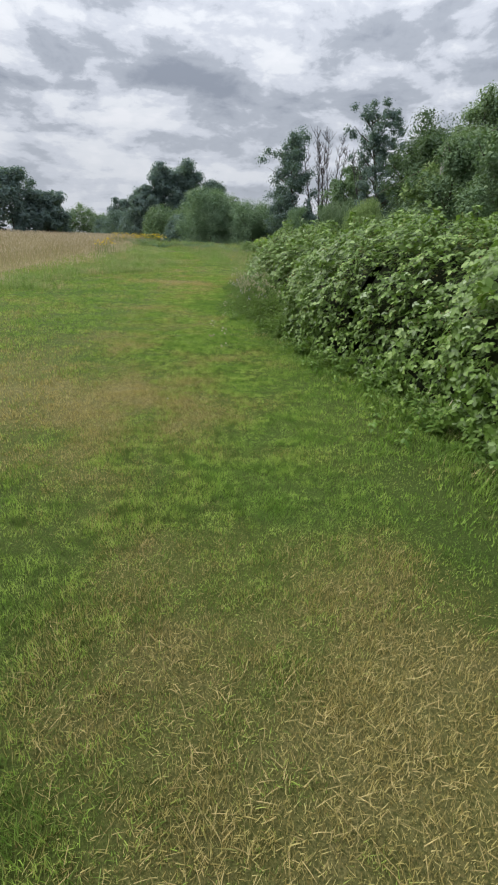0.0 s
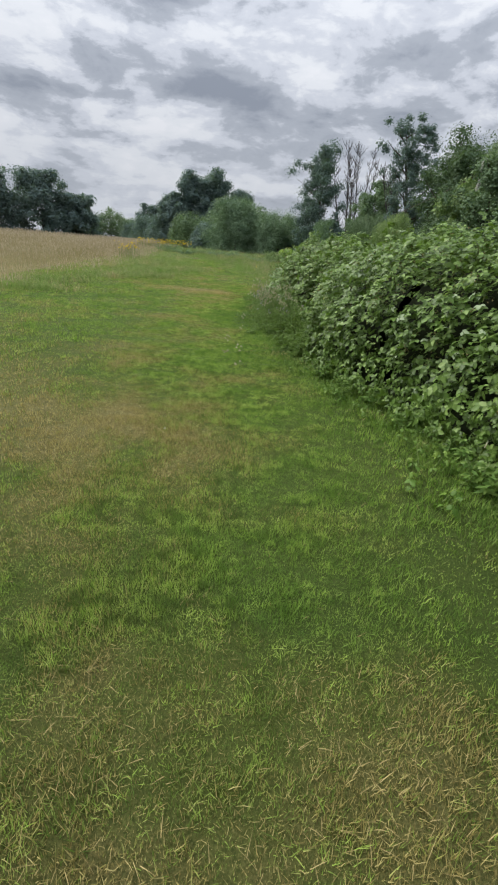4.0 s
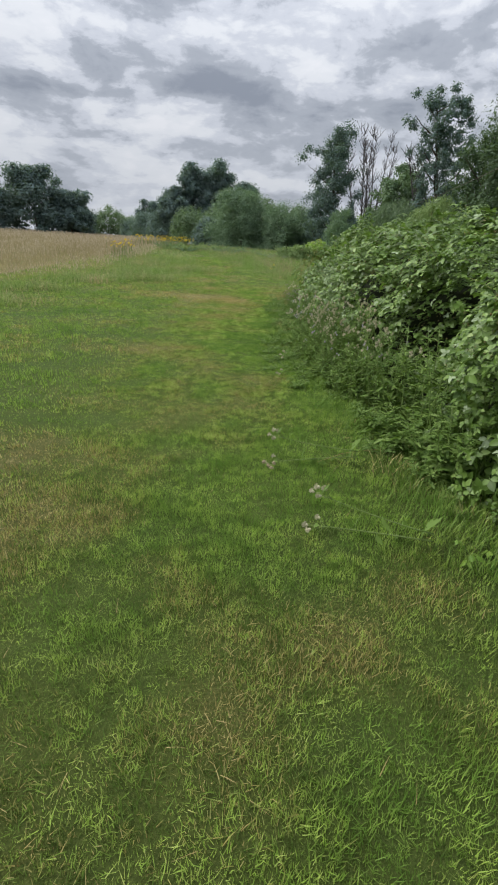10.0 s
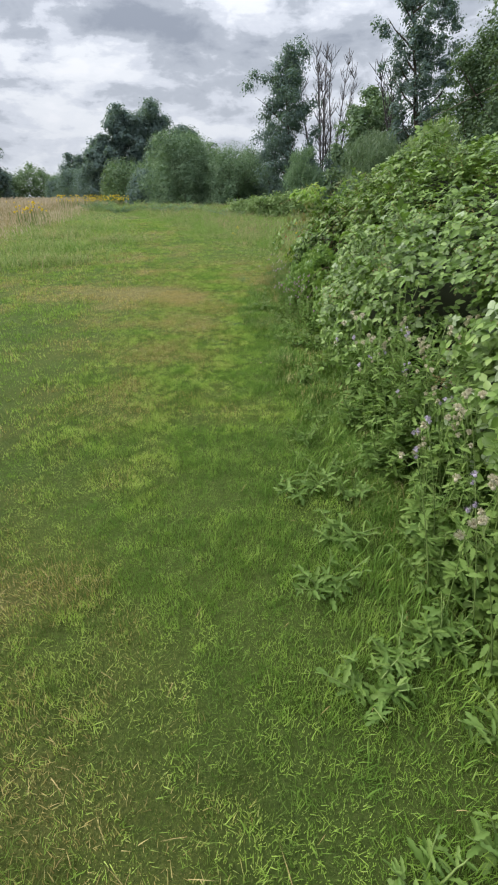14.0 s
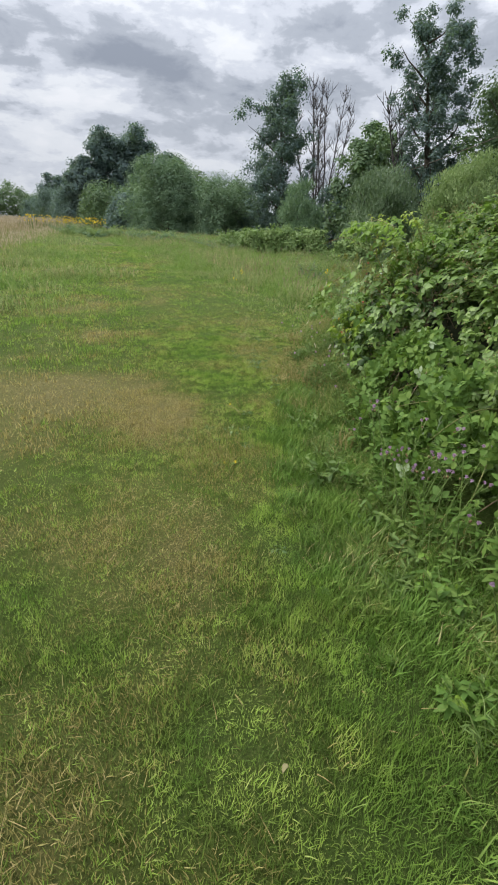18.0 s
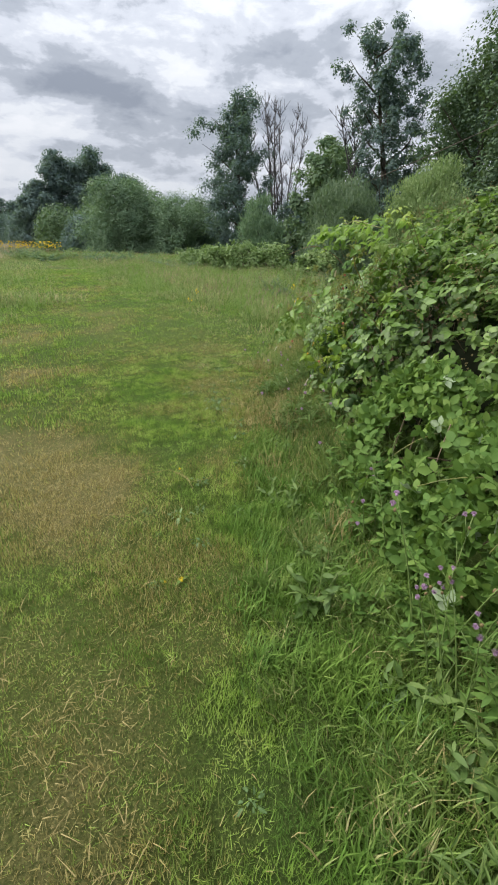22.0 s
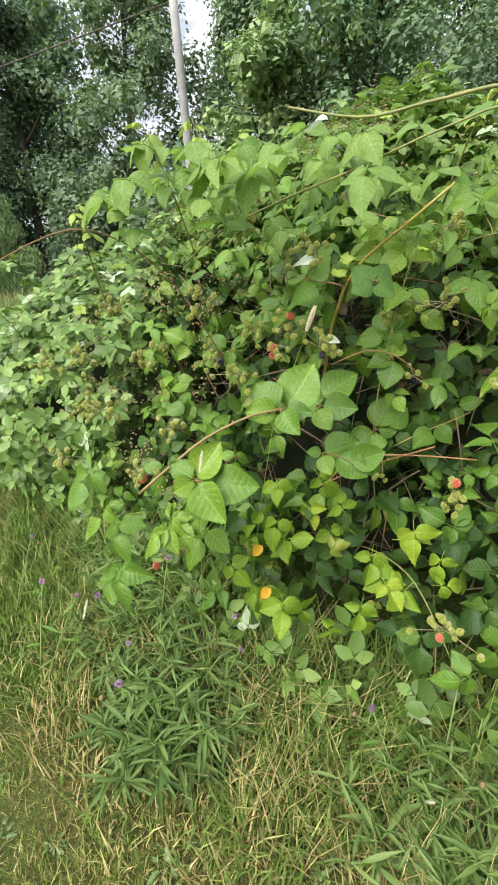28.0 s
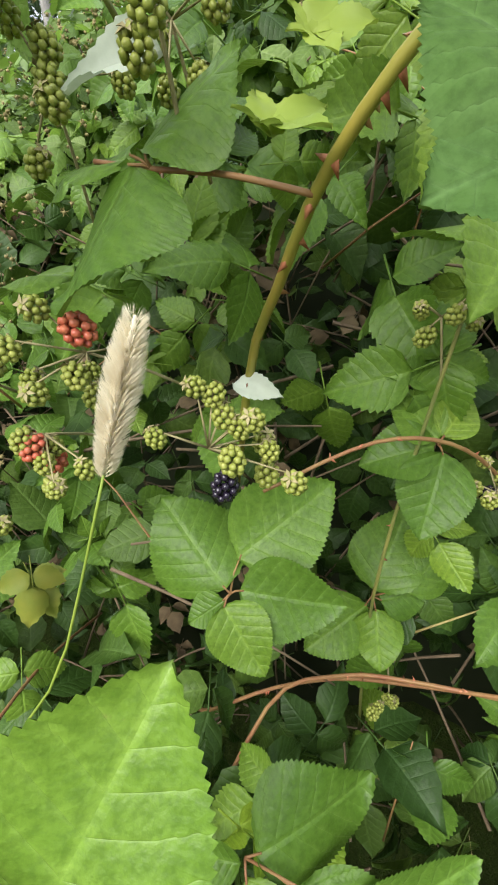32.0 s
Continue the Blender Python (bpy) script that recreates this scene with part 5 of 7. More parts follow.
# thistles and mugwort crowd the hedge's foot half way along
for k in range(66):
    ty = 9.4 + 0.094 * k + rng.uniform(-0.1, 0.1)
    back = rng.uniform(-0.14, 0.24)
    tall = (0.30 + 0.62 * smooth(-0.14, 0.22, back)) * rng.uniform(0.8, 1.15)
    weed_clump(float(hedge_front(ty)) + back, ty, float(tall), rng.uniform(0.12, 0.2), M_THISTLE, "leafy jagged-leaved thistles against the bramble hedge", "hedge thistles", 4, 46, rng.uniform(0.06, 0.095), LEAF_JAG)
spots = [(16.0 + 0.24 * k, 0.12, 0.25, 0.55) for k in range(16)] + [(4.8 + 0.6 * k, -0.05, 0.2, 0.38) for k in range(7)]
for k, (ty, dx, lo, hi) in enumerate(spots):
    ty += rng.uniform(-0.12, 0.12)
    tx = float(hedge_front(ty)) + dx - rng.uniform(0, 0.22)
    weed_clump(tx, ty, rng.uniform(lo, hi), rng.uniform(0.14, 0.26), M_WEED, "leafy green weeds against the bramble hedge", "hedge weeds", 4, 44, rng.uniform(0.05, 0.08), LEAF_WEED)
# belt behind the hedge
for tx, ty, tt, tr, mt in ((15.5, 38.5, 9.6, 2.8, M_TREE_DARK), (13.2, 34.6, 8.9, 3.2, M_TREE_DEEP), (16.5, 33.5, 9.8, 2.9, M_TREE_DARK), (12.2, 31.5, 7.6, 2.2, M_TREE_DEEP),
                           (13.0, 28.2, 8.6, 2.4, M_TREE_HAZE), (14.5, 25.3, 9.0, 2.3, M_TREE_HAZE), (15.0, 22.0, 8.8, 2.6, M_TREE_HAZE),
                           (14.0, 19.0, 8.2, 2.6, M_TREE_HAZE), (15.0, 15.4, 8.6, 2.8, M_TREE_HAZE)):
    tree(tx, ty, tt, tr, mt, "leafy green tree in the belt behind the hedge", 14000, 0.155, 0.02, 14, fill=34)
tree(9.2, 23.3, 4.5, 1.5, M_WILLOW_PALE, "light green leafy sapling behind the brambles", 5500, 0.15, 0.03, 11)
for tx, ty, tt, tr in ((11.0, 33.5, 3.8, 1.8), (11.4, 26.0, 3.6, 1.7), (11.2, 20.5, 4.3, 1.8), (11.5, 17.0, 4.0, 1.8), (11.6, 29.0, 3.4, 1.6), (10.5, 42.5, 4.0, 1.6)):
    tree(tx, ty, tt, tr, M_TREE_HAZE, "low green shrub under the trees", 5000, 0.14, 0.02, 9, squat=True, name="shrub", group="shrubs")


# ---- pole and wires ----
def build_pole():
    px, py = 10.2, 25.3
    z0 = float(height(np.array([px]), np.array([py]))[0]) - 0.1
    root = thing("utility_pole", None, None, "tall weathered grey wooden utility pole behind the brambles", "pole")
    root.location = (px, py, z0)
    part("shaft", single("shaft", tube([(0, 0, 0), (0.0, 0, 1.5), (0.0, 0, 3), (0, 0, 4.4), (0, 0, 5.75)], (0.100, 0.096, 0.092, 0.086, 0.080), 14), smooth_faces=True), M_POLE, root)
    for k, (ex, ey, za, zb) in enumerate(((0.6, 22, 5.3, 4.4), (1.0, -24, 5.35, 5.6), (-2.0, -24, 5.5, 5.9))):
        pts = [(ex * t, ey * t, za + (zb - za) * t - 0.9 * 4 * t * (1 - t) * 0.25) for t in np.linspace(0, 1, 12)]
        part("wire", single("wire", tube(pts, [0.014] * 12, 5)), M_BARK, root, "thin black overhead wire")


build_pole()


# ---- the last bush, seen from close by ----
def toothed_leaflet(steps=17, width=0.78, fold=0.10, droop=0.20, seed=0, taper=0.42):
    """A pointed, saw-edged bramble leaflet of length 1 along +y, with sunken veins."""
    r = np.random.default_rng(seed)
    curl, wave = r.uniform(-0.25, 0.40), r.uniform(0.02, 0.09)
    rows, uv, f = [], [], []
    for k in range(steps + 1):
        t = k / steps
        w = width / 2 * (math.sin(math.pi * min(1, t ** 0.76)) ** 0.70 * (1.0 + 0.1 * taper - taper * t ** 2.4) if 0 < t < 1 else 0.0)
        z0 = -droop * t * t
        for c in (-1, -0.5, 0, 0.5, 1):
            tooth = (1.0 if k % 2 else 0.91 if steps < 30 else 0.96) if abs(c) == 1 else 1.0
            x = c * w * tooth
            z = z0 + fold * abs(c) * w * 2 - curl * (c * w) ** 2 * 4 + wave * math.sin(5.0 * t + c * 2) * abs(c)
            y = t + ((0.030 if steps < 30 else 0.016) if (k % 2 and abs(c) == 1) else 0)
            rows.append((x, y, z))
            uv.append((x, t, 0))
    for k in range(steps):
        for c in range(4):
            a = k * 5 + c
            f.append((a, a + 1, a + 6, a + 5))
    return Shape(rows, f, uv)


def compound(seed, five=False, steps=17):
    r = np.random.default_rng(seed)
    lob = [toothed_leaflet(steps, seed=seed * 7 + i, width=r.uniform(0.68, 0.86), fold=r.uniform(0.0, 0.32), droop=r.uniform(0.05, 0.6)) for i in range(5)]
    stalk = tube([(0, 0, 0), (0, 0.3, 0.02), (0, 0.80, 0.03)], (0.016, 0.014, 0.012), 5)
    a = r.uniform(66, 86)
    items = [stalk, lob[0].moved(rot(-r.uniform(0, 28), r.uniform(-15, 15), r.uniform(-14, 14), 1.0), (0, 0.78, 0.03)),
             lob[1].moved(rot(-r.uniform(0, 30), r.uniform(-8, 34), a, r.uniform(0.72, 0.94)), (-0.03, 0.46, 0.025)),
             lob[2].moved(rot(-r.uniform(0, 30), -r.uniform(-8, 34), -a * r.uniform(0.8, 1.1), r.uniform(0.72, 0.94)), (0.03, 0.46, 0.025))]
    if five:
        items += [lob[3].moved(rot(-10, 8, 134, 0.62), (-0.02, 0.40, 0.02)), lob[4].moved(rot(-10, -8, -134, 0.62), (0.02, 0.40, 0.02))]
    return joined(items)


def frames_along(up, along, size):
    """Matrices whose third column is near up and whose second points along."""
    up = up / np.linalg.norm(up, axis=1)[:, None]
    y = along - (along * up).sum(1)[:, None] * up
    y /= np.linalg.norm(y, axis=1)[:, None] + 1e-9
    x = np.cross(y, up)
    return np.stack([x, y, up], 2) * np.asarray(size).reshape(-1, 1, 1)


COMPOUNDS = [compound(k, k in (1, 4), 25) for k in range(6)]
PLAINER = [compound(k, k == 4, 7) for k in range(6)]
end_bush = bushes[6]
rng = np.random.default_rng(77)
END_BACK = Matrix.Translation(end_bush.location).inverted()


def put(ob, m=None, parent=end_bush):
    if m is not None:
        ob.matrix_basis = m
    if parent is not None:
        ob.matrix_parent_inverse = Matrix.Translation(parent.location).inverted()
    return ob


def matrix_of(m3, p):
    m = Matrix([[float(a) for a in row] for row in m3]).to_4x4()
    m.translation = Vector([float(a) for a in p])
    return m


def outer_leaves(n, y0, y1, z0, z1, deep_lo, deep_hi, spread):
    y, s = rng.uniform(y0, y1, n * 3), rng.uniform(0.25, 2.6, n * 3)
    p, nr = hedge_point(y, s, rng.uniform(deep_lo, deep_hi, n * 3))
    ok = (p[:, 2] > z0) & (p[:, 2] < z1) & ~in_gap(p)
    p, nr = p[ok][:n], nr[ok][:n]
    n = len(p)
    up = nr * 0.6 + np.array([-0.25, -0.05, 0.75]) + rng.normal(0, spread, (n, 3))
    along = nr * 0.9 + np.array([-0.1, 0.0, -0.35]) + rng.normal(0, 0.8, (n, 3))
    m = frames_along(up, along, 0.042 + 0.056 * rng.uniform(0, 1, n) ** 0.8)
    free = ~((np.abs(p[:, 1] - 20.93) < 0.33) & (p[:, 2] > 0.74) & (p[:, 2] < 1.50) & (p[:, 0] < 1.47))
    for reach in (0.5, 1.1, 1.6):
        tip = p + m[:, :, 1] * reach
        free &= ~((tip[:, 0] < 1.18) & (np.abs(tip[:, 1] - 20.92) < 0.14) & (tip[:, 2] > 0.25)) & ~in_gap(tip)
    return p[free], m[free]


def build_end_leaves():
    meshes = [single("bramble_leaf", c, True, True) for c in COMPOUNDS]
    for me in meshes:
        me.materials.append(M_BRAMBLE_BIG)
    # the same leaf shapes again, in the brighter backlit colour
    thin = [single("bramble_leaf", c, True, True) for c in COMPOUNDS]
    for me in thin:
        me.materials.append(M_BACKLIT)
    for n, y0, y1, z0, z1 in ((125, 20.55, 21.3, 0.62, 1.55), (80, 20.0, 20.6, 0.4, 1.7), (80, 21.25, 22.0, 0.35, 1.7)):
        p, m = outer_leaves(n, y0, y1, z0, z1, -0.06, 0.16, 0.62)
        for k in range(len(p)):
            put(part("leaf", meshes[k % 6], None, end_bush), matrix_of(m[k], p[k]))
    # leaves deep in the bush, in the green darkened for shade
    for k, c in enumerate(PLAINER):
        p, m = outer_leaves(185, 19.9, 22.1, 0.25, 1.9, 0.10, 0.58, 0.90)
        put(part("inner_leaves", scattered("inner_leaves", c, m, p, None, True, True), M_BRAMBLE_SHADED, end_bush, kind="stuff"))
    # the crest of the bush, in leaf colours lightened as if lit
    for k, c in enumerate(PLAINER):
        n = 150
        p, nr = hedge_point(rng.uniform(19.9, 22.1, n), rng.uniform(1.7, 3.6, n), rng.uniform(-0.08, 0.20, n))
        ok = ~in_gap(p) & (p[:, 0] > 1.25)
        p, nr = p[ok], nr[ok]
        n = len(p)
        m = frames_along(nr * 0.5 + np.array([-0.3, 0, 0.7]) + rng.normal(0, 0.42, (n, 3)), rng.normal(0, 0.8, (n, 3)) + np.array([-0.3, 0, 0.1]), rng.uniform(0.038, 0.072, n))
        put(part("crest_leaves", scattered("crest_leaves", c, m, p, None, True, True), M_BRAMBLE_CREST_LIT, end_bush, kind="stuff"))
    c, _ = hedge_point(rng.uniform(20.0, 22.1, 95), rng.uniform(1.2, 3.0, 95), -0.07)
    low, _ = hedge_point(rng.uniform(21.5, 22.3, 46), rng.uniform(0.5, 1.5, 46), -0.05)
    c = np.concatenate([c, low])
    c = c[~in_gap(c) & ((c[:, 0] > 1.7) | (np.abs(c[:, 1] - 20.93) > 0.45))]
    q = (c[:, None, :] + rng.normal(0, 0.032, (len(c), 16, 3))).reshape(-1, 3)
    put(part("withered_growth", scattered("withered_growth", WITHERED_BERRY, frames_of(rng.normal(0, 1, (len(q), 3)), rng.uniform(0, 6, len(q)), rng.uniform(0.003, 0.0065, len(q))), q), M_PANICLE, end_bush, "withered brown-green berry panicles", "stuff"))
    # a spray that hangs out low over the grass
    for k in range(13):
        q = (rng.uniform(0.84, 1.02), rng.uniform(21.18, 21.55), rng.uniform(0.62, 1.02))
        m = frames_along(np.array([[-0.45, -0.1, 0.85]]) + rng.normal(0, 0.2, (1, 3)), np.array([[-0.5, 0.2, -0.25]]) + rng.normal(0, 0.5, (1, 3)), [rng.uniform(0.06, 0.085)])
        put(part("leaf", meshes[k % 6], None, end_bush), matrix_of(m[0], q))
    # leaves that overhang the hollow, coloured as backlit
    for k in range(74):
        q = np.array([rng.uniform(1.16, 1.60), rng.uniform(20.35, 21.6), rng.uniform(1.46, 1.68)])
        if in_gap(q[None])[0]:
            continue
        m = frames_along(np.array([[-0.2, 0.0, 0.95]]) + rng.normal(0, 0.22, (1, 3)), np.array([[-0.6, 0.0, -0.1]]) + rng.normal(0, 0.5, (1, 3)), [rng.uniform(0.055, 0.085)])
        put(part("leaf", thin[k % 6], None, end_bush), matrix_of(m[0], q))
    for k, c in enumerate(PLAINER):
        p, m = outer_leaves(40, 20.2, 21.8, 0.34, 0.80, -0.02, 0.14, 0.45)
        put(part("low_leaves", scattered("low_leaves", c, m, p, None, True, True), M_BRAMBLE_SHADED, end_bush, kind="stuff"))
    # a few leaves that stand out: pale undersides turned up, yellowed ones, young shoots
    one = toothed_leaflet(seed=91, droop=0.1, width=0.55, fold=0.3)
    pale = single("pale_leaf", one, True, True)
    for q, al, up, sz in (((1.372, 21.002, 1.392), (-0.15, 0.9, -0.1), (-0.75, 0.1, 0.55), 0.058), ((1.470, 20.990, 1.163), (-0.1, -0.9, -0.25), (-0.6, 0.1, 0.75), 0.050),
                          ((1.22, 20.95, 1.66), (-0.3, 0.8, -0.1), (-0.4, 0.2, 0.8), 0.045)):
        m = frames_along(np.array([up], float), np.array([al], float), [sz])
        put(part("pale_leaf", pale, M_PALE_LEAF, end_bush, "pale grey-white leaf turned underside up"), matrix_of(m[0], q))
    yel = single("yellow_leaf", compound(17, False, 11), True, True)
    for q in ((1.37, 21.19, 1.012), (1.375, 21.205, 0.995), (1.17, 20.93, 0.62), (1.12, 21.08, 0.55), (1.12, 21.14, 0.66), (1.14, 20.78, 0.5), (1.18, 20.86, 0.70)):
        m = frames_along(np.array([[-0.6, 0, 0.7]]) + rng.normal(0, 0.3, (1, 3)), rng.normal(0, 1, (1, 3)) + np.array([[-0.6, 0, -0.3]]), [rng.uniform(0.028, 0.046)])
        put(part("yellow_leaf", yel, M_YELLOW_LEAF, end_bush, "yellowing leaf with brown edges"), matrix_of(m[0], q))
    shoot = joined([toothed_leaflet(seed=5, fold=0.3).moved(rot(30, 0, a, s)) for a, s in ((0, 1), (70, 0.85), (-70, 0.85), (140, 0.6), (-150, 0.6))])
    sm = single("young_shoot", shoot, True, True)
    for q in ((1.35, 20.925, 1.388), (1.335, 20.942, 1.352), (1.30, 21.25, 1.52), (1.24, 20.72, 1.58), (1.40, 20.75, 1.40), (1.25, 21.5, 1.40), (1.32, 20.85, 1.66), (1.12, 21.75, 1.12), (1.2, 21.62, 1.3), (1.5, 20.35, 1.66)):
        m = frames_of(np.array([[-0.3, 0, 1.0]]) + rng.normal(0, 0.25, (1, 3)), rng.uniform(0, 6, 1), [rng.uniform(0.024, 0.036)])
        put(part("young_shoot", sm, M_SHOOT, end_bush, "bright yellow-green young leaf shoot"), matrix_of(m[0], q))


build_end_leaves()


def front_spray(knot, blades, material, name="leaf", label="", width=1.0, tilt=(-0.78, -0.04, 0.62)):
    """Leaflets of one compound leaf near the eye: each from its foot to its tip, on a stalk to the knot they share."""
    for k, (foot, tip) in enumerate(blades):
        foot, tip = np.array(foot, float), np.array(tip, float)
        way = tip - foot
        size = float(np.linalg.norm(way))
        seed = 400 + int(abs(foot[1] * 991 + foot[2] * 577)) + k
        r = np.random.default_rng(seed)
        blade = single(name, toothed_leaflet(57, r.uniform(0.80, 0.98) * width, r.uniform(0.04, 0.16), r.uniform(0.02, 0.16), seed, 0.24), True, True)
        m = frames_along(np.array([tilt]) + r.normal(0, 0.14, (1, 3)), way[None] / size, [size])
        put(part(name, blade, material, end_bush, label), matrix_of(m[0], foot))
        gap = float(np.linalg.norm(foot - np.array(knot)))
        if gap > 0.004:
            put(part("stalk", single("stalk", tube([knot, (np.array(knot) + foot) / 2 + np.array([0, 0, 0.1 * gap]), foot + way * 0.04], (0.0011, 0.0010, 0.0009), 6), smooth_faces=True), M_CANE_RED, end_bush, "thin reddish leaf stalk"))


front_spray((1.362, 20.983, 0.991), [((1.364, 20.988, 0.994), (1.404, 21.057, 1.071)), ((1.388, 20.979, 1.013), (1.443, 20.888, 1.071)), ((1.366, 20.974, 0.993), (1.344, 20.876, 1.0)),
                                     ((1.353, 20.989, 0.985), (1.29, 20.951, 0.975)), ((1.357, 20.988, 0.988), (1.331, 21.02, 0.977))], M_BRAMBLE_BIG)
front_spray((1.461, 20.826, 0.887), [((1.466, 20.825, 0.892), (1.533, 20.785, 0.971)), ((1.456, 20.817, 0.885), (1.453, 20.76, 0.913)), ((1.454, 20.832, 0.88), (1.391, 20.899, 0.852)),
                                     ((1.449, 20.822, 0.878), (1.382, 20.817, 0.857)), ((1.461, 20.785, 0.898), (1.506, 20.738, 0.945))], M_BRAMBLE_BIG)
front_spray((1.19, 20.947, 0.93), [((1.192, 20.939, 0.93), (1.234, 20.853, 0.954)), ((1.187, 20.949, 0.929), (1.184, 20.989, 0.933)), ((1.180, 20.945, 0.925), (1.125, 20.93, 0.925)),
                                   ((1.179, 20.907, 0.924), (1.118, 20.844, 0.95)), ((1.167, 20.87, 0.921), (1.224, 20.798, 0.925))], M_BRAMBLE_BIG)
front_spray((1.073, 21.029, 1.093), [((1.110, 21.018, 1.085), (1.232, 20.998, 1.068)), ((1.08, 21.014, 1.089), (1.078, 20.956, 1.092)), ((1.084, 21.032, 1.098), (1.135, 21.094, 1.129)),
                                     ((1.073, 21.035, 1.093), (1.035, 21.10, 1.10)), ((1.068, 21.023, 1.09), (1.005, 20.99, 1.09))], M_BRAMBLE_BIG)
front_spray((1.456, 20.793, 1.113), [((1.458, 20.794, 1.117), (1.49, 20.839, 1.153)), ((1.459, 20.789, 1.12), (1.472, 20.762, 1.165)), ((1.456, 20.796, 1.112), (1.441, 20.865, 1.099)),
                                     ((1.452, 20.788, 1.108), (1.381, 20.803, 1.061))], M_BRAMBLE_BIG)
front_spray((1.235, 20.84, 1.355), [((1.236, 20.847, 1.348), (1.250, 20.888, 1.396)), ((1.235, 20.838, 1.349), (1.238, 20.818, 1.398)), ((1.235, 20.846, 1.346), (1.216, 20.892, 1.334)),
                                    ((1.234, 20.836, 1.345), (1.195, 20.805, 1.335))], M_BRAMBLE_DULL, "leaf", "dull blue-green wrinkled bramble leaf", 1.15)
front_spray((1.385, 21.018, 1.34), [((1.382, 21.028, 1.342), (1.303, 21.091, 1.354)), ((1.384, 21.024, 1.348), (1.4, 20.956, 1.387)), ((1.388, 21.03, 1.346), (1.41, 21.085, 1.39))], M_BRAMBLE_BIG, "leaf", "", 1.0, (-0.45, 0.0, 0.9))
front_spray((0.926, 21.189, 0.97), [((0.932, 21.188, 0.974), (1.022, 21.158, 0.998)), ((0.932, 21.158, 0.958), (0.945, 21.047, 0.962)), ((0.921, 21.184, 0.965), (0.829, 21.128, 0.952)),
                                    ((0.922, 21.194, 0.971), (0.867, 21.225, 0.96)), ((0.927, 21.196, 0.975), (0.941, 21.257, 0.998))], M_BRAMBLE_BIG)


def lit_spray():
    """The yellow-green leaves that hang lowest over the grass, coloured as lit."""
    meshes = [single("leaf", compound(60 + k, False, 17), True, True) for k in range(4)]
    for k, (x, y, z) in enumerate(((1.08, 21.03, 0.58), (1.04, 21.0, 0.47), (0.99, 21.11, 0.55), (1.02, 20.81, 0.55), (1.06, 20.69, 0.59), (0.93, 20.88, 0.46), (1.03, 20.84, 0.47), (1.16, 20.75, 0.64),
                                    (1.19, 20.94, 0.64), (0.99, 21.03, 0.54), (1.05, 20.65, 0.60), (1.07, 20.77, 0.58), (1.12, 21.18, 0.63), (1.18, 20.88, 0.68), (1.13, 21.06, 0.70), (1.02, 21.2, 0.60), (1.16, 20.98, 0.74), (1.19, 21.09, 0.78), (1.14, 21.13, 0.72), (1.20, 20.98, 0.82),
                                    (1.10, 21.07, 0.62), (1.18, 20.70, 0.70), (1.12, 20.62, 0.66), (1.20, 20.80, 0.58), (1.15, 20.72, 0.52), (1.06, 21.10, 0.50))):
        m = frames_along(np.array([[-0.7, 0, 0.7]]) + rng.normal(0, 0.28, (1, 3)), np.array([[-0.4, 0, -0.5]]) + rng.normal(0, 0.55, (1, 3)), [rng.uniform(0.048, 0.072)])
        put(part("leaf", meshes[k % 4], M_LIT_LEAF, end_bush, "yellow-green bramble leaf hanging low"), matrix_of(m[0], (x + 0.04, y, z + 0.03)))
    for x, y, z in ((1.13, 21.10, 0.66), (1.06, 21.06, 0.575)):
        m = frames_along(np.array([[-0.8, 0.1, 0.5]]), np.array([[-0.2, 0.5, -0.6]]), [0.045])
        put(part("orange_leaf", single("orange_leaf", toothed_leaflet(21, 0.7, 0.2, 0.2, 71), True, True), M_ORANGE_LEAF, end_bush, "orange withering bramble leaf"), matrix_of(m[0], (x - 0.03, y, z)))


lit_spray()


def curve_through(pts, n=18):
    p = np.array(pts, float)
    t = np.linspace(0, len(p) - 1, n)
    out = []
    for a in t:
        i = min(int(a), len(p) - 2)
        u = a - i
        p0, p1, p2, p3 = p[max(i - 1, 0)], p[i], p[i + 1], p[min(i + 2, len(p) - 1)]
        out.append(0.5 * (2 * p1 + (p2 - p0) * u + (2 * p0 - 5 * p1 + 4 * p2 - p3) * u * u + (3 * p1 - p0 - 3 * p2 + p3) * u ** 3))
    return np.array(out)


THORN = Shape([(-0.35, 0, 0), (0.35, 0, 0), (0, 0.5, 0), (0, -0.25, 1)], [(0, 1, 3), (1, 2, 3), (2, 0, 3)])


def cane(pts, r0, r1, mat, label, parent=None, thorns=0):
    parent = parent or end_bush
    line = curve_through(pts)
    ob = put(part("cane", single("cane", tube(line, np.linspace(r0, r1, len(line)), 8), smooth_faces=True), mat, parent, label), None, parent)
    if thorns:
        i = rng.uniform(0.5, len(line) - 2, thorns)
        base = np.array([line[int(a)] + (line[int(a) + 1] - line[int(a)]) * (a - int(a)) for a in i])
        out = rng.normal(0, 1, (thorns, 3))
        tang = np.array([line[int(a) + 1] - line[int(a)] for a in i])
        tang /= np.linalg.norm(tang, axis=1)[:, None]
        out -= (out * tang).sum(1)[:, None] * tang
        m = frames_along(out, tang, np.full(thorns, r0 * 1.7))
        sp = part("thorn_cover", scattered("thorn_cover", THORN, m, base + out / np.linalg.norm(out, axis=1)[:, None] * r0 * 0.7), M_THORN, ob, "sharp reddish thorns", kind="stuff")
        sp.matrix_parent_inverse = Matrix.Identity(4)
        sp.matrix_basis = Matrix.Identity(4)
    return ob


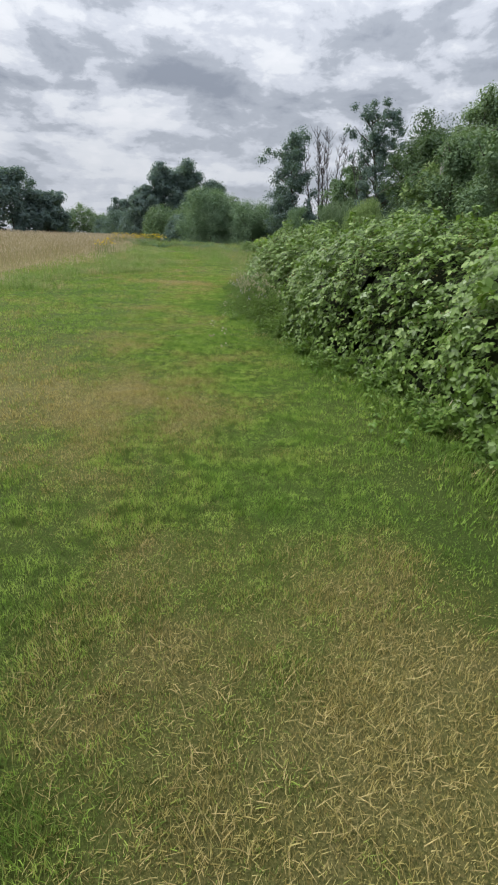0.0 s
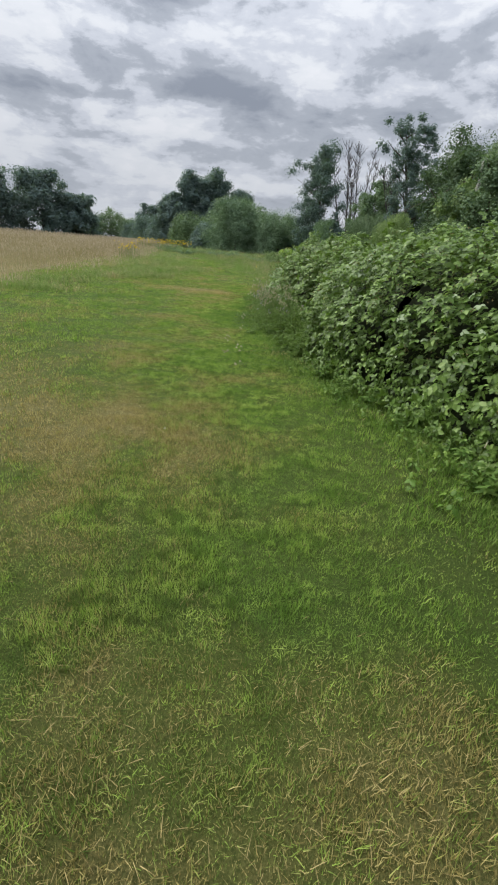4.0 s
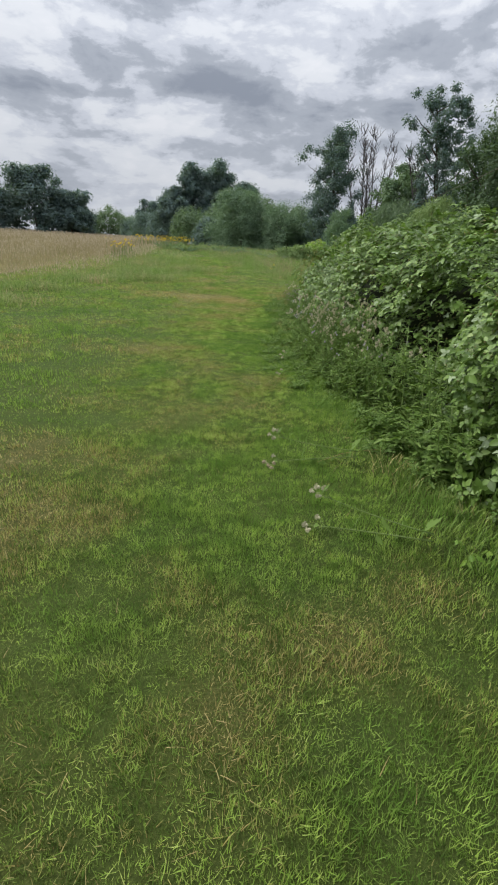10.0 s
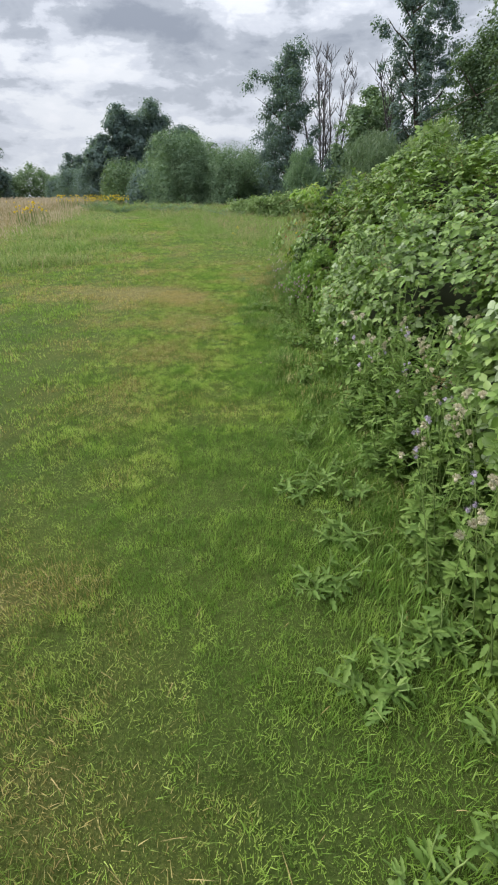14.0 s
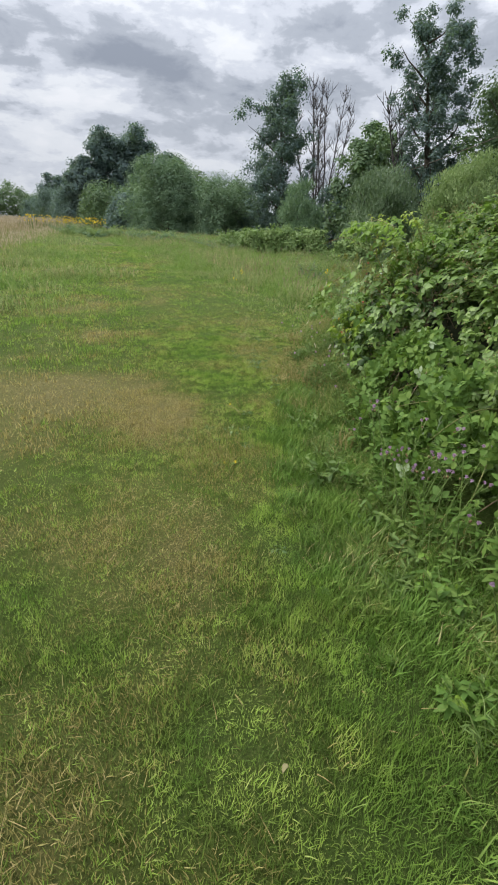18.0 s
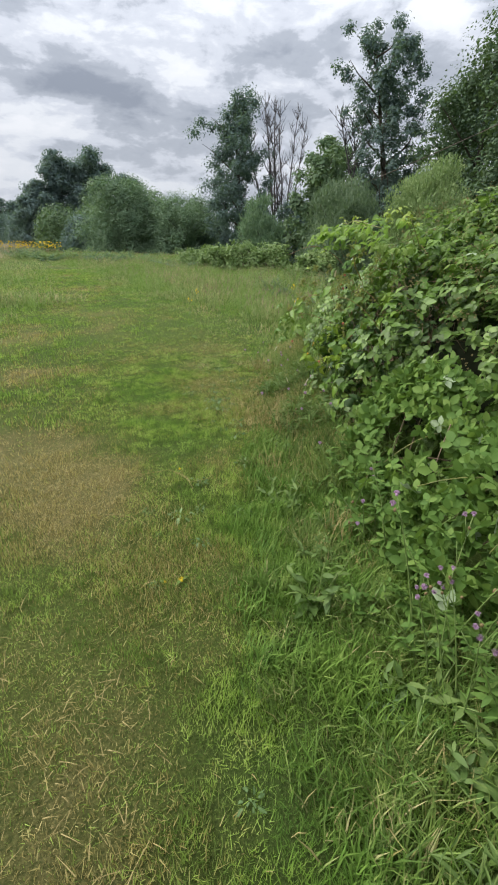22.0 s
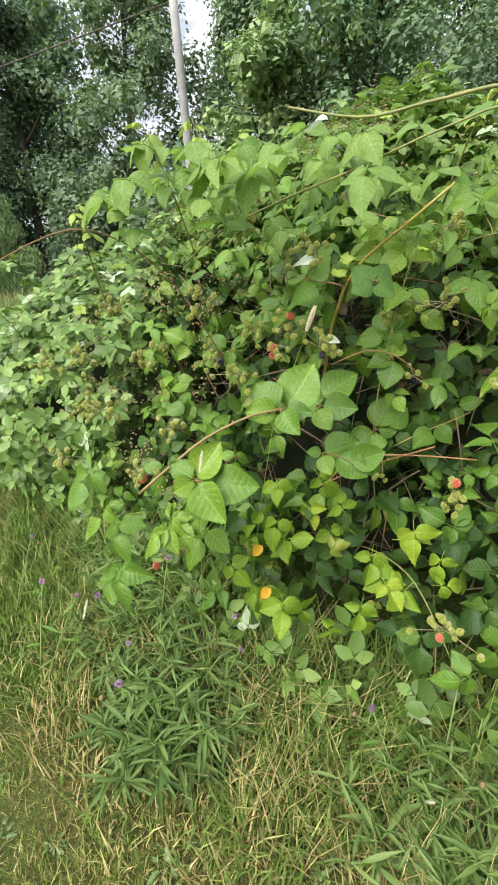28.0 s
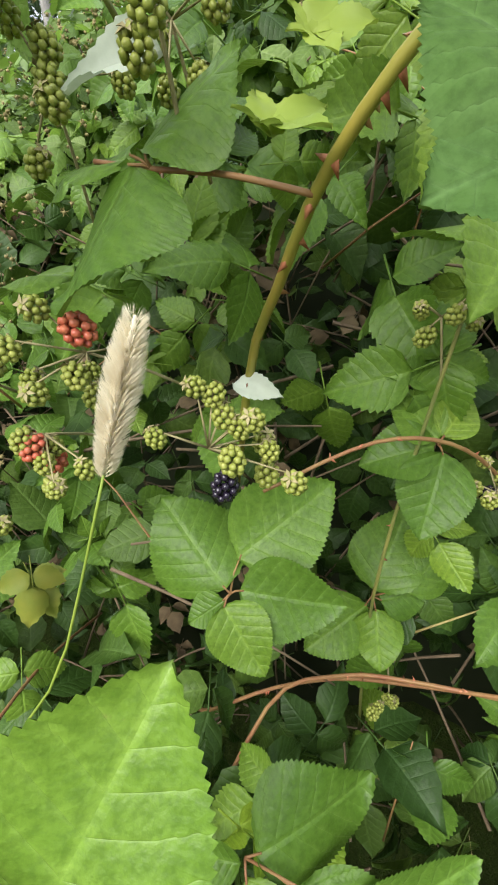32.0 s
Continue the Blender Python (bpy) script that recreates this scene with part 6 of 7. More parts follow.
cane([(1.51, 21.0, 1.0), (1.470, 20.972, 1.185), (1.415, 20.945, 1.262), (1.358, 20.92, 1.327), (1.330, 20.892, 1.37), (1.312, 20.858, 1.405), (1.262, 20.80, 1.45), (1.24, 20.70, 1.53)], 0.0046, 0.0028, M_CANE_GOLD, "thick yellow-green thorny cane", None, 26)
cane([(1.47, 21.08, 0.55), (1.426, 21.038, 0.64), (1.435, 20.949, 0.70), (1.42, 20.858, 0.77), (1.392, 20.773, 0.82), (1.34, 20.66, 0.90)], 0.0032, 0.0022, M_CANE_RED, "thin reddish thorny cane", None, 14)
cane([(1.40, 21.06, 1.345), (1.385, 21.018, 1.34), (1.372, 20.97, 1.336), (1.357, 20.921, 1.326)], 0.0016, 0.0020, M_CANE_RED, "thin red leaf stalk", None, 5)
cane([(1.52, 21.45, 1.38), (1.36, 21.252, 1.47), (1.30, 21.061, 1.53), (1.25, 20.883, 1.575), (1.20, 20.757, 1.61), (1.18, 20.6, 1.64), (1.2, 20.4, 1.60)], 0.0027, 0.0020, M_CANE, "long arching green cane", None, 16)
cane([(1.284, 21.045, 1.70), (1.23, 20.883, 1.655), (1.20, 20.75, 1.66), (1.18, 20.6, 1.66), (1.25, 20.35, 1.60)], 0.0024, 0.0042, M_CANE, "arching green cane with young tip", None, 12)
cane([(1.30, 21.02, 0.62), (1.399, 20.941, 0.745), (1.40, 20.86, 0.81), (1.388, 20.79, 0.835), (1.363, 20.678, 0.857), (1.34, 20.55, 0.87)], 0.0030, 0.0022, M_CANE_RED, "thin reddish thorny cane", None, 12)
cane([(0.90, 21.33, 0.93), (0.946, 21.258, 0.99), (1.0, 21.19, 1.04), (1.03, 21.10, 1.085), (1.055, 21.05, 1.095), (1.073, 21.029, 1.093)], 0.0038, 0.0024, M_CANE_BROWN, "thorny brownish cane reaching out", None, 14)
for pts in ([(1.5, 20.95, 0.3), (1.30, 20.85, 0.55), (1.12, 20.7, 0.62), (0.98, 20.6, 0.52)], [(1.6, 21.3, 0.6), (1.35, 21.25, 0.8), (1.1, 21.2, 0.9), (0.95, 21.12, 0.93)],
            [(1.6, 20.6, 0.9), (1.45, 20.75, 1.1), (1.4, 20.85, 1.15), (1.36, 20.95, 1.12)], [(1.7, 21.4, 1.0), (1.5, 21.5, 1.35), (1.25, 21.6, 1.5), (1.02, 21.75, 1.42)],
            [(1.55, 20.3, 0.6), (1.3, 20.4, 0.95), (1.12, 20.45, 1.1), (1.02, 20.5, 1.12)], [(1.48, 20.8, 0.5), (1.44, 20.83, 0.9), (1.46, 20.80, 1.2), (1.48, 20.76, 1.4)]):
    cane(pts, 0.0024, 0.0015, M_CANE_RED if rng.uniform() < 0.6 else M_CANE, "slender bramble cane", None, 10)


def berry_shape(r=0.0075, tall=1.25, k=26):
    items = []
    for i in range(k):
        z = 1 - 2 * (i + 0.5) / k
        w = i * 2.39996
        q = math.sqrt(1 - z * z)
        items.append(ball(r * q * math.cos(w), r * q * math.sin(w), r * tall * z, r * 0.41, None, 6, 3))
    return joined(items)


SEPALS = joined([Shape([(0, 0, 0), (-0.0022, 0.005, 0.001), (0, 0.0105, -0.002), (0.0022, 0.005, 0.001)], [(0, 3, 2, 1)]).moved(rot(15, 0, a, 0.62)) for a in range(0, 360, 72)])
berry_mesh = {}
for key, mt, rr in (("green", M_BERRY_GREEN, 0.0062), ("red", M_BERRY_RED, 0.0078), ("black", M_BERRY_BLACK, 0.0085)):
    berry_mesh[key] = single("berry", berry_shape(rr), smooth_faces=True)
    berry_mesh[key].materials.append(mt)
sepal_mesh = single("sepals", SEPALS)
BERRY_WORDS = {"green": "hard unripe green berry", "red": "reddening unripe berry", "black": "ripe shiny black berry"}


def berry(p, kind):
    tilt = rot(rng.uniform(-50, 50), rng.uniform(-50, 50), rng.uniform(0, 360), rng.uniform(0.85, 1.15))
    ob = put(part("berry", berry_mesh[kind], None, end_bush, BERRY_WORDS[kind]), matrix_of(tilt, p))
    sp = part("sepal", sepal_mesh, M_SEPAL, ob, "dry tan sepals")
    sp.location = (0, 0, 0.0085)


def berry_cluster(c, n, spread, kinds, stem_to):
    c = np.array(c, float)
    twigs = [tube(curve_through([stem_to, (c + np.array(stem_to)) / 2 + np.array([0, 0, 0.006]), c], 6), np.linspace(0.0016, 0.001, 6), 4)]
    for k in range(n):
        p = c + rng.normal(0, 1, 3) * np.array([0.6, 1.0, 0.9]) * spread
        p[0] -= 0.006
        berry(p, kinds[k % len(kinds)])
        twigs.append(tube([c, (c + p) / 2 + np.array([0, 0, 0.003]), p + np.array([0, 0, 0.006])], (0.001, 0.0009, 0.0007), 3))
    put(part("berry_stalk", single("berry_stalk", joined(twigs)), M_SEPAL, end_bush, "pale branching berry stalks"))


G, RD, BK = "green", "red", "black"
berry_cluster((1.355, 21.07, 1.235), 9, 0.026, (G, G, G, G, G), (1.45, 21.0, 1.15))
berry_cluster((1.335, 21.105, 1.18), 8, 0.024, (G, G, G, G, G, G, RD, G), (1.45, 21.1, 1.1))
berry_cluster((1.335, 20.985, 1.175), 11, 0.024, (G, G, G), (1.46, 20.98, 1.06))
berry((1.316, 20.971, 1.158), BK)
berry((1.333, 21.06, 1.258), RD)
berry((1.356, 21.12, 1.143), RD)
berry((1.462, 20.727, 1.049), BK)
berry((1.258, 21.242, 1.149), BK)
berry_cluster((1.348, 21.0, 1.427), 10, 0.022, (G,), (1.40, 21.0, 1.34))
berry_cluster((1.404, 21.32, 1.12), 12, 0.03, (G,), (1.47, 21.3, 1.05))
berry_cluster((1.45, 20.73, 1.065), 5, 0.018, (G,), (1.50, 20.74, 1.0))
berry_cluster((1.47, 20.81, 1.23), 6, 0.024, (G,), (1.5, 20.78, 1.1))
berry_cluster((1.43, 21.01, 1.415), 7, 0.024, (G,), (1.47, 21.0, 1.33))
berry_cluster((1.42, 21.09, 1.39), 6, 0.026, (G,), (1.47, 21.1, 1.3))
berry_cluster((1.42, 20.79, 0.735), 4, 0.018, (G,), (1.43, 20.8, 0.80))
for c in ((1.22, 20.55, 1.15), (1.15, 20.62, 0.86), (1.30, 20.70, 1.45), (1.12, 21.35, 1.0), (1.08, 21.45, 0.86), (1.22, 21.48, 1.16), (1.30, 21.30, 1.30), (1.2, 21.7, 1.0), (0.98, 20.62, 0.6), (1.35, 20.5, 1.4), (1.0, 21.3, 0.7), (1.34, 21.18, 1.22), (1.30, 21.22, 1.10), (1.38, 20.68, 1.28), (1.45, 21.2, 1.5), (1.5, 20.9, 1.56), (1.1, 21.55, 1.05), (1.16, 21.62, 1.18), (1.04, 21.66, 0.92), (1.2, 21.8, 1.14), (1.26, 21.56, 1.3)):
    berry_cluster(c, 12, 0.025, (G,) * 8 + (RD,) if c[2] < 0.9 else (G,), (c[0] + 0.08, c[1], c[2] - 0.05))


def foxtail(pts, head_from, head_to, label, r=0.0040, bristle=0.0045, n=2200):
    root = thing("foxtail_grass", None, None, label, "grass", "tall grass stems")
    root.location = tuple(float(a) for a in pts[0])
    line = curve_through(pts, 14)
    put(part("stem", single("stem", tube(line, np.linspace(0.0009, 0.0006, len(line)), 5), smooth_faces=True), M_SHOOT, root), None, root)
    a, b = np.array(head_from, float), np.array(head_to, float)
    t = rng.uniform(0, 1, n)
    ax = (b - a) / np.linalg.norm(b - a)
    out = rng.normal(0, 1, (n, 3))
    out -= (out @ ax)[:, None] * ax
    out /= np.linalg.norm(out, axis=1)[:, None]
    p = a + (b - a) * t[:, None]
    m = frames_along(np.cross(out, ax), out * 0.55 + ax * 0.8, bristle * np.sin(np.pi * (0.12 + 0.83 * t)) + 0.0015)
    hair = Shape([(-0.07, 0, 0), (0.07, 0, 0), (0.04, 0.7, 0.05), (0, 1.5, 0.1), (-0.04, 0.7, 0.05)], [(0, 1, 2, 4), (4, 2, 3)])
    core = tube([a + (b - a) * u for u in np.linspace(0, 1, 8)], [r * math.sin(math.pi * (0.1 + 0.85 * u)) * 0.75 for u in np.linspace(0, 1, 8)], 7)
    hd = put(part("seed_head", single("seed_head", core, smooth_faces=True), M_FOXTAIL, root, "cream bristly seed spike"), None, root)
    br = part("bristles", scattered("bristles", hair, m, p + out * r * 0.5), M_FOXTAIL, hd, kind="stuff")
    br.matrix_basis = Matrix.Identity(4)


foxtail([(1.06, 21.16, 0.02), (1.09, 21.14, 0.5), (1.158, 21.064, 1.04), (1.19, 21.024, 1.15), (1.207, 20.992, 1.245)], (1.207, 20.992, 1.245), (1.206, 20.970, 1.303), "tall grass stem with a cream bristly seed spike")
for gx, gy, gh, lean in ((0.86, 20.52, 0.55, 0.12), (0.80, 20.68, 0.42, -0.1), (1.0, 20.45, 0.62, 0.15), (0.88, 21.20, 1.0, 0.03), (0.75, 21.6, 0.5, 0.1), (0.6, 20.3, 0.5, 0.1), (1.25, 5.4, 0.4, 0.02), (1.30, 5.2, 0.36, 0.05)):
    foxtail([(gx, gy, 0.0), (gx + lean * 0.2, gy, gh * 0.5), (gx + lean * 0.7, gy - 0.02, gh * 0.9), (gx + lean, gy - 0.03, gh)], (gx + lean, gy - 0.03, gh), (gx + lean * 1.25, gy - 0.04, gh + 0.055),
            "dry grass stem with a pale seed spike", 0.0028, 0.0035, 200)


def dry_twigs():
    """Thin dead stems inside the bush."""
    for k in range(18):
        y, s = rng.uniform(20.3, 21.6), rng.uniform(0.5, 2.0)
        c0, n0 = hedge_point(np.array([y]), np.array([s]), rng.uniform(0.02, 0.15))
        way = np.array([rng.normal(0, 0.35), rng.normal(0, 0.7), rng.normal(0, 0.7)])
        way /= np.linalg.norm(way)
        line = np.array([c0[0] + way * rng.uniform(0.14, 0.30) * (u - 0.5) + np.array([0, 0, -0.03 * u * u]) for u in np.linspace(0, 1, 6)])
        if in_gap(line).any():
            continue
        put(part("twig", single("twig", tube(line, np.linspace(0.0018, 0.0010, 6), 4)), M_STRAW if k % 2 else M_CANE_RED, end_bush, "thin dry bramble twig"))


dry_twigs()


def dead_tangle():
    """Dead brown canes and shrivelled leaves deep in the bush."""
    items = []
    for k in range(420):
        c0, n0 = hedge_point(np.array([rng.uniform(19.9, 22.0)]), np.array([rng.uniform(0.15, 2.4)]), rng.uniform(0.16, 0.56))
        way = rng.normal(0, 1, 3) * np.array([0.5, 1.0, 1.0])
        way /= np.linalg.norm(way)
        ln = rng.uniform(0.15, 0.45)
        line = np.array([c0[0] + way * ln * (u - 0.5) + np.array([0, 0, -0.06 * u * u]) for u in np.linspace(0, 1, 5)])
        if in_gap(line).any():
            continue
        items.append(tube(line, np.linspace(0.0028, 0.0014, 5), 4))
    put(part("dead_tangle", single("dead_tangle", joined(items)), M_DEADCANE, end_bush, "tangle of dead brown canes", kind="stuff"))
    p, m = outer_leaves(260, 19.9, 22.1, 0.05, 1.7, 0.25, 0.6, 1.0)
    put(part("dead_leaves", scattered("dead_leaves", PLAINER[0], m * 0.6, p, None, True, True), M_OLDLEAF, end_bush, "shrivelled brown old leaves", kind="stuff"))


dead_tangle()


def leafy_shoot(pts, leaves):
    """An upright cane with young leaves towards its tip."""
    line = curve_through(pts, 12)
    put(part("cane", single("cane", tube(line, np.linspace(0.0032, 0.0016, 12), 6), smooth_faces=True), M_CANE, end_bush, "upright green cane"))
    for k in range(leaves):
        i = 5 + int(6 * (k + 1) / leaves)
        a = k * 2.4
        out = np.array([[math.cos(a), math.sin(a), 0.45]])
        m = frames_along(np.array([[-0.2, 0, 1.0]]) + rng.normal(0, 0.25, (1, 3)), out, [rng.uniform(0.026, 0.042)])
        put(part("young_shoot", YOUNG[k % 3], None, end_bush, "bright yellow-green young leaf shoot"), matrix_of(m[0], line[min(i, 11)]))


YOUNG = [single("young_shoot", PLAINER[k], True, True) for k in (0, 2, 3)]
for me in YOUNG:
    me.materials.append(M_SHOOT)
for pts, n in (([(1.62, 21.45, 1.40), (1.55, 21.47, 1.58), (1.47, 21.5, 1.75)], 7), ([(1.66, 21.30, 1.42), (1.60, 21.35, 1.6), (1.54, 21.38, 1.76)], 7), ([(1.6, 21.1, 1.45), (1.56, 21.18, 1.6), (1.56, 21.26, 1.70)], 6),
               ([(1.5, 21.75, 1.25), (1.42, 21.72, 1.42), (1.35, 21.68, 1.56)], 6), ([(1.55, 20.7, 1.5), (1.48, 20.66, 1.64), (1.42, 20.6, 1.74)], 6), ([(1.5, 20.3, 1.5), (1.42, 20.28, 1.62), (1.3, 20.25, 1.72)], 6),
               ([(1.3, 19.9, 1.45), (1.2, 19.86, 1.58), (1.1, 19.8, 1.66)], 6)):
    leafy_shoot(pts, n)


# ---- herbs along the hedge ----
def jagged_leaf(lobes=5, width=0.34):
    """A long leaf cut into lobes, length 1 along +y."""
    v, uv, f = [], [], []
    n = lobes * 2
    for k in range(n + 1):
        t = k / n
        w = width / 2 * math.sin(math.pi * min(1, 0.12 + 0.88 * t)) ** 0.8 * (1.15 if k % 2 else 0.72)
        z = -0.22 * t * t + 0.05 * math.sin(6 * t)
        for c in (-1, 0, 1):
            v.append((c * w, t + (0.05 if c and k % 2 else 0), z + 0.10 * abs(c) * w))
            uv.append((c * w, t, 0))
    for k in range(n):
        for c in range(2):
            a = k * 3 + c
            f.append((a, a + 1, a + 4, a + 3))
    return Shape(v, f, uv)


def lance_leaf(width=0.14):
    v, uv, f = [], [], []
    for k in range(6):
        t = k / 5
        w = width / 2 * math.sin(math.pi * min(1, 0.08 + 0.92 * t)) ** 0.8
        for c in (-1, 0, 1):
            v.append((c * w, t, -0.25 * t * t + 0.2 * abs(c) * w))
            uv.append((c * w, t, 0))
    for k in range(5):
        for c in range(2):
            a = k * 3 + c
            f.append((a, a + 1, a + 4, a + 3))
    return Shape(v, f, uv)


LEAVES = {"jagged": single("herb_leaf", jagged_leaf(), True, True), "lance": single("herb_leaf", lance_leaf(), True, True),
          "dock": single("herb_leaf", lance_leaf(0.62), True, True), "bramble": single("herb_leaf", PLAINER[2], True, True)}
for key, me in LEAVES.items():
    me.materials.append(M_BRAMBLE_BIG if key == "bramble" else (M_THISTLE if key == "jagged" else M_WEED))


def pompon(r, spikes, mat_name, up_only=True):
    items = [ball(0, 0, -r * 0.4, r * 0.55, r * 0.6, 7, 5) if up_only else ball(0, 0, 0, r * 0.8, r * 0.8, 7, 5)]
    hair = Shape([(-0.05, 0, 0), (0.05, 0, 0), (0.035, 1.0, 0), (-0.035, 1.0, 0)], [(0, 1, 2, 3)])
    rr = np.random.default_rng(5)
    for k in range(spikes):
        w, e = k * 2.4, rr.uniform(0.1, 1.35) if up_only else rr.uniform(-0.6, 1.5)
        way = np.array([[math.cos(w) * math.cos(e), math.sin(w) * math.cos(e), math.sin(e)]])
        m = frames_along(np.cross(way, [[0.3, 0.2, 0.9]]), way, [r * 1.15])[0]
        items.append(hair.moved(m))
    return single(mat_name, joined(items))


FLOWERS = {"knap": (pompon(0.011, 110, "flower_head"), M_KNAP, "purple thistle-like flower head"), "lilac": (pompon(0.015, 60, "flower_head"), M_LILAC, "pale lilac thistle flower"), "fluff": (pompon(0.017, 80, "seed_head"), M_FLUFF, "fluffy off-white seed head"),
           "bud": (single("bud", ball(0, 0, 0, 0.007, 0.010, 7, 5), smooth_faces=True), M_BUD, "brown scaly bud"),
           "yellow": (pompon(0.015, 36, "flower_head"), M_YELLOW, "bright yellow flower head")}


def herb(name, label, category, stems, tall, leaf, leaf_size, per_stem, heads, spread=0.18, lean=0.25, group="", seed=0):
    """An upright herb: stems, each with leaves set round it and heads at the top."""
    r = np.random.default_rng(seed)
    root = thing(name, None, None, label, category, group)
    for s in range(stems):
        w = s * 2.4 + r.uniform(0, 1)
        way = np.array([math.cos(w) * lean, math.sin(w) * lean, 1])
        h = tall * r.uniform(0.7, 1.05)
        base = np.array([math.cos(w), math.sin(w), 0]) * spread * 0.25
        line = np.array([base + way * h * t + np.array([math.cos(w), math.sin(w), 0]) * 0.08 * h * t * t for t in np.linspace(0, 1, 7)])
        part("stem", single("stem", tube(line, np.linspace(0.004, 0.0018, 7), 5), smooth_faces=True), M_STEM, root)
        for k in range(per_stem):
            t = 0.08 + 0.84 * k / max(per_stem - 1, 1)
            p = base + (line[-1] - base) * t
            a = k * 2.4 + r.uniform(-0.4, 0.4)
            out = np.array([[math.cos(a), math.sin(a), 0.35 - 0.2 * (1 - t)]])
            m = frames_along(np.array([[0, 0, 1.0]]) + r.normal(0, 0.2, (1, 3)), out, [leaf_size * (1.15 - 0.6 * t) * r.uniform(0.8, 1.2)])[0]
            part("leaf", LEAVES[leaf], None, root).matrix_basis = matrix_of(m, p)
        for k, kind in enumerate(heads):
            me, mt, words = FLOWERS[kind]
            q = line[-1] + np.array([r.uniform(-1, 1) * 0.06, r.uniform(-1, 1) * 0.06, -0.02 * k]) * (1 if k else 0)
            if k:
                part("stem", single("stem", tube([line[-2], (line[-2] + q) / 2, q], (0.002, 0.0016, 0.0012), 4)), M_STEM, root)
            nm = "bud" if kind == "bud" else ("seed_head" if kind == "fluff" else "flower_head")
            part(nm, me, mt, root, words).matrix_basis = matrix_of(rot(r.uniform(-30, 30), r.uniform(-30, 30), 0, r.uniform(0.85, 1.15)), q)
    return root


def plant_at(ob, x, y, scale=1.0, turn=0.0, tilt=0.0):
    z = float(height(np.array([x]), np.array([y]))[0]) - 0.01
    return pose(x, y, z, tilt, 0, turn) @ Matrix.Diagonal((scale, scale, scale, 1))


def spread_out(ob, spots, lo=0.8, hi=1.2):
    for k, (x, y) in enumerate(spots):
        m = plant_at(ob, x, y, rng.uniform(lo, hi), rng.uniform(0, 360), rng.uniform(-6, 6))
        if k == 0:
            ob.matrix_basis = m
        else:
            copy_thing(ob, m)


def along_hedge(y0, y1, n, d0, d1):
    ys = y0 + (y1 - y0) * (np.arange(n) + rng.uniform(0, 0.8, n)) / n
    return [(float(hedge_front(y) + rng.uniform(d0, d1)), float(y)) for y in ys]


knap_a = herb("knapweed", "purple-flowered knapweed with narrow grey-green leaves", "wildflower", 3, 0.62, "lance", 0.06, 7, ("knap", "knap", "bud"), 0.22, 0.2, "knapweed", 1)
knap_b = herb("knapweed", "low purple-flowered knapweed by the hedge", "wildflower", 3, 0.40, "lance", 0.09, 5, ("knap", "bud"), 0.25, 0.4, "knapweed", 2)
spread_out(knap_a, [(0.50, 18.08), (0.52, 17.86), (0.48, 18.24), (0.56, 17.66), (0.45, 18.12), (0.46, 17.98), (0.58, 17.95), (0.56, 18.12)], 0.8, 1.08)
spread_out(knap_b, [(0.60, 18.95), (0.56, 18.72), (0.64, 19.25), (0.78, 20.1), (0.62, 20.35), (0.80, 20.60), (0.98, 21.30), (0.95, 21.5), (0.85, 21.9), (0.55, 17.3), (1.02, 22.2)])
thistle_a = herb("creeping_thistle", "thistle gone to fluffy cream seed beside the brambles", "wildflower", 4, 1.08, "jagged", 0.075, 5, ("fluff", "fluff", "fluff", "fluff"), 0.35, 0.14, "thistles", 3)
thistle_b = herb("creeping_thistle", "tall pale green thistle with lilac flowers", "wildflower", 3, 0.85, "jagged", 0.08, 6, ("lilac", "lilac", "fluff"), 0.35, 0.15, "thistles", 4)
spread_out(thistle_a, along_hedge(10.6, 14.6, 18, -0.12, 0.22) + along_hedge(12.1, 13.1, 8, -0.05, 0.2), 0.75, 1.15)
spread_out(thistle_b, along_hedge(10.8, 15.2, 14, -0.14, 0.16), 0.7, 1.1)


for wx, wy in [(-0.38, 12.36), (-0.12, 12.38), (-0.34, 12.84), (0.1, 13.25), (-0.18, 12.96), (0.05, 12.64), (0.0, 12.0), (-0.1, 11.6), (-0.1, 14.2), (0.0, 14.9), (0.1, 15.6), (-0.2, 13.6), (0.0, 13.0), (-0.05, 13.9), (-0.15, 14.6), (-0.3, 14.0), (-0.35, 13.3)] + along_hedge(7.5, 18.0, 14, -0.25, -0.02):
    weed_clump(wx, wy, rng.uniform(0.08, 0.22), rng.uniform(0.10, 0.20), M_THISTLE, "low sprawling green weed with jagged leaves", "weeds", 6, 14, rng.uniform(0.045, 0.075), LEAF_JAG, "weed_plant")
sprig = herb("bramble_sprig", "low bramble sprig creeping into the grass", "bramble", 3, 0.32, "bramble", 0.065, 5, (), 0.3, 0.7, "bramble sprigs", 6)
spread_out(sprig, [(0.98, 5.31), (1.09, 5.73), (1.2, 6.2), (1.05, 6.8), (0.85, 7.6), (0.5, 8.6), (0.3, 15.9), (0.38, 16.6), (0.2, 17.0), (0.35, 17.6), (1.25, 22.0)] + along_hedge(3.5, 9.0, 8, -0.2, 0.05), 0.6, 0.95)

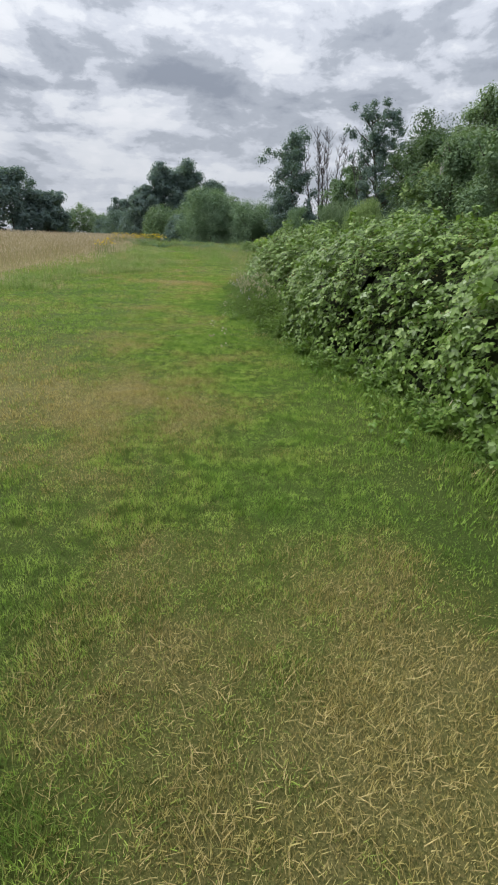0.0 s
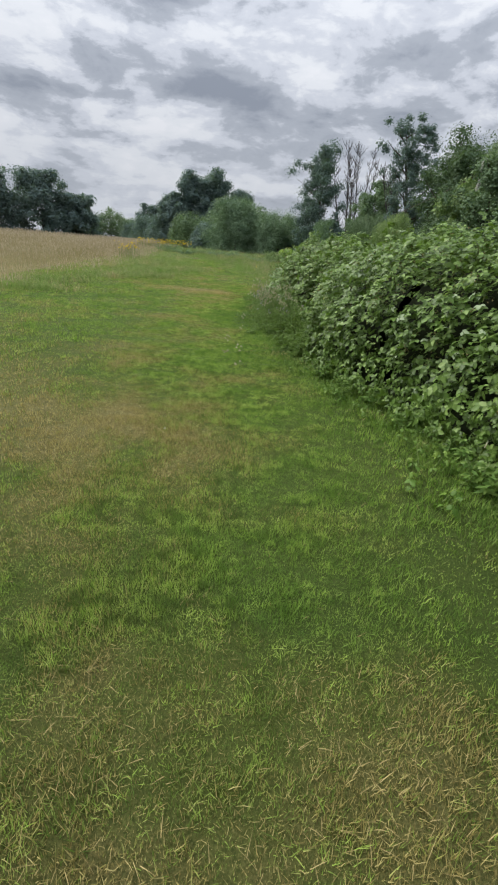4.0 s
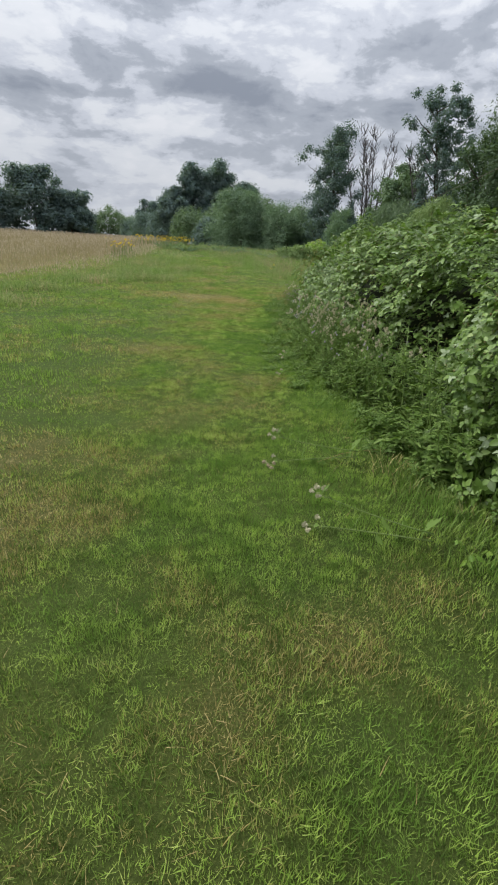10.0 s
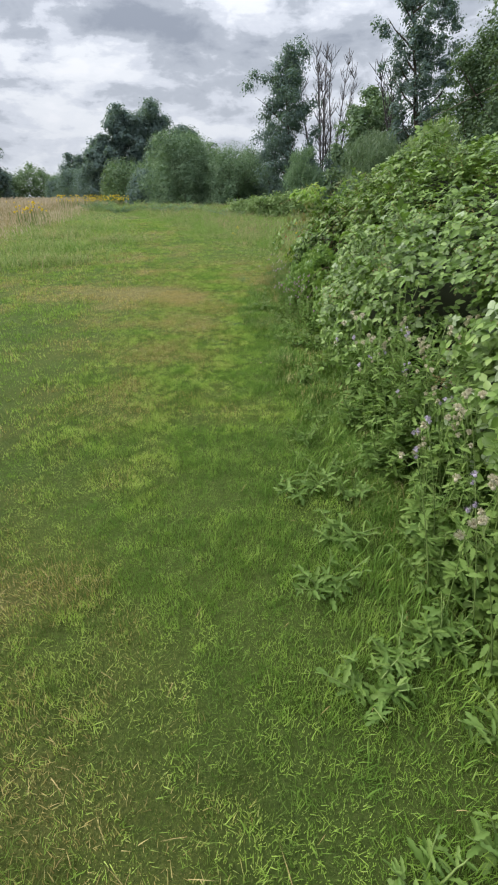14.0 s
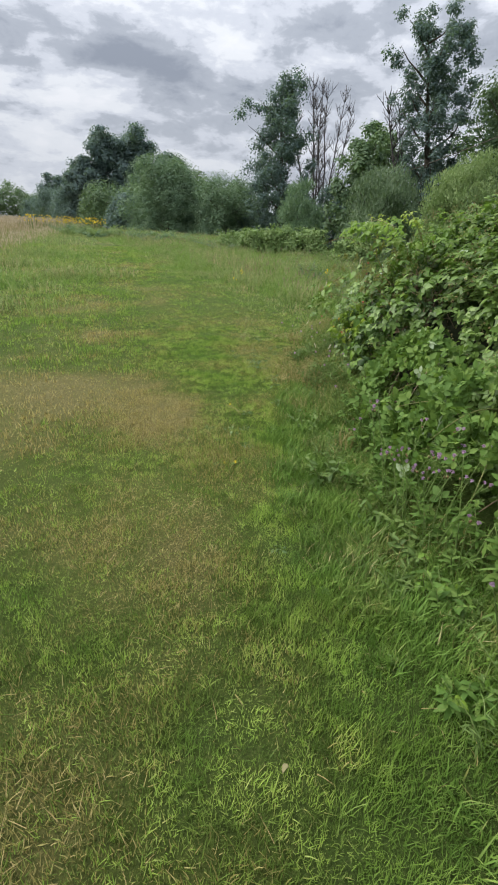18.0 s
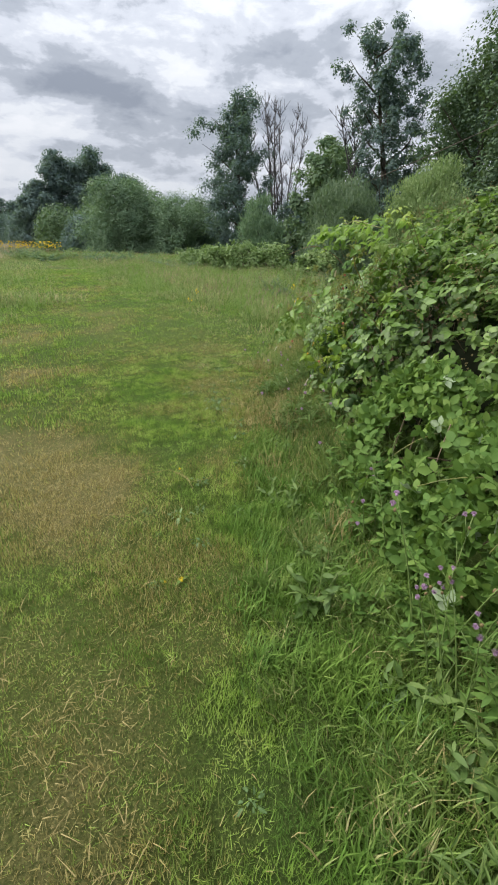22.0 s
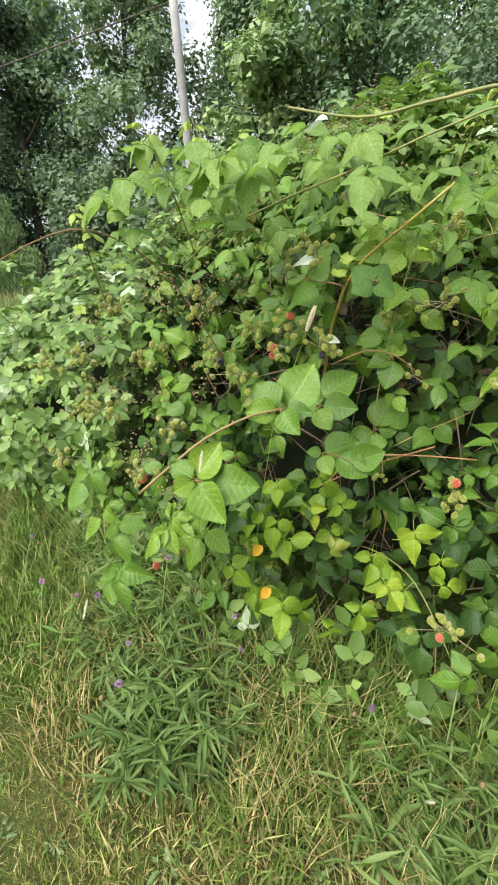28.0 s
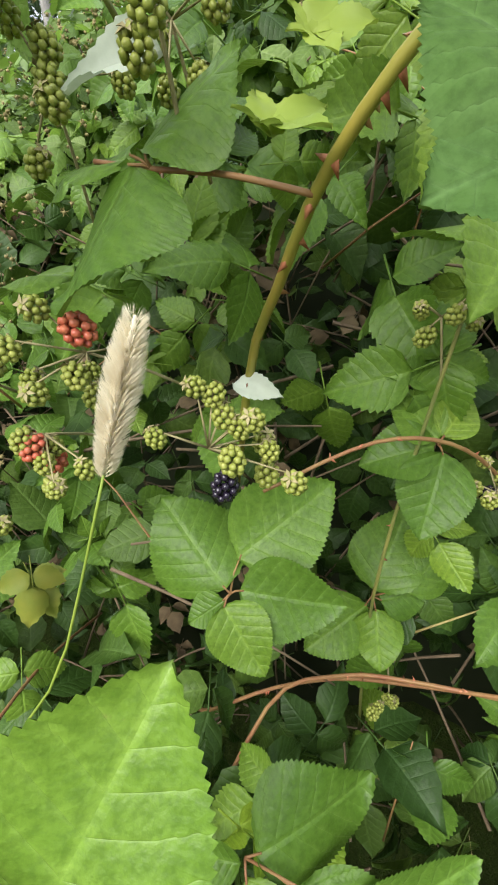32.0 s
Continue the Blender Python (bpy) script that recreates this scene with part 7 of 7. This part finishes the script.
def dock_plant(leaves, size, seed):
    """A low rosette of broad leaves."""
    r = np.random.default_rng(seed)
    lobe, items = jagged_leaf(4, 0.46), []
    for k in range(leaves):
        a = k * 2.4 + r.uniform(-0.4, 0.4)
        d = r.uniform(0.0, 1.3) * size
        m = frames_along(np.array([[0, 0, 1.0]]) + r.normal(0, 0.35, (1, 3)), np.array([[math.cos(a), math.sin(a), r.uniform(0.0, 0.6)]]), [size * r.uniform(0.5, 1.25)])[0]
        items.append(lobe.moved(m, (d * math.cos(a), d * math.sin(a), r.uniform(0.02, 0.05))))
    return thing("dock_plant", single("dock_plant", joined(items), True, True), M_DOCK, "broad-leaved dock rosette in the grass", "weed", "dock rosettes", "")


def jittered(cx, cy, rx, ry, n):
    return [(cx + rx * rng.uniform(-1, 1), cy + ry * rng.uniform(-1, 1)) for _ in range(n)]


dock = dock_plant(20, 0.038, 7)
spread_out(dock, [(-0.24, 19.4), (-0.04, 21.81), (0.23, 21.82), (0.47, 21.9), (0.17, 21.1), (-0.7, 21.42), (-0.15, 17.6), (-0.2, 20.5), (0.0, 17.2), (0.25, 22.3), (0.35, 21.45), (0.45, 20.75), (0.6, 22.0), (0.35, 20.5), (0.3, 21.15), (0.75, 21.6)] + along_hedge(16.8, 19.8, 6, -0.42, -0.08) + jittered(0.08, 21.70, 0.20, 0.18, 6), 0.6, 1.15)
dock = dock_plant(15, 0.045, 27)
spread_out(dock, [(-0.36, 19.36), (-0.2, 19.71), (0.11, 21.78), (0.16, 21.22), (0.47, 21.65), (-0.01, 19.31), (-0.28, 19.09), (0.2, 20.4), (0.15, 19.9), (-0.3, 17.9), (0.55, 21.2), (0.2, 21.6), (0.25, 20.65), (0.4, 22.4), (0.62, 20.85), (0.1, 20.55), (0.33, 20.2)] + along_hedge(16.8, 19.8, 6, -0.42, -0.08) + jittered(0.14, 21.18, 0.14, 0.16, 7), 0.6, 1.15)
dock = dock_plant(24, 0.034, 47)
spread_out(dock, [(-0.54, 19.46), (-0.49, 19.23), (-0.06, 21.66), (-0.03, 21.13), (-0.04, 21.5), (-0.53, 18.84), (0.1, 17.8), (0.3, 20.9), (-0.38, 11.77), (0.45, 20.1), (0.5, 21.5), (-0.05, 21.0), (0.05, 20.75), (0.5, 20.35), (0.7, 21.3), (0.58, 21.75), (0.0, 20.25)] + along_hedge(16.8, 19.8, 6, -0.42, -0.08) + jittered(0.45, 21.6, 0.25, 0.3, 4), 0.45, 0.95)
ragwort = herb("ragwort", "yellow-flowered ragwort in long grass", "wildflower", 2, 0.85, "jagged", 0.12, 8, ("yellow", "yellow", "yellow", "yellow"), 0.2, 0.1, "ragwort", 8)
spread_out(ragwort, [(1.84, 23.6), (0.3, 24.3)], 0.9, 1.0)
dandelion = herb("dandelion", "small yellow dandelion in the turf", "wildflower", 1, 0.06, "jagged", 0.08, 4, ("yellow",), 0.1, 0.2, "dandelions", 9)
spread_out(dandelion, [(-0.38, 18.83), (-0.49, 18.85), (-0.32, 19.9)], 0.7, 0.9)


def gold_clump(x, y, r):
    """Far yellow flowers: a clump of stems with flower heads."""
    n = 34
    p = rng.normal(0, r * 0.5, (n, 2))
    h = rng.uniform(0.6, 1.05, n)
    z0 = height(x + p[:, 0], y + p[:, 1])
    root = thing("goldenrod", None, None, "clump of yellow flowers at the meadow's edge", "wildflower", "yellow flowers")
    root.location = (x, y, 0)
    q = np.stack([p[:, 0], p[:, 1], z0], 1)
    part("stem_growth", scattered("stem_growth", BLADE, blade_mats(n, h, np.full(n, 0.03), np.full(n, 0.1)), q), M_STEM, root, kind="stuff")
    q[:, 2] += h
    tuft = ball(0, 0, 0, 0.045, 0.035, 6, 3)
    part("flower_heads", scattered("flower_heads", tuft, np.tile(np.eye(3), (n, 1, 1)) * rng.uniform(0.6, 1.5, n)[:, None, None], q), M_YELLOW, root, kind="stuff")


for k in range(6):
    gold_clump(-11.0 + 0.9 * k, 55.0 + (k * 7) % 5, 0.9)
gold_clump(-8.2, 36.0, 0.7)


LEAF_LANCE = Shape([(0, 0, 0), (-0.05, 0.25, 0.02), (0, 0.25, 0), (0.05, 0.25, 0.02), (-0.062, 0.55, -0.02), (0, 0.55, -0.05), (0.062, 0.55, -0.02), (-0.03, 0.82, -0.12), (0.03, 0.82, -0.12), (0, 1, -0.24)],
                   [(0, 2, 1), (0, 3, 2), (1, 2, 5, 4), (2, 3, 6, 5), (4, 5, 9, 7), (5, 6, 8, 9)])
for k in range(40):
    u = rng.uniform(0, 1)
    ty = 20.15 + 1.75 * (k + rng.uniform(0, 1)) / 40
    tx = float(hedge_front(ty)) - 0.04 - 0.34 * u
    if tx > 0.45 and abs(ty - 20.92) < 0.26:
        ty += 0.3 if ty > 20.92 else -0.3
    weed_clump(tx, ty, float(0.40 - 0.26 * u) * rng.uniform(0.8, 1.1), rng.uniform(0.10, 0.17), M_HERB, "leafy narrow-leaved herbs in the grass below the brambles", "grassy herbs", 5, 15, rng.uniform(0.085, 0.13), LEAF_LANCE)

for k in range(30):
    ty = 16.4 + 3.7 * (k + rng.uniform(0, 1)) / 30
    tx = float(hedge_front(ty)) - rng.uniform(0.04, 0.46)
    weed_clump(tx, ty, rng.uniform(0.07, 0.22), rng.uniform(0.08, 0.16), (M_WEED, M_HERB)[k % 2], "low leafy weeds on the grassy bank", "bank weeds", 5, 12, rng.uniform(0.045, 0.08), LEAF_WEED if k % 3 else LEAF_LANCE)


# ---- small things on the turf ----
def dry_tuft(x, y, n, tall):
    z = float(height(np.array([x]), np.array([y]))[0])
    p = np.stack([rng.normal(0, 0.07, n), rng.normal(0, 0.07, n), np.full(n, -0.01)], 1)
    me = scattered("dry_grass_tuft", BLADE, blade_mats(n, rng.uniform(0.4, 1.0, n) * tall, rng.uniform(0.002, 0.004, n), rng.uniform(0.3, 1.8, n)), p)
    ob = thing("dry_grass_tuft", me, M_STRAW, "tuft of dry straw-coloured grass", "grass", "dry tufts")
    ob.location = (x, y, z)


for x, y in ((0.55, 20.35), (0.68, 20.5), (0.78, 20.75), (0.62, 20.72), (0.85, 20.45), (0.5, 20.6), (0.72, 21.0), (0.9, 20.2), (0.72, 21.7), (0.3, 19.75), (0.45, 19.0), (0.9, 22.3)):
    dry_tuft(x, y, 90, rng.uniform(0.16, 0.3))

def straw(pts, label):
    line = [(x, y, float(height(np.array([x]), np.array([y]))[0]) + z) for x, y, z in pts]
    dense = []
    for a, b in zip(line[:-1], line[1:]):
        dense += [np.array(a) + (np.array(b) - np.array(a)) * t for t in (0, 0.33, 0.66)]
    dense.append(np.array(line[-1]))
    thing("straw", single("straw", tube(dense, [0.0015] * len(dense), 5), smooth_faces=True), M_STRAW, label, "straw", "straws")


straw([(-1.15, 6.43, 0.05), (-1.06, 6.37, 0.045), (-0.89, 6.11, 0.05), (-0.76, 6.12, 0.05), (-0.63, 6.1, 0.045)], "bent pale grass stalk lying on the turf")
straw([(-0.72, 19.81, 0.045), (-0.57, 19.84, 0.05), (-0.38, 19.85, 0.055), (-0.31, 19.77, 0.05), (-0.26, 19.67, 0.045), (-0.12, 19.69, 0.045)], "kinked pale grass stalk lying on the turf")
straw([(-0.77, 19.41, 0.05), (-0.70, 19.38, 0.06), (-0.63, 19.34, 0.06), (-0.58, 19.30, 0.055), (-0.55, 19.26, 0.05)], "curved yellow grass stalk lying on the turf")
straw([(-0.36, 19.83, 0.05), (-0.28, 19.73, 0.05), (-0.26, 19.58, 0.05)], "short pale grass stalk on the turf")
straw([(-0.20, 9.62, 0.06), (0.0, 9.72, 0.09), (0.25, 9.74, 0.12)], "cut thistle stalk fallen onto the grass")


def fallen_thistle():
    root = herb("fallen_thistle", "cut thistle stalk with fluffy seed heads lying on the grass", "wildflower", 2, 0.62, "jagged", 0.12, 6, ("fluff", "fluff", "fluff", "fluff"), 0.1, 0.08, "", 12)
    root.matrix_basis = pose(0.10, 9.70, 0.09, 0, -88, 5)
    twin = copy_thing(root, pose(0.25, 8.72, 0.09, 0, -86, -12))
    copy_thing(root, pose(0.35, 12.15, 0.10, 0, -86, 10))
    for k, (x, y) in enumerate(((-0.54, 9.56), (-0.50, 9.60), (-0.57, 9.61), (-0.52, 9.53))):
        me = pompon(0.011, 60, "thistle_head", False)
        ob = thing("thistle_head", me, M_WITHERED, "withered cream thistle head lying on the grass", "wildflower", "withered heads")
        ob.matrix_basis = pose(x, y, 0.055, 40 * k, 30, 0) @ Matrix.Diagonal((1.5, 1.5, 1.1, 1))


fallen_thistle()


def small_leaf(x, y, size, k):
    z = float(height(np.array([x]), np.array([y]))[0]) + 0.045
    ob = thing("fallen_leaf", single("fallen_leaf", toothed_leaflet(seed=200 + k, steps=7, fold=0.25), True, True), M_DEADLEAF, "curled withered leaf lying on the grass", "leaf", "fallen leaves")
    ob.matrix_basis = pose(x, y, z - 0.012, rng.uniform(-35, 35), rng.uniform(-35, 35), rng.uniform(0, 360)) @ Matrix.Diagonal((size, size, size, 1))


for k, (x, y) in enumerate(((-0.56, 11.56), (-1.25, 11.91), (-0.88, 11.93), (-0.6, 11.86), (-0.35, 11.61), (-1.0, 11.75), (-0.72, 11.61), (-0.67, 11.64), (-0.11, 6.49), (-0.5, 16.9), (-0.2, 16.2), (0.05, 16.0))):
    small_leaf(x, y, rng.uniform(0.016, 0.030), k)


for x, y in ((0.82, 21.39), (0.44, 21.80)):
    ob = thing("fallen_leaf", single("fallen_leaf", toothed_leaflet(seed=231, steps=9, fold=0.25), True, True), M_PALE_LEAF, "pale grey-white leaf lying in the grass", "leaf", "fallen leaves")
    ob.matrix_basis = pose(x, y, 0.075, 14, 8, 70 * x) @ Matrix.Diagonal((0.045, 0.045, 0.045, 1))


def pebble(x, y, r):
    z = float(height(np.array([x]), np.array([y]))[0]) + 0.028
    s = ball(0, 0, 0, 1.0, 0.55, 10, 7)
    s.v *= (1 + 0.18 * (vnoise(s.v, 1.7, 9) - 0.5))[:, None]
    ob = thing("pebble", single("pebble", s, smooth_faces=True), M_STONE, "small pale pebble on the turf", "stone", "pebbles")
    ob.matrix_basis = pose(x, y, z, 0, 0, 40) @ Matrix.Diagonal((r, r * 0.8, r, 1))


pebble(-0.95, 6.33, 0.009)


def soil_patch(x, y, r):
    n = 26
    v = [(0, 0, 0.007)]
    for k in range(n):
        w = 2 * math.pi * k / n
        rr = r * (0.75 + 0.5 * float(vnoise(np.array([[math.cos(w) * 2, math.sin(w) * 2, x]]), 1.5, 4)[0]))
        v.append((rr * math.cos(w), rr * 0.8 * math.sin(w), -0.006))
    s = Shape(v, [(0, 1 + k, 1 + (k + 1) % n) for k in range(n)])
    ob = thing("soil_patch", single("soil_patch", s, smooth_faces=True), M_SOIL, "small scrape of bare brown soil in the turf", "soil", "soil scrapes", "structure")
    ob.location = (x, y, float(height(np.array([x]), np.array([y]))[0]))


for x, y, r in ((-0.78, 6.59, 0.07), (-0.73, 6.35, 0.065)):
    soil_patch(x, y, r)
